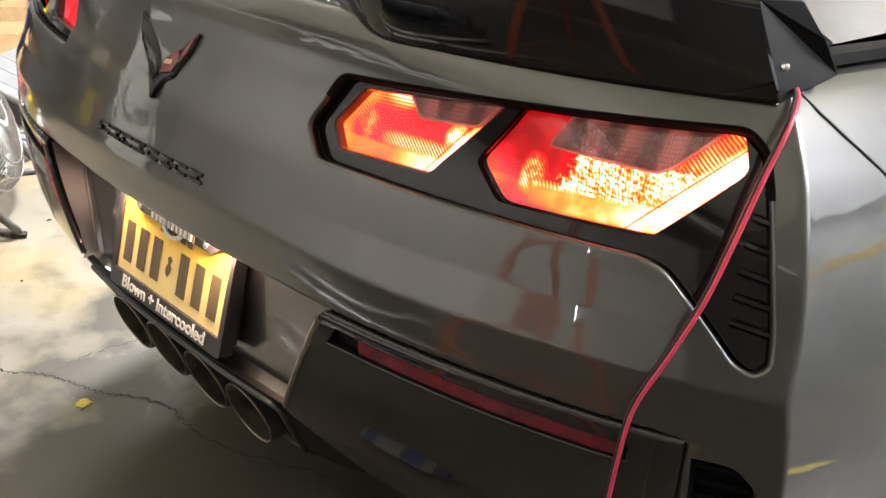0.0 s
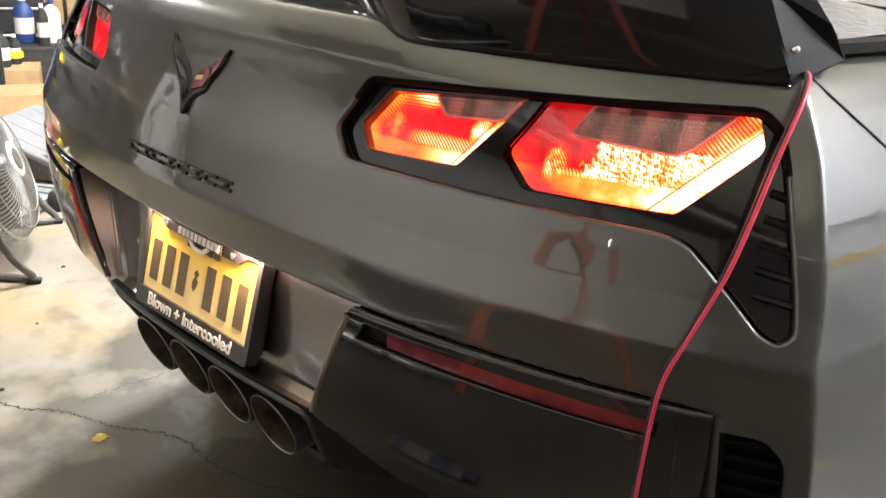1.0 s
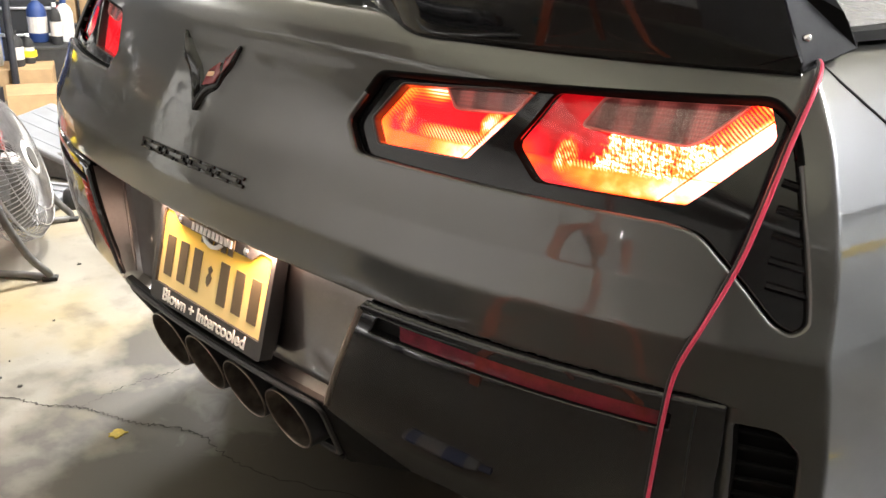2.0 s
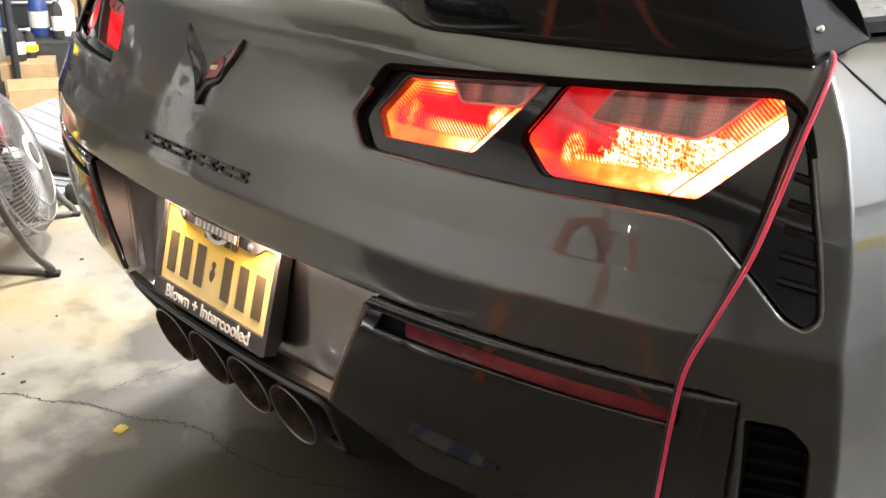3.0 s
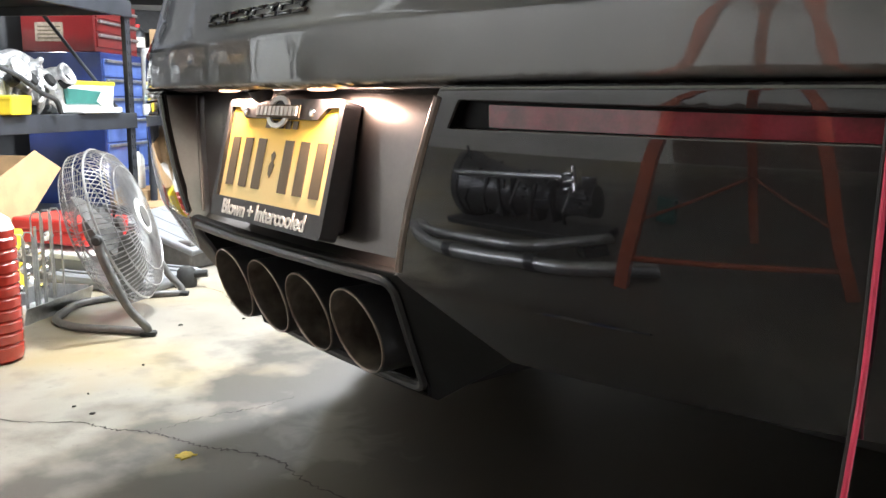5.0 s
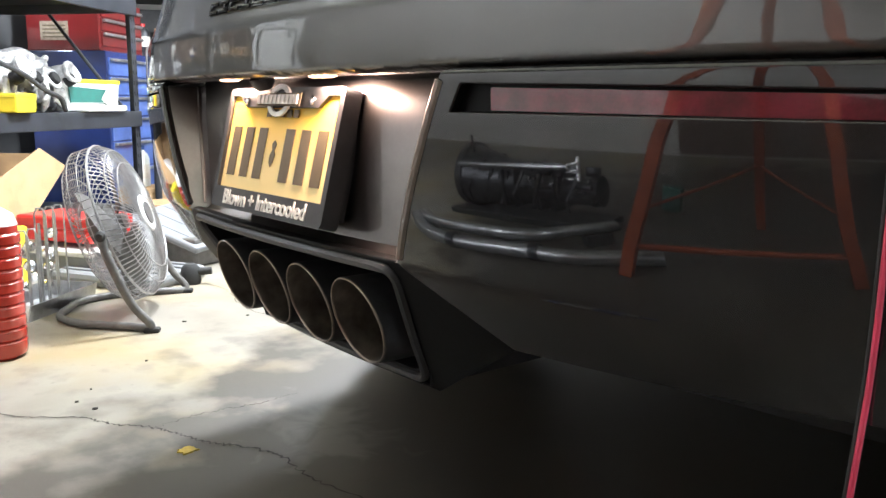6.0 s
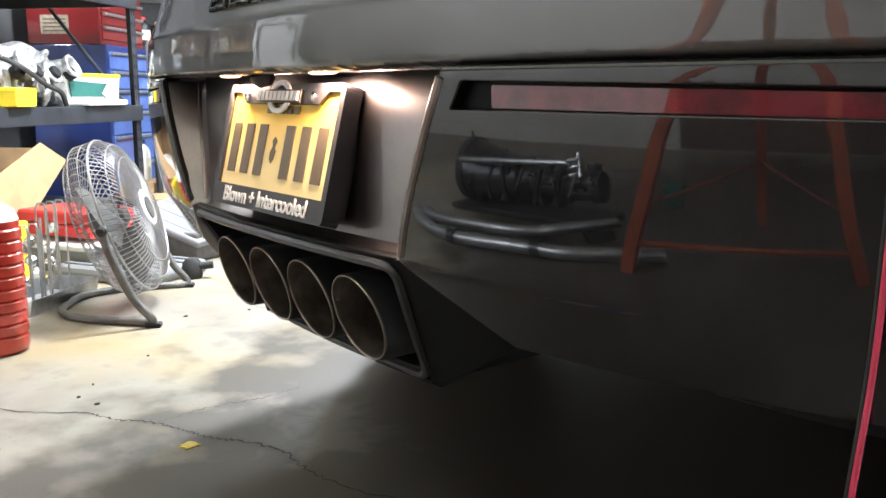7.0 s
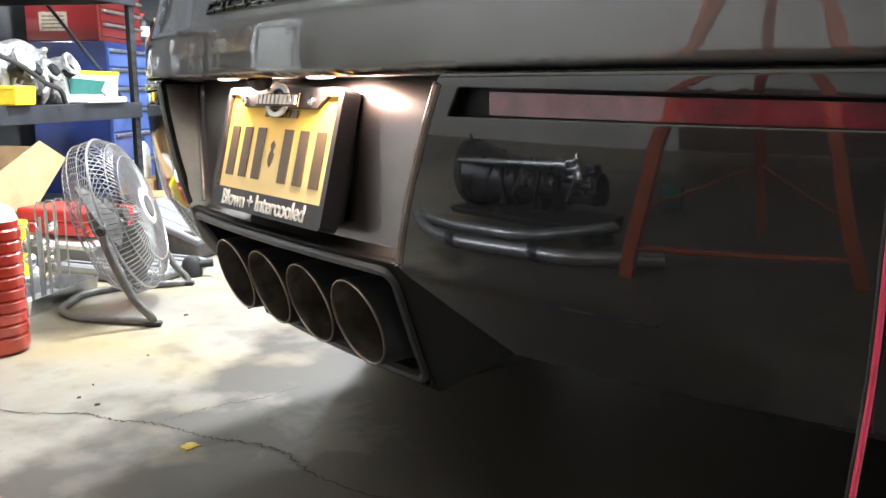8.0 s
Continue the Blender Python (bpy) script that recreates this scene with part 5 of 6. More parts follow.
for wx in (-0.80, 0.80):
    for wy in (0.98, 3.65):
        bm = lathe([(0.20, -0.14), (0.31, -0.14), (0.335, -0.12), (0.34, 0.0), (0.335, 0.12), (0.31, 0.14), (0.20, 0.14)], 36)
        wheel = part("wheel", bm, RUBBER, car, "", True, pose(wx, wy, 0.342, 0, 90, 0))
        bm = lathe([(0.0, 0.08), (0.04, 0.09), (0.19, 0.12), (0.215, 0.13), (0.215, -0.13), (0.19, -0.10), (0.0, -0.06)], 30)
        part("rim", bm, SOOT, wheel, "", True)
# shut line between fascia and quarter panel
for s in (1, -1):
    line = []
    for k in range(9):
        z = 1.026 - 0.012 * k - 0.004 * k * k * 0.4
        u = s * (0.835 + 0.016 * k + 0.006 * k * k * 0.5)
        p = skin(u, z)
        line.append(p + skin_normal(u, z) * 0.0004)
    part("shut_line", tube(line, 0.0016, 6), SEAM, car, "", True)


# ---------------------------------------------------------------- cable from the spoiler's end
cable = thing("twin_cable", "thin red and black twin wire hanging over the bumper", "cable")
run_a = [(0.728, 0.27, 1.018), (0.750, 0.235, 1.0165), (0.768, 0.196, 1.0155), (0.780, 0.158, 1.000), (0.780, 0.128, 0.955), (0.777, 0.102, 0.895), (0.772, 0.082, 0.845), (0.760, 0.058, 0.79), (0.744, 0.048, 0.735), (0.739, 0.047, 0.68), (0.737, 0.046, 0.60), (0.735, 0.045, 0.50), (0.728, 0.044, 0.40), (0.716, 0.046, 0.25), (0.70, 0.05, 0.06), (0.69, 0.09, 0.008), (0.66, 0.2, 0.006), (0.6, 0.4, 0.006)]
part("red_wire", tube(rounded(run_a, 6), 0.0022, 8), PINK_CABLE, cable, "red insulated wire", True)
part("black_wire", tube(rounded([(x - 0.0040, y + 0.0022, z) for x, y, z in run_a], 6), 0.0020, 8), BLACK_CABLE, cable, "black insulated wire", True)

# ---------------------------------------------------------------- steel rack with its load
RA = math.degrees(math.atan2(-0.73, 0.68))
rack_m = pose(-3.93, 1.09, 0, 0, 0, RA)
rack = thing("steel_rack", "dark blue-grey boltless steel storage rack with loaded shelves", "shelf", "", rack_m)
RL, RD = 1.9, 0.92
for px in (0.0, RL):
    for py in (0.0, -RD):
        bm = box(0.05, 0.004, 1.95, pose(px, py, 0))
        box(0.004, 0.05, 1.95, pose(px + (-0.023 if px == 0 else 0.023), py - 0.025, 0), bm=bm)
        post = part("post", bm, DARK_STEEL, rack)
        bm = bmesh.new()
        for k in range(32):
            for off in (-0.011, 0.011):
                box(0.007, 0.001, 0.022, pose(px + off, py + 0.0025, 0.13 + k * 0.057, 0, 12 if off > 0 else -12), bm=bm)
                box(0.001, 0.007, 0.022, pose(px + (-0.0255 if px == 0 else 0.0255), py - 0.024 + off, 0.13 + k * 0.057), bm=bm)
        tagged(part("slot_row", bm, SEAM, post, "dark keyhole slots"), kind="stuff")
for z in (0.10, 0.615, 1.215, 1.8):
    for py in (0.012, -RD - 0.012):
        bm = box(RL + 0.02, 0.028, 0.085, pose(RL / 2, py, z - 0.085), 0.004)
        part("beam", bm, DARK_STEEL, rack)
    part("shelf_board", box(RL - 0.03, RD, 0.016, pose(RL / 2, -RD / 2, z - 0.02), 0.002), DARK_STEEL, rack)
    for px in (0.0, RL):
        part("side_beam", box(0.026, RD - 0.05, 0.06, pose(px, -RD / 2, z - 0.07), 0.003), DARK_STEEL, rack)
part("diagonal_brace", tube([(-0.03, -RD + 0.02, 1.62), (-0.03, -0.04, 0.56)], 0.010, 6), DARK_STEEL, rack)


def on_rack(a, b, z, turn=0.0):
    return rack_m @ pose(a, b, z, 0, 0, turn)


def tool_chest(name, label, w, d, h, body, drawer, rows, m, group=""):
    """A drawer chest; its drawers face +y."""
    ob = thing(name, label, "tool chest", group, m)
    part("case", box(w, d, h, None, 0.006), body, ob)
    z = 0.03
    for share in rows:
        dh = share * (h - 0.06)
        dr = part("drawer", box(w - 0.05, 0.016, dh - 0.008, pose(0, d / 2, z), 0.004), drawer, ob)
        bm = box(w - 0.07, 0.022, 0.018, pose(0, d / 2 + 0.018, z + dh - 0.03), 0.005)
        part("drawer_pull", bm, STEEL, dr, "bright metal drawer pull")
        z += dh
    return ob


def shelf_bin(name, label, category, w, d, h, body, rim, m):
    ob = thing(name, label, category, "", m)
    bm = box(w, d, h, None, 0.006, taper=1.06)
    part("tub", bm, body, ob)
    part("rim", box(w * 1.08, d * 1.08, 0.022, pose(0, 0, h - 0.01), 0.006), rim, ob)
    return ob


CH = pose(-4.784, 1.102, 0, 0, 0, -40)
blue = tool_chest("blue_tool_chest", "tall blue rolling tool chest with bright drawer edges", 0.66, 0.47, 0.93, BLUE_PAINT, PALE_BLUE, (0.22, 0.2, 0.17, 0.15, 0.13, 0.13), CH)
for s in (-1, 1):
    for t in (-1, 1):
        part("caster", lathe([(0, -0.015), (0.03, -0.015), (0.035, 0), (0.03, 0.015), (0, 0.015)], 14, pose(s * 0.27, t * 0.19, 0.0, 0, 90, 0)), RUBBER, blue, "", True)
blue.location.z = 0.035
red = tool_chest("red_tool_chest", "red steel top chest standing on the blue chest", 0.64, 0.44, 0.31, RED_PAINT, RED_PAINT, (0.36, 0.32, 0.32), CH @ pose(0, -0.02, 0.965))
part("paper_notice", box(0.002, 0.17, 0.11, pose(0.322, -0.05, 0.06)), NOTICE, red, "faded printed notice")
for k in range(4):
    part("notice_line", box(0.001, 0.14, 0.008, pose(0.3235, -0.05, 0.075 + 0.022 * k)), PLATE_INK, red)


def cylinder_head(m, seed):
    """A cast aluminium engine part on edge: ribbed body, flanged ports, bosses, brackets and studs."""
    ob = thing("cylinder_head", "bright cast aluminium engine part with ports, lying on the shelf", "engine part", "", m)
    rnd = random.Random(seed)
    bm = box(0.44, 0.13, 0.10, pose(0, -0.02, 0.06, 14, 0, 0), 0.03, 3)
    for k in range(4):
        x = -0.17 + 0.112 * k
        tip = Vector((x + rnd.uniform(-0.02, 0.02), 0.10 + rnd.uniform(0, 0.03), 0.10 + rnd.uniform(-0.01, 0.05)))
        tube(rounded([(x, -0.02, 0.10), (x, 0.05, 0.13), tip], 4), 0.034 - 0.004 * (k % 2), 14, bm)
        lathe([(0.026, 0.004), (0.030, 0.010), (0.044, 0.010), (0.047, 0.004), (0.044, -0.004), (0.03, -0.006)], 18, pose(tip.x, tip.y, tip.z, -90 + rnd.uniform(10, 40), rnd.uniform(-12, 12), 0), bm)
    # an end flange and a domed rail along the top
    lathe([(0.0, 0.0), (0.034, 0.0), (0.038, 0.012), (0.058, 0.012), (0.062, 0.0), (0.05, -0.03), (0.036, -0.07)], 22, pose(0.235, 0.03, 0.12, 0, 78, 20), bm)
    tube(rounded([(-0.22, -0.03, 0.165), (-0.08, -0.025, 0.20), (0.06, -0.035, 0.185), (0.20, -0.02, 0.195)], 5), 0.030, 12, bm)
    for k in range(9):
        x = -0.21 + 0.053 * k
        box(0.010, 0.15, rnd.uniform(0.07, 0.15), pose(x, rnd.uniform(-0.03, 0.02), 0.03, rnd.uniform(-15, 20), rnd.uniform(-12, 12)), 0.004, bm=bm)
    for k in range(10):
        g = rnd.uniform(0.6, 1.4)
        lathe([(0.0, 0.034), (0.010 * g, 0.034), (0.015 * g, 0.028), (0.018 * g, 0.008), (0.028 * g, -0.012)], 12, pose(rnd.uniform(-0.21, 0.21), rnd.uniform(-0.03, 0.05), rnd.uniform(0.14, 0.185), rnd.uniform(-75, 10), rnd.uniform(-30, 30)), bm)
    for k in range(6):
        box(rnd.uniform(0.03, 0.07), 0.014, rnd.uniform(0.05, 0.09), pose(rnd.uniform(-0.2, 0.2), 0.085, rnd.uniform(0.0, 0.06), rnd.uniform(-30, 10), rnd.uniform(-40, 40)), 0.005, bm=bm)
    for k in range(3):
        box(0.04, 0.09, 0.09, pose(-0.18 + 0.18 * k, 0, 0.0), 0.012, bm=bm)
    bmesh.ops.subdivide_edges(bm, edges=[e for e in bm.edges if e.calc_length() > 0.03], cuts=2)
    for v in bm.verts:
        n = noise.noise_vector(v.co * 16) * 0.006
        v.co += Vector((n.x, n.y, n.z if v.co.z > 0.03 else 0))
    part("casting", fused(bm, 0.0055), ALU, ob, "", True)
    for k in range(4):
        part("port", lathe([(0.0, 0.0), (0.021, 0.0), (0.024, -0.006), (0.024, -0.03)], 16, pose(-0.165 + 0.112 * k, 0.128, 0.125, -62)), SEAM, ob, "dark open port")
    part("hose", tube(rounded([(0.27, 0.10, 0.17), (0.20, 0.15, 0.13), (0.08, 0.16, 0.075), (-0.02, 0.155, 0.05), (-0.06, 0.15, 0.005)], 5), 0.009, 8), RUBBER, ob, "black rubber hose", True)
    return ob


cylinder_head(on_rack(0.86, -0.12, 0.617, 4) @ Matrix.Scale(1.3, 4), 11)
cylinder_head(on_rack(1.05, -0.48, 0.617, -14) @ Matrix.Scale(1.3, 4), 12)
for k in range(2):
    yb = shelf_bin("yellow_parts_bin", "bright yellow plastic parts bin on the shelf", "bin", 0.15, 0.10, 0.072, YELLOW_PLASTIC, YELLOW_PLASTIC, on_rack(0.64 + 0.42 * k, -0.30 + 0.32 * k, 0.617, 4))
org = shelf_bin("clear_organiser", "milky plastic organiser with a yellow lid and green card inside", "storage box", 0.50, 0.30, 0.15, CLEAR_PLASTIC, YELLOW_PLASTIC, on_rack(0.36, -0.20, 0.617, 0))
part("green_card", prism([(-0.10, 0.045), (0.20, 0.045), (0.215, 0.125), (-0.125, 0.11)], 0.004, pose(0, 0.160, 0)), GREEN_PAPER, org)
part("paper", prism([(-0.13, 0.03), (-0.07, 0.06), (-0.115, 0.105), (-0.16, 0.07)], 0.003, pose(0, 0.165, 0)), PAPER, org)
for k in range(5):
    part("rib", box(0.006, 0.012, 0.115, pose(-0.13 - 0.026 * k, 0.156, 0.012), 0.002), CLEAR_PLASTIC, org)
for k in range(4):
    part("latch", box(0.012, 0.02, 0.02, pose(-0.268, 0.1, 0.03 + 0.028 * k), 0.004), YELLOW_PLASTIC, org)
part("clear_tray", box(0.36, 0.12, 0.03, pose(0.02, 0.20, 0.0), 0.008), CLEAR_PLASTIC, org)
tb = thing("clear_tube", "upright smoky plastic tube with a white end cap beside the post", "tube", "", on_rack(-0.09, 0.06, 0.0))
part("shell", lathe([(0.0, 0.60), (0.034, 0.60), (0.036, 0.62), (0.036, 0.94), (0.030, 0.97), (0.0, 0.975)], 18), SMOKY_PLASTIC, tb, "", True)
part("foot_cap", lathe([(0.0, 0.600), (0.037, 0.600), (0.0385, 0.606), (0.0385, 0.655), (0.0365, 0.662)], 18), WHITE_METAL, tb, "white end cap", True)
part("stripe", box(0.012, 0.002, 0.20, pose(0.022, 0.0305, 0.69, 0, 0, -36)), YELLOW_PLASTIC, tb)
part("stand", lathe([(0.0, 0.0), (0.06, 0.0), (0.06, 0.02), (0.02, 0.03), (0.02, 0.60), (0.0, 0.60)], 16), DARK_STEEL, tb, "", True)


def carton(name, label, w, d, h, m, flaps=(), tilt=35, front=True):
    ob = thing(name, label, "box", "", m)
    t = 0.006
    part("base", box(w, d, t, None), CARDBOARD, ob)
    for s in (-1, 1):
        part("side_wall", box(t, d, h - t, pose(s * (w / 2 - t / 2), 0, t)), CARDBOARD, ob)
        if front or s < 0:
            part("end_wall", box(w - 2 * t - 0.002, t, h - t, pose(0, s * (d / 2 - t / 2), t)), CARDBOARD, ob)
    for side in flaps:
        if side in "ns":
            s = 1 if side == "n" else -1
            part("flap", box(w, 0.005, d / 2, pose(0, s * d / 2, h - 0.002, -s * (90 + tilt), 0, 0)), CARDBOARD, ob)
        else:
            s = 1 if side == "e" else -1
            part("flap", box(0.005, d, w / 2, pose(s * w / 2, 0, h - 0.002, 0, s * (90 + tilt), 0)), CARDBOARD, ob)
    return ob


opened = carton("open_carton", "large open cardboard box with spread flaps", 0.62, 0.42, 0.34, on_rack(1.38, -0.12, 0.10, 0), "", 0, False)
part("flap", prism([(-0.33, 0.3625), (-0.514, 0.2725), (-0.28, 0.085), (-0.05, 0.07), (0.30, 0.07), (0.30, 0.11)], 0.005, pose(0, 0.228, 0)), CARDBOARD, opened, "wide torn flap hanging open")
part("flap", prism([(-0.31, 0.335), (0.31, 0.335), (0.31, 0.42), (-0.27, 0.40)], 0.005, pose(0, -0.205, 0, 12)), CARDBOARD, opened)
part("packing_paper", box(0.5, 0.3, 0.12, pose(0.02, -0.02, 0.05, 4, 6, 8), 0.03, 3), PAPER, opened, "crumpled packing paper")

# ---------------------------------------------------------------- floor fan
FAN_M = pose(-1.775, 0.34, 0.0, 0, 0, 59) @ Matrix.Scale(0.91, 4)
fan = thing("floor_fan", "grey high-velocity floor fan with a round wire guard", "fan", "", FAN_M)
TILT = pose(0, 0, 0.325, 0, 71, 0)
R = 0.272


def fan_ring(r, h, w):
    pts = [TILT @ Vector((r * math.cos(2 * math.pi * i / 40), r * math.sin(2 * math.pi * i / 40), h)) for i in range(40)]
    return tube(pts, w, 6, closed=True)


guard = part("wire_guard", fan_ring(R, 0.0, 0.0045), WIRE, fan, "bright wire guard", True)
for r, h in ((R, -0.034), (R, -0.068), (R - 0.03, 0.045), (R - 0.03, -0.098), (0.09, 0.074), (0.10, -0.118), (0.19, 0.065), (0.19, -0.112)):
    part("ring", fan_ring(r, h, 0.0019), WIRE, guard, "", True)
for k in range(92):
    a = 2 * math.pi * k / 92
    prof = [(0.065, 0.077), (0.14, 0.072), (0.21, 0.060), (0.25, 0.036), (R, 0.0)]
    pts = [TILT @ Vector((r * math.cos(a + (R - r) * 1.2), r * math.sin(a + (R - r) * 1.2), h)) for r, h in prof]
    part("front_wire", tube(pts, 0.0018, 4), WIRE, guard)
for k in range(60):
    a = 2 * math.pi * k / 60
    prof = [(0.08, -0.119), (0.16, -0.116), (0.24, -0.100), (R, -0.070), (R, 0.0)]
    pts = [TILT @ Vector((r * math.cos(a), r * math.sin(a), h)) for r, h in prof]
    part("rear_wire", tube(pts, 0.0018, 4), WIRE, guard)
bm = lathe([(0.0, 0.086), (0.035, 0.085), (0.038, 0.083), (0.060, 0.083), (0.066, 0.078), (0.066, 0.07), (0.0, 0.07)], 28, TILT)
part("badge", bm, WHITE_METAL, fan, "round white guard badge", True)
part("badge_centre", lathe([(0.0, 0.088), (0.04, 0.087), (0.04, 0.084)], 24, TILT), TUBE_GREY, fan, "", True)
for k in range(3):
    bm = bmesh.new()
    rows = []
    for i in range(9):
        r = 0.05 + 0.19 * i / 8
        wdt = 0.15 + 0.75 * r
        row = []
        for j in range(7):
            q = j / 6 - 0.5
            a = 2 * math.pi * k / 3 + q * wdt / max(r, 0.07) * 0.75 + i * 0.05
            row.append(bm.verts.new(TILT @ Vector((r * math.cos(a), r * math.sin(a), -0.03 + q * 0.07))))
        rows.append(row)
    for a, b in zip(rows, rows[1:]):
        for j in range(6):
            bm.faces.new((a[j], a[j + 1], b[j + 1], b[j]))
    ex = bmesh.ops.extrude_face_region(bm, geom=bm.faces[:])
    for v in ex["geom"]:
        if isinstance(v, bmesh.types.BMVert):
            v.co.x += 0.003
    part("blade", bm, TUBE_GREY, fan, "grey metal fan blade", True)
part("motor", lathe([(0.0, -0.117), (0.06, -0.113), (0.078, -0.095), (0.078, -0.04), (0.03, -0.02), (0.03, 0.0), (0.0, 0.0)], 24, TILT), TUBE_GREY, fan, "", True)
loop = [(0.0, -0.30, 0.315), (0.015, -0.305, 0.25), (0.08, -0.305, 0.10), (0.14, -0.30, 0.018), (0.06, -0.27, 0.014), (-0.10, -0.22, 0.014), (-0.20, -0.12, 0.014), (-0.21, 0.0, 0.014), (-0.20, 0.12, 0.014), (-0.10, 0.22, 0.014), (0.06, 0.27, 0.014), (0.14, 0.30, 0.018), (0.08, 0.305, 0.10), (0.015, 0.305, 0.25), (0.0, 0.30, 0.315)]
part("tube_stand", tube(rounded(loop, 6), 0.0135, 10), TUBE_GREY, fan, "bent grey steel tube stand", True)
for s in (-1, 1):
    part("pivot_knob", lathe([(0, -0.018), (0.014, -0.018), (0.017, -0.01), (0.017, 0.010), (0.010, 0.018), (0, 0.018)], 14, pose(0.0, s * 0.305, 0.315, 90)), RUBBER, fan, "", True)
    part("rubber_foot", box(0.05, 0.034, 0.016, pose(0.14, s * 0.298, 0.0), 0.005), RUBBER, fan)

# ---------------------------------------------------------------- push-rod rack, jug and floor clutter
TR = pose(-1.99, 0.115, 0, 0, 0, 133)
tray = thing("rod_tray", "steel tray of upright wire hooks and clamps", "tray", "", TR)
bm = box(0.36, 0.16, 0.004, pose(0, 0, 0.0))
for s in (-1, 1):
    box(0.36, 0.003, 0.055, pose(0, s * 0.085, 0.0, -s * 14), bm=bm)
    box(0.003, 0.16, 0.055, pose(s * 0.18, 0, 0.0), bm=bm)
part("pan", bm, STEEL, tray)
for k in range(6):
    x = -0.15 + 0.048 * k
    h = 0.27 if k < 3 else 0.33
    pts = [(x, -0.05, 0.004), (x, -0.05, h - 0.02), (x, -0.04, h), (x, -0.02, h), (x, -0.01, h - 0.02), (x, -0.01, 0.004)]
    part("hook_rod", tube(pts, 0.0030, 6), STEEL, tray, "", True)
rnd = random.Random(6)
for k in range(9):
    x, z = rnd.uniform(-0.02, 0.15), 0.05 + 0.022 * k
    bm = lathe([(0, 0.018), (0.012, 0.016), (0.02, 0.004), (0.02, -0.006), (0, -0.01)], 10, pose(x, 0.03 + rnd.uniform(-0.02, 0.02), z, rnd.uniform(-60, 60), rnd.uniform(-60, 60)))
    part("clamp", bm, CHROME, tray, "", True)
part("clamp_rod", tube([(0.07, 0.03, 0.004), (0.07, 0.03, 0.27)], 0.005, 6), STEEL, tray)

JM = pose(-1.478, -0.098, 0, 0, 0, 10) @ Matrix.Diagonal((1.12, 1.12, 1.16, 1))
jug = thing("fluid_jug", "ribbed plastic jug of red fluid on the floor", "jug", "", JM)
prof = [(0.0, 0.0), (0.055, 0.0), (0.064, 0.008)]
for k in range(10):
    z = 0.02 + k * 0.027
    prof += [(0.066, z), (0.066, z + 0.018), (0.0615, z + 0.0225)]
prof += [(0.062, 0.30), (0.05, 0.325), (0.024, 0.34), (0.02, 0.345)]
part("bottle", lathe(prof, 28), RED_FLUID, jug, "", True)
part("neck", lathe([(0.0625, 0.302), (0.053, 0.326), (0.0255, 0.343), (0.021, 0.36), (0.0, 0.36)], 24), CLEAR_PLASTIC, jug, "", True)


def wrap(r, z0, z1, a0, a1):
    """A label wrapped over part of a round jug."""
    bm = bmesh.new()
    cols = []
    for k in range(11):
        a = radians(a0 + (a1 - a0) * k / 10)
        cols.append([bm.verts.new((rr * math.cos(a), rr * math.sin(a), z)) for rr, z in ((r, z0), (r + 0.0006, z0), (r + 0.0006, z1), (r, z1))])
    for a, b in zip(cols, cols[1:]):
        for i in range(3):
            bm.faces.new((a[i], b[i], b[i + 1], a[i + 1]))
    bmesh.ops.recalc_face_normals(bm, faces=bm.faces[:])
    return bm


part("label", wrap(0.0668, 0.045, 0.086, -165, -72), BLUE_LABEL, jug)
part("label_band", wrap(0.0676, 0.045, 0.061, -165, -74), YELLOW_PLASTIC, jug)

part_can = thing("steel_housing", "bright steel housing lying at the floor's edge", "engine part", "", pose(-0.965, -0.262, 0.0, 0, 0, 30))
part("shell", lathe([(0.0, 0.0), (0.055, 0.0), (0.06, 0.012), (0.06, 0.075), (0.052, 0.085), (0.040, 0.087), (0.040, 0.03), (0.0, 0.03)], 26), STEEL, part_can, "", True)
part("boss", lathe([(0, 0.0), (0.012, 0.0), (0.012, 0.02), (0.006, 0.024), (0, 0.024)], 12, pose(0.05, 0.03, 0.05, 70, 0, -60)), STEEL, part_can, "", True)


def case(name, label, w, d, h, mat, m, cat="case"):
    ob = thing(name, label, cat, "", m)
    part("lower_shell", box(w, d, h * 0.5, None, 0.012), mat, ob)
    part("upper_shell", box(w, d, h * 0.48, pose(0, 0, h * 0.51), 0.012), mat, ob)
    bm = tube(rounded([(-0.06, d / 2, h * 0.5), (-0.05, d / 2 + 0.03, h * 0.5), (0.05, d / 2 + 0.03, h * 0.5), (0.06, d / 2, h * 0.5)], 5), 0.008, 8)
    part("handle", bm, mat, ob, "", True)
    return ob


case("yellow_case", "yellow plastic tool case behind the tray", 0.24, 0.10, 0.24, YELLOW_PLASTIC, pose(-2.30, 0.03, 0.0, 0, 0, 60))
red_case = case("red_case", "red plastic tool case on a low crate", 0.38, 0.24, 0.10, RED_PLASTIC, pose(-2.62, 0.40, 0.128, 0, 0, 30))
shelf_bin("low_crate", "low pale crate under a red case", "crate", 0.46, 0.34, 0.10, LIGHT_GREY, CLEAR_PLASTIC, pose(-2.62, 0.40, 0, 0, 0, 30))
lid = thing("plastic_tote_lid", "pale grey ribbed plastic lid lying behind the fan", "lid", "", pose(-2.28, 0.50, 0.0, 0, 0, 30))
part("lid_sheet", box(0.46, 0.34, 0.05, None, 0.02), LIGHT_GREY, lid)
for k in range(5):
    part("rib", box(0.40, 0.02, 0.008, pose(0, -0.12 + 0.06 * k, 0.049), 0.003), LIGHT_GREY, lid)


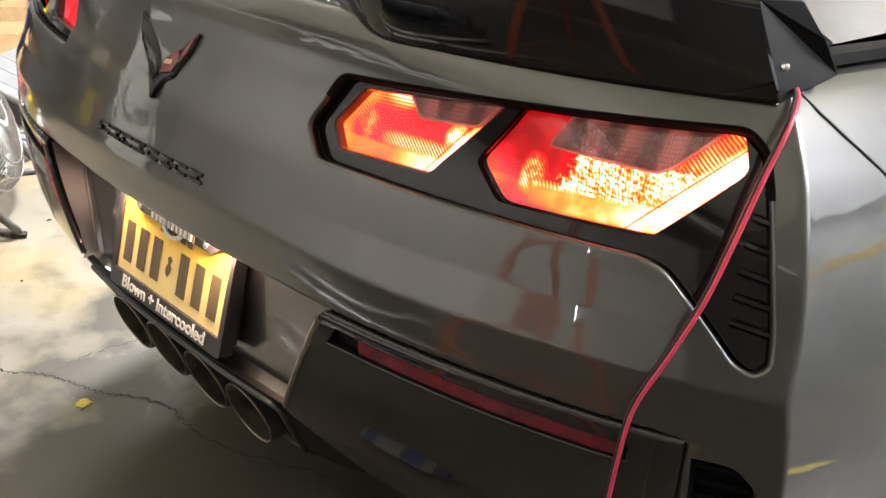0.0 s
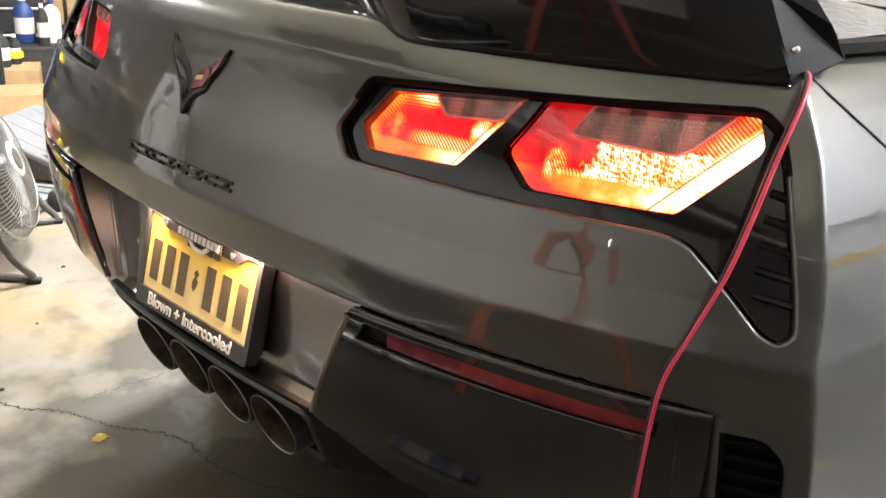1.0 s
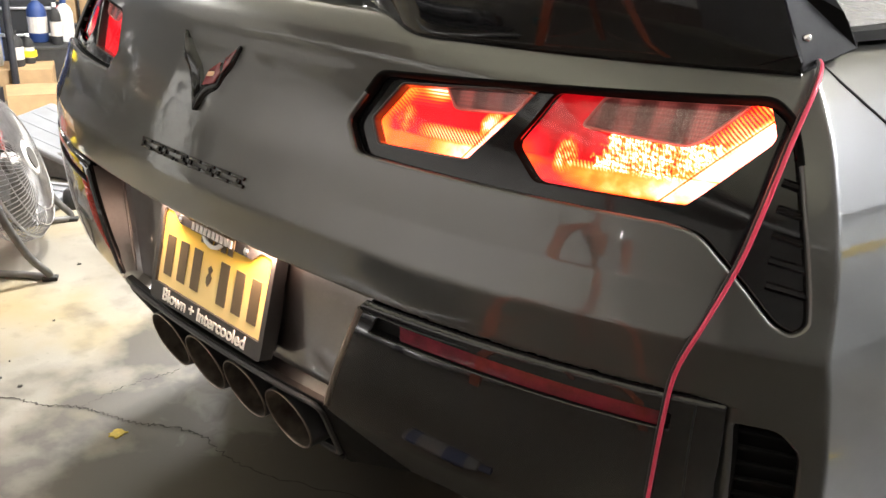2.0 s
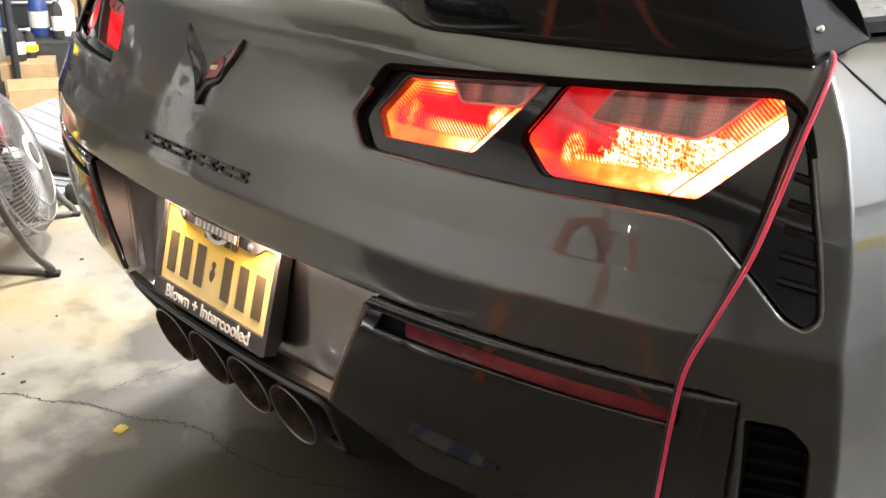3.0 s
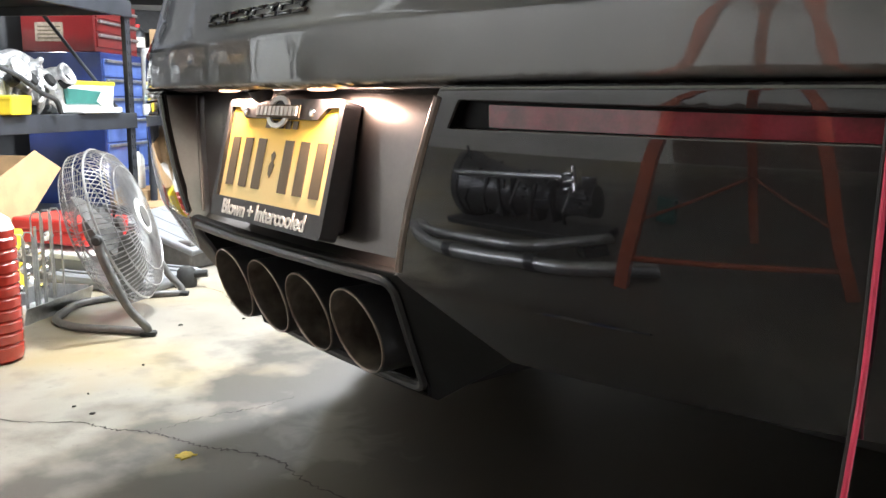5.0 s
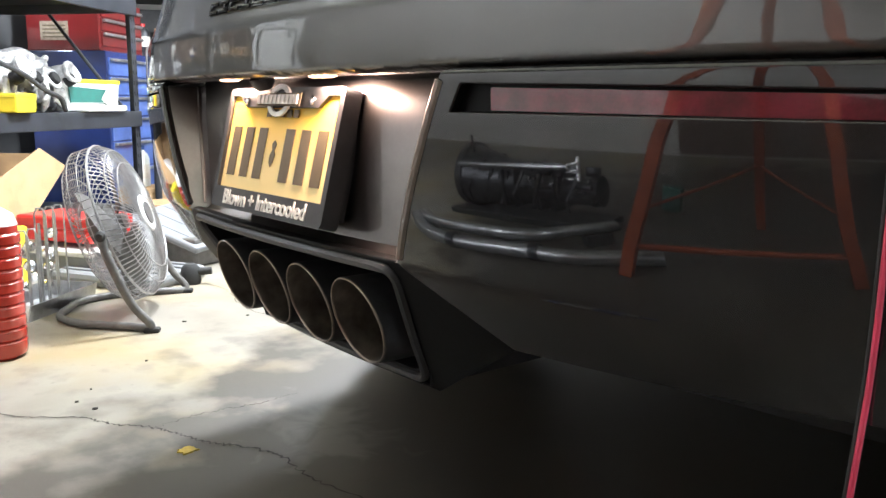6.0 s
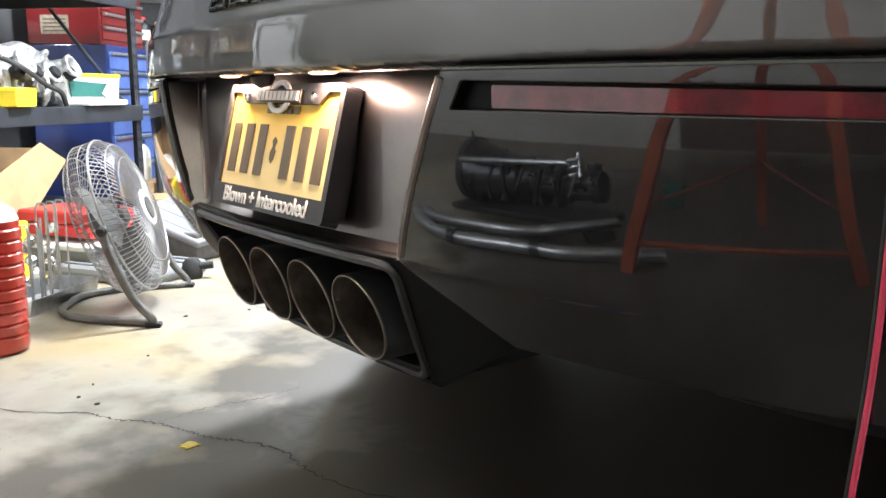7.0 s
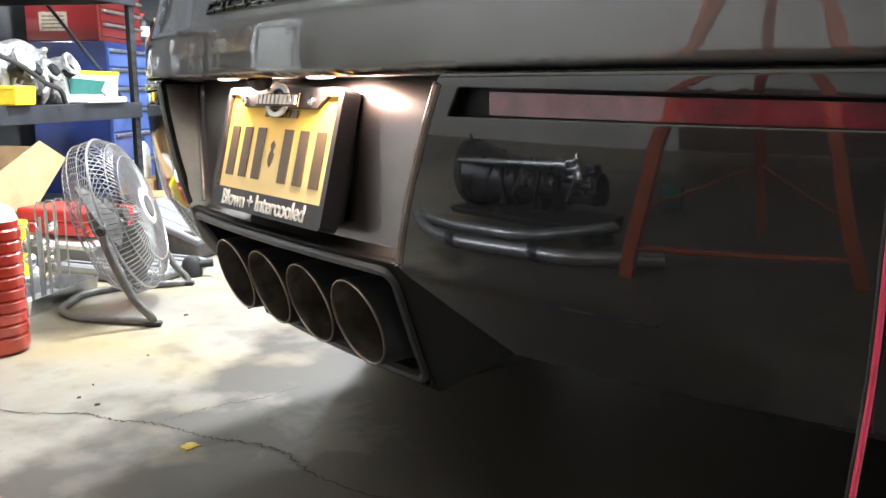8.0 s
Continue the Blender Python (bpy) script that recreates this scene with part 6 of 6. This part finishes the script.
def tote(m, w=0.55, d=0.40, h=0.30):
    ob = thing("grey_tote", "grey plastic tote with a pale sloping lid", "storage box", "", m)
    part("tub", box(w * 0.84, d * 0.88, h * 0.9, None, 0.012, taper=1.04), TUBE_GREY, ob)
    top = part("lid", box(w, d, 0.03, pose(0, 0, h, 6, 14), 0.01), LIGHT_GREY, ob, "pale grey ribbed lid")
    for k in range(4):
        part("rib", box(w * 0.86, 0.012, 0.006, pose(0, -0.12 + 0.08 * k, h + 0.027 - 0.0085 * (1.5 - k), 6, 14), 0.002), LIGHT_GREY, top)
    return ob


tote(pose(-2.60, 0.86, 0, 0, 0, 24), 0.44, 0.36, 0.13)
pump = thing("black_pump", "small black pump with hose fitting on the floor", "pump", "", pose(-2.08, 0.66, 0, 0, 0, 40))
part("body", lathe([(0, 0), (0.034, 0), (0.038, 0.012), (0.034, 0.06), (0.02, 0.075), (0, 0.075)], 20), RUBBER, pump, "", True)
part("fitting", tube([(0.02, 0, 0.045), (0.075, 0.02, 0.05)], 0.014, 10), RUBBER, pump, "", True)
scroll = thing("brass_fitting", "worn brass ring fitting on a board", "fitting", "", pose(-2.30, 1.02, 0.022, 0, 0, 20))
part("ring", tube([(0.03 * math.cos(2 * math.pi * i / 20), 0, 0.036 + 0.03 * math.sin(2 * math.pi * i / 20)) for i in range(20)], 0.009, 8, closed=True), BRASSY, scroll, "", True)
bd = thing("loose_board", "rough wooden board lying on the floor", "board", "", pose(-2.25, 1.08, 0, 0, 0, -35))
part("plank", box(0.7, 0.16, 0.022, None, 0.003), WOOD, bd)

# ---------------------------------------------------------------- far clutter: second rack, black chest, bottles, boxes
tool_chest("black_tool_chest", "black drawer chest with bright drawer edges", 0.50, 0.42, 0.93, CHEST_BLACK, CHEST_BLACK, (0.22, 0.2, 0.16, 0.14, 0.14, 0.14), pose(-5.2, 1.72, 0.0, 0, 0, -110))
far_m = pose(-5.75, 2.55, 0, 0, 0, -112)
far = thing("back_rack", "dark steel rack crowded with bottles and boxes", "shelf", "", far_m)
for px in (-1.0, 1.0):
    for py in (-0.25, 0.25):
        part("post", box(0.05, 0.05, 2.1, pose(px, py, 0)), DARK_STEEL, far)
for z in (0.12, 0.55, 1.0, 1.45, 1.9):
    part("shelf_board", box(2.05, 0.52, 0.04, pose(0, 0, z), 0.003), DARK_STEEL, far)


def bottle(m, r, h, body, cap, label="plastic fluid bottle with a cap on the back rack"):
    ob = thing("bottle", label, "bottle", "bottles on the back rack", m)
    part("shell", lathe([(0, 0), (r * 0.9, 0), (r, 0.01), (r, h * 0.68), (r * 0.75, h * 0.8), (r * 0.32, h * 0.88), (r * 0.32, h * 0.92), (0, h * 0.92)], 16), body, ob, "", True)
    part("cap", lathe([(r * 0.38, h * 0.90), (r * 0.38, h), (0, h)], 12), cap, ob, "", True)
    part("label", lathe([(r * 1.005, h * 0.2), (r * 1.012, h * 0.2), (r * 1.012, h * 0.55), (r * 1.005, h * 0.55)], 16), PAPER, ob)
    return ob


rnd = random.Random(21)
for z in (0.16, 0.59, 1.04, 1.49):
    x = -0.9
    while x < 0.9:
        if rnd.random() < 0.62:
            r = rnd.uniform(0.035, 0.06)
            bottle(far_m @ pose(x + r, 0.12 + rnd.uniform(-0.05, 0.08), z), r, rnd.uniform(0.18, 0.30), rnd.choice([TUBE_GREY, BLUE_LABEL, RUBBER, RUBBER, LIGHT_GREY, DARK_STEEL, RED_PLASTIC]), rnd.choice([RUBBER, WHITE_METAL, RED_PLASTIC]))
            x += 2 * r + 0.02
        else:
            w = rnd.uniform(0.14, 0.26)
            bx = thing("parts_box", "small stacked parts box on the back rack", "box", "boxes on the back rack", far_m @ pose(x + w / 2, 0.06, z, 0, 0, rnd.uniform(-8, 8)))
            part("carton", box(w, 0.26, rnd.uniform(0.12, 0.24), None, 0.004), rnd.choice([CARDBOARD, RUBBER, DARK_STEEL, CARDBOARD]), bx)
            part("tape", box(0.04, 0.262, 0.006, pose(0, 0, 0.06)), PAPER, bx)
            x += w + 0.03

for z in (1.04, 1.49):
    x = -0.88
    while x < 0.75:
        w = rnd.uniform(0.20, 0.34)
        case("equipment_case", "dark equipment case pushed to the back of the rack", w, 0.2, rnd.uniform(0.22, 0.36), rnd.choice([RUBBER, CHEST_BLACK, DARK_STEEL]), far_m @ pose(x + w / 2, -0.15, z))
        x += w + 0.015

for k, (x, y, w, d, h, tr) in enumerate(((-3.62, 1.16, 0.30, 0.26, 0.13, -20), (-4.5, 2.15, 0.42, 0.34, 0.22, -15), (-3.30, 1.42, 0.24, 0.22, 0.11, 15))):
    carton("cardboard_carton", "closed brown cardboard carton on the floor", w, d, h, pose(x, y, 0, 0, 0, tr), "ns", -179)
for k, (x, y) in enumerate(((-3.1, 1.75), (-3.75, 1.98))):
    yb = shelf_bin("yellow_parts_bin", "yellow plastic parts bin among the boxes", "bin", 0.2, 0.14, 0.09, CLEAR_PLASTIC, YELLOW_PLASTIC, pose(x, y, 0, 0, 0, 30 * k))

# ---------------------------------------------------------------- behind the car: stand, gearbox, exhaust pipes, small boxes
tripod = thing("tripod_stand", "orange steel three-legged stand with bright caps", "stand", "", pose(0.625, -0.84, 0, 0, 0, 6))
LH = 1.12
part("front_rail", tube(rounded([(-0.36, 0.03, 0.0), (-0.105, -0.183, 0.95), (0.03, -0.23, 1.10)], 5), 0.028, 4), ORANGE, tripod)
part("front_rail", tube([(0.325, -0.03, 0.0), (0.19, -0.22, LH)], 0.028, 4), ORANGE, tripod)
part("rail_cap", box(0.058, 0.058, 0.06, pose(0.19, -0.22, LH - 0.03), 0.006), CHROME, tripod, "bright steel rail cap", False)
part("mast", tube(rounded([(0.045, -0.235, 1.02), (0.07, -0.235, 1.25), (0.03, -0.22, 1.50)], 4), 0.022, 6), ORANGE, tripod, "", True)
part("rear_leg", tube([(0.02, -0.75, 0.0), (0.05, -0.24, LH - 0.03)], 0.026, 4), ORANGE, tripod)
part("foot_bar", tube([(-0.325, -0.005, 0.13), (0.309, -0.058, 0.13)], 0.015, 8), ORANGE, tripod)
for x, y in ((-0.28, -0.045), (0.287, -0.088)):
    part("brace", tube([(x, y, 0.30), (0.03, -0.58, 0.36)], 0.006, 6), ORANGE, tripod)
part("top_block", box(0.09, 0.07, 0.09, pose(0.045, -0.24, LH - 0.10), 0.01), ORANGE, tripod)

gb = thing("gearbox", "dark cast gearbox lying on a low board", "gearbox", "", pose(-0.33, -1.46, 0, 0, 0, 6))
part("stand", box(0.84, 0.30, 0.05, None, 0.006), RUBBER, gb)
bm = lathe([(0, -0.40), (0.075, -0.40), (0.08, -0.36), (0.07, -0.34), (0.085, -0.12), (0.105, 0.0), (0.115, 0.10), (0.155, 0.28), (0.165, 0.285), (0.165, 0.32), (0.12, 0.325), (0, 0.325)], 28, pose(0, 0, 0.215, 0, -90, 0))
rnd = random.Random(9)
for k in range(44):
    a = rnd.uniform(-100, 100)
    box(rnd.uniform(0.02, 0.10), rnd.uniform(0.015, 0.05), rnd.uniform(0.03, 0.055), pose(rnd.uniform(-0.28, 0.36), 0, 0.215, a, 0, 0) @ pose(0, 0, 0.07), 0.005, bm=bm)
for k, (x, w, h) in enumerate(((-0.15, 0.010, 0.22), (-0.06, 0.016, 0.19), (0.0, 0.008, 0.20), (0.13, 0.022, 0.17), (0.21, 0.010, 0.15))):
    box(w, 0.20 + 0.02 * (k % 3), h, pose(x, 0.01 * (k % 2), 0.11, 0, 6 * (k % 3) - 6, 0), 0.004, bm=bm)
for k in range(7):
    x = -0.26 + 0.09 * k
    tube([(x, 0.12 - 0.02 * (k % 2), 0.12), (x + 0.02, 0.16 - 0.04 * (k % 3), 0.20), (x + 0.05, 0.10, 0.30)], 0.008 + 0.003 * (k % 3), 6, bm=bm)
part("casing", bm, CAST, gb, "", True)
for k in range(3):
    part("clip_arm", box(0.05, 0.02, 0.010, pose(0.315, 0.10, 0.285 + 0.03 * k, 20, -12), 0.003), CHROME, gb, "bright steel clip")
part("clip_plate", box(0.014, 0.022, 0.10, pose(0.345, 0.10, 0.28, 20, -12), 0.003), CHROME, gb, "bright steel bracket")
part("shift_rod", tube([(-0.30, 0.13, 0.31), (0.30, 0.12, 0.34)], 0.011, 8), STEEL, gb, "", True)
part("shift_lever", tube([(-0.25, 0.05, 0.30), (-0.26, 0.06, 0.42)], 0.007, 6), DARK_STEEL, gb)
for k in range(7):
    part("bolt", lathe([(0, 0.014), (0.010, 0.013), (0.011, 0.0), (0.011, -0.01)], 6, pose(-0.31, 0.15 * math.sin(0.42 * (k - 3) + 0.9), 0.215 + 0.15 * math.cos(0.42 * (k - 3) + 0.9), 0, -90, 0)), STEEL, gb)
ex_pipe = thing("exhaust_pipe", "bright steel exhaust pipes with clamps lying on the floor", "exhaust pipe", "", pose(0, 0, 0))
part("main_pipe", tube(rounded([(-0.75, -1.08, 0.06), (-0.60, -0.94, 0.045), (-0.42, -0.885, 0.038), (-0.12, -0.89, 0.038), (0.06, -0.885, 0.038), (0.2, -0.92, 0.038), (0.38, -0.955, 0.038)], 6), 0.034, 16), STEEL, ex_pipe, "", True)
part("branch_pipe", tube(rounded([(-0.74, -1.12, 0.06), (-0.58, -1.00, 0.075), (-0.30, -0.96, 0.085), (-0.10, -0.965, 0.09), (0.02, -1.06, 0.095), (0.17, -1.20, 0.10)], 6), 0.031, 16), STEEL, ex_pipe, "", True)
for cx, cy, cz in ((-0.42, -0.885, 0.038), (-0.06, -0.89, 0.038)):
    part("clamp_band", lathe([(0.036, -0.018), (0.040, -0.018), (0.040, 0.018), (0.036, 0.018)], 20, pose(cx, cy, cz, 0, 90, 0), closed=True), DARK_STEEL, ex_pipe, "", True)
part("branch_foot", box(0.12, 0.05, 0.066, pose(0.10, -1.13, 0, 0, 0, -50), 0.004), RUBBER, ex_pipe)
part("branch_foot", box(0.06, 0.12, 0.030, pose(-0.68, -1.05, 0, 0, 0, -45), 0.004), RUBBER, ex_pipe)
card = thing("green_carton", "small pale green carton standing on the floor", "box", "", pose(0.285, -1.88, 0, 0, 0, 14))
part("carton", box(0.10, 0.05, 0.15, pose(0, 0, 0, 0, 8, 0), 0.004), GREEN_PAPER, card)
spray = thing("blue_bottle", "white bottle with blue ends lying on the floor", "bottle", "", pose(0.15, -0.315, 0.0205) @ Matrix.Diagonal((1.25, 1.36, 0.42, 1)) @ pose(0, 0, 0, 0, 90, 8))
part("shell", lathe([(0.0, 0.0), (0.034, 0.0), (0.036, 0.006), (0.036, 0.15), (0.026, 0.175), (0.014, 0.18), (0.0, 0.18)], 20), LIGHT_GREY, spray, "", True)
part("cap", lathe([(0.016, 0.178), (0.017, 0.205), (0.0, 0.207)], 14), BLUE_LABEL, spray, "", True)
part("label", lathe([(0.0363, 0.10), (0.0368, 0.10), (0.0368, 0.15), (0.0363, 0.15)], 20), BLUE_LABEL, spray, "", True)
part("label", lathe([(0.0363, 0.01), (0.0368, 0.01), (0.0368, 0.035), (0.0363, 0.035)], 20), BLUE_LABEL, spray, "", True)

tagged(part("paint_mark", blot(0.0, 0.0, 0.05, 12), YELLOW_PAINT, m=pose(1.72, 1.06, 0, 0, 0, 62) @ Matrix.Diagonal((0.8, 2.2, 1, 1))), "worn yellow paint mark on the concrete", "paint mark", kind="structure")
locker = thing("steel_locker", "white steel locker with dark oval vents", "locker", "", pose(-3.05, -1.75, 0, 0, 0, -58))
part("case", box(0.46, 0.42, 1.44, None, 0.012), WHITE_METAL, locker)
part("door", box(0.42, 0.012, 1.36, pose(0, 0.214, 0.05), 0.006), WHITE_METAL, locker)
edge_line = [(x, 0.222, z) for x, z in dense(soften([(-0.16, 0.56), (0.16, 0.56), (0.16, 1.12), (-0.16, 1.12)], 0.06), 0.03)]
part("raised_panel", tube(edge_line, 0.013, 8, closed=True), TUBE_GREY, locker, "dark rounded panel edge", True)
for x, z in ((-0.10, 1.29), (0.09, 1.24)):
    part("vent", lathe([(0.0, 0.0), (0.05, 0.0), (0.05, 0.006), (0.0, 0.006)], 20, pose(x, 0.2185, z, -90) @ Matrix.Diagonal((0.8, 1.4, 1, 1))), DARK_STEEL, locker)
part("handle", tube(rounded([(0.16, 0.22, 0.86), (0.16, 0.25, 0.88), (0.16, 0.25, 1.0), (0.16, 0.22, 1.02)], 4), 0.007, 8), STEEL, locker)
crate = shelf_bin("dark_crate", "dark plastic crate on the floor", "crate", 0.34, 0.3, 0.24, RUBBER, RUBBER, pose(-4.30, 1.62, 0, 0, 0, -20))
carton("floor_carton", "closed brown cardboard carton under bottles", 0.42, 0.30, 0.17, pose(-4.12, 1.26, 0, 0, 0, 65), "ns", -179)
for x, y, r, h, body, cap in ((-4.16, 1.18, 0.042, 0.24, CLEAR_PLASTIC, BLUE_LABEL), (-4.08, 1.27, 0.040, 0.20, RUBBER, RUBBER), (-4.13, 1.36, 0.030, 0.17, RUBBER, WHITE_METAL)):
    b = bottle(pose(x, y, 0.172), r, h, body, cap, "plastic fluid bottle standing on a closed carton")
    tagged(b, group="bottles on the carton")
part("label_band", lathe([(0.041, 0.04), (0.0416, 0.04), (0.0416, 0.075), (0.041, 0.075)], 16), YELLOW_PLASTIC, b)
for x, y, r, h, body, cap in ((-4.36, 1.52, 0.055, 0.27, BLUE_LABEL, WHITE_METAL), (-4.30, 1.66, 0.05, 0.25, WHITE_METAL, BLUE_LABEL), (-4.22, 1.57, 0.032, 0.24, RUBBER, WHITE_METAL), (-4.42, 1.68, 0.035, 0.22, RED_PLASTIC, RUBBER)):
    tagged(bottle(pose(x, y, 0.254), r, h, body, cap, "plastic fluid bottle standing on a dark crate"), group="bottles on the crate")

# ---------------------------------------------------------------- unseen bench along the far side, added for the paint to mirror
bench = thing("work_bench", "added unseen cluttered steel work bench with a worn wooden top", "bench", "", pose(-4.7, -1.75, 0, 0, 0, 98))
part("bench_top", box(2.3, 0.62, 0.045, pose(0, 0, 0.86), 0.006), WOOD, bench)
part("lower_shelf", box(2.2, 0.55, 0.03, pose(0, 0, 0.25), 0.004), WOOD, bench)
for sx in (-1.08, 1.08):
    for sy in (-0.26, 0.26):
        part("leg", box(0.05, 0.05, 0.86, pose(sx, sy, 0), 0.004), DARK_STEEL, bench)
part("back_board", box(2.3, 0.02, 0.62, pose(0, 0.32, 0.905), 0.003), BROWN_PLY, bench)
bench_m = pose(-4.7, -1.75, 0, 0, 0, 98)
rnd = random.Random(33)
for zz in (0.906, 0.281):
    x = -1.05
    while x < 0.95:
        w = rnd.uniform(0.10, 0.24)
        if rnd.random() < 0.5:
            r = w * 0.26
            tagged(bottle(bench_m @ pose(x + w / 2, rnd.uniform(-0.16, 0.12), zz), r, rnd.uniform(0.18, 0.32), rnd.choice([CLEAR_PLASTIC, WHITE_METAL, RED_PLASTIC, BLUE_LABEL, YELLOW_PLASTIC, RUBBER]), RUBBER, "plastic bottle among the clutter on the bench"), group="bottles on the bench")
        else:
            bx = thing("parts_box", "small box among the clutter on the bench", "box", "boxes on the bench", bench_m @ pose(x + w / 2, rnd.uniform(-0.12, 0.1), zz, 0, 0, rnd.uniform(-20, 20)))
            part("carton", box(w, rnd.uniform(0.12, 0.24), rnd.uniform(0.08, 0.26), None, 0.005), rnd.choice([CARDBOARD, PAPER, WHITE_METAL, RED_PLASTIC, LIGHT_GREY, YELLOW_PLASTIC]), bx)
            part("tape", box(0.035, 0.25, 0.004, pose(0, 0, 0.04)), PAPER, bx)
        x += w + rnd.uniform(0.0, 0.12)
# added to fill the dark background beside the blue tool chest
dark_cab = thing("filler_cabinet", "tall black steel cabinet added to fill the dark beside the blue tool chest", "cabinet", "", pose(-5.16, 0.42, 0, 0, 0, -90))
part("case", box(0.75, 0.42, 1.7, None, 0.008), CHEST_BLACK, dark_cab)
for s in (-1, 1):
    leaf = part("door", box(0.36, 0.014, 1.62, pose(s * 0.184, 0.218, 0.04), 0.004), CHEST_BLACK, dark_cab)
    part("handle", box(0.014, 0.02, 0.14, pose(s * 0.03, 0.235, 0.85), 0.004), STEEL, leaf)

# unseen cart, added so the paint mirrors bright clutter
cart_m = pose(-3.75, -0.72, 0, 0, 0, -82)
cart = thing("parts_cart", "added unseen three-shelf steel cart crowded with engine parts and bottles", "cart", "", cart_m)
for sx in (-0.48, 0.48):
    for sy in (-0.24, 0.24):
        part("post", box(0.03, 0.03, 1.12, pose(sx, sy, 0.08), 0.003), STEEL, cart)
        part("caster", lathe([(0, -0.012), (0.034, -0.012), (0.04, 0), (0.034, 0.012), (0, 0.012)], 14, pose(sx, sy, 0.041, 0, 90, 0)), RUBBER, cart, "", True)
for zz in (0.2, 0.66, 1.12):
    part("shelf", box(1.0, 0.52, 0.03, pose(0, 0, zz), 0.004), STEEL, cart)
rnd = random.Random(57)
for zz in (0.231, 0.691, 1.151):
    x = -0.44
    while x < 0.36:
        w = rnd.uniform(0.07, 0.2)
        spot = cart_m @ pose(x + w / 2, rnd.uniform(-0.08, 0.12), zz, 0, 0, rnd.uniform(-30, 30))
        if rnd.random() < 0.4:
            tagged(bottle(spot, w * 0.3, rnd.uniform(0.14, 0.28), rnd.choice([CLEAR_PLASTIC, WHITE_METAL, YELLOW_PLASTIC, BLUE_LABEL, RED_PLASTIC]), RUBBER, "plastic bottle on the steel parts cart"), group="bottles on the cart")
        else:
            ep = thing("engine_part", "bright metal engine part on the steel cart", "engine part", "engine parts on the cart", spot)
            h = rnd.uniform(0.08, 0.24)
            part("body", box(w, rnd.uniform(0.08, 0.2), h, None, 0.012, 3), rnd.choice([ALU, STEEL, WHITE_METAL, CHROME, ALU]), ep)
            part("boss", lathe([(0.0, 0.05), (w * 0.18, 0.05), (w * 0.22, 0.04), (w * 0.26, 0.0)], 14, pose(0, 0, h - 0.004)), STEEL, ep, "", True)
        x += w + rnd.uniform(0.01, 0.06)
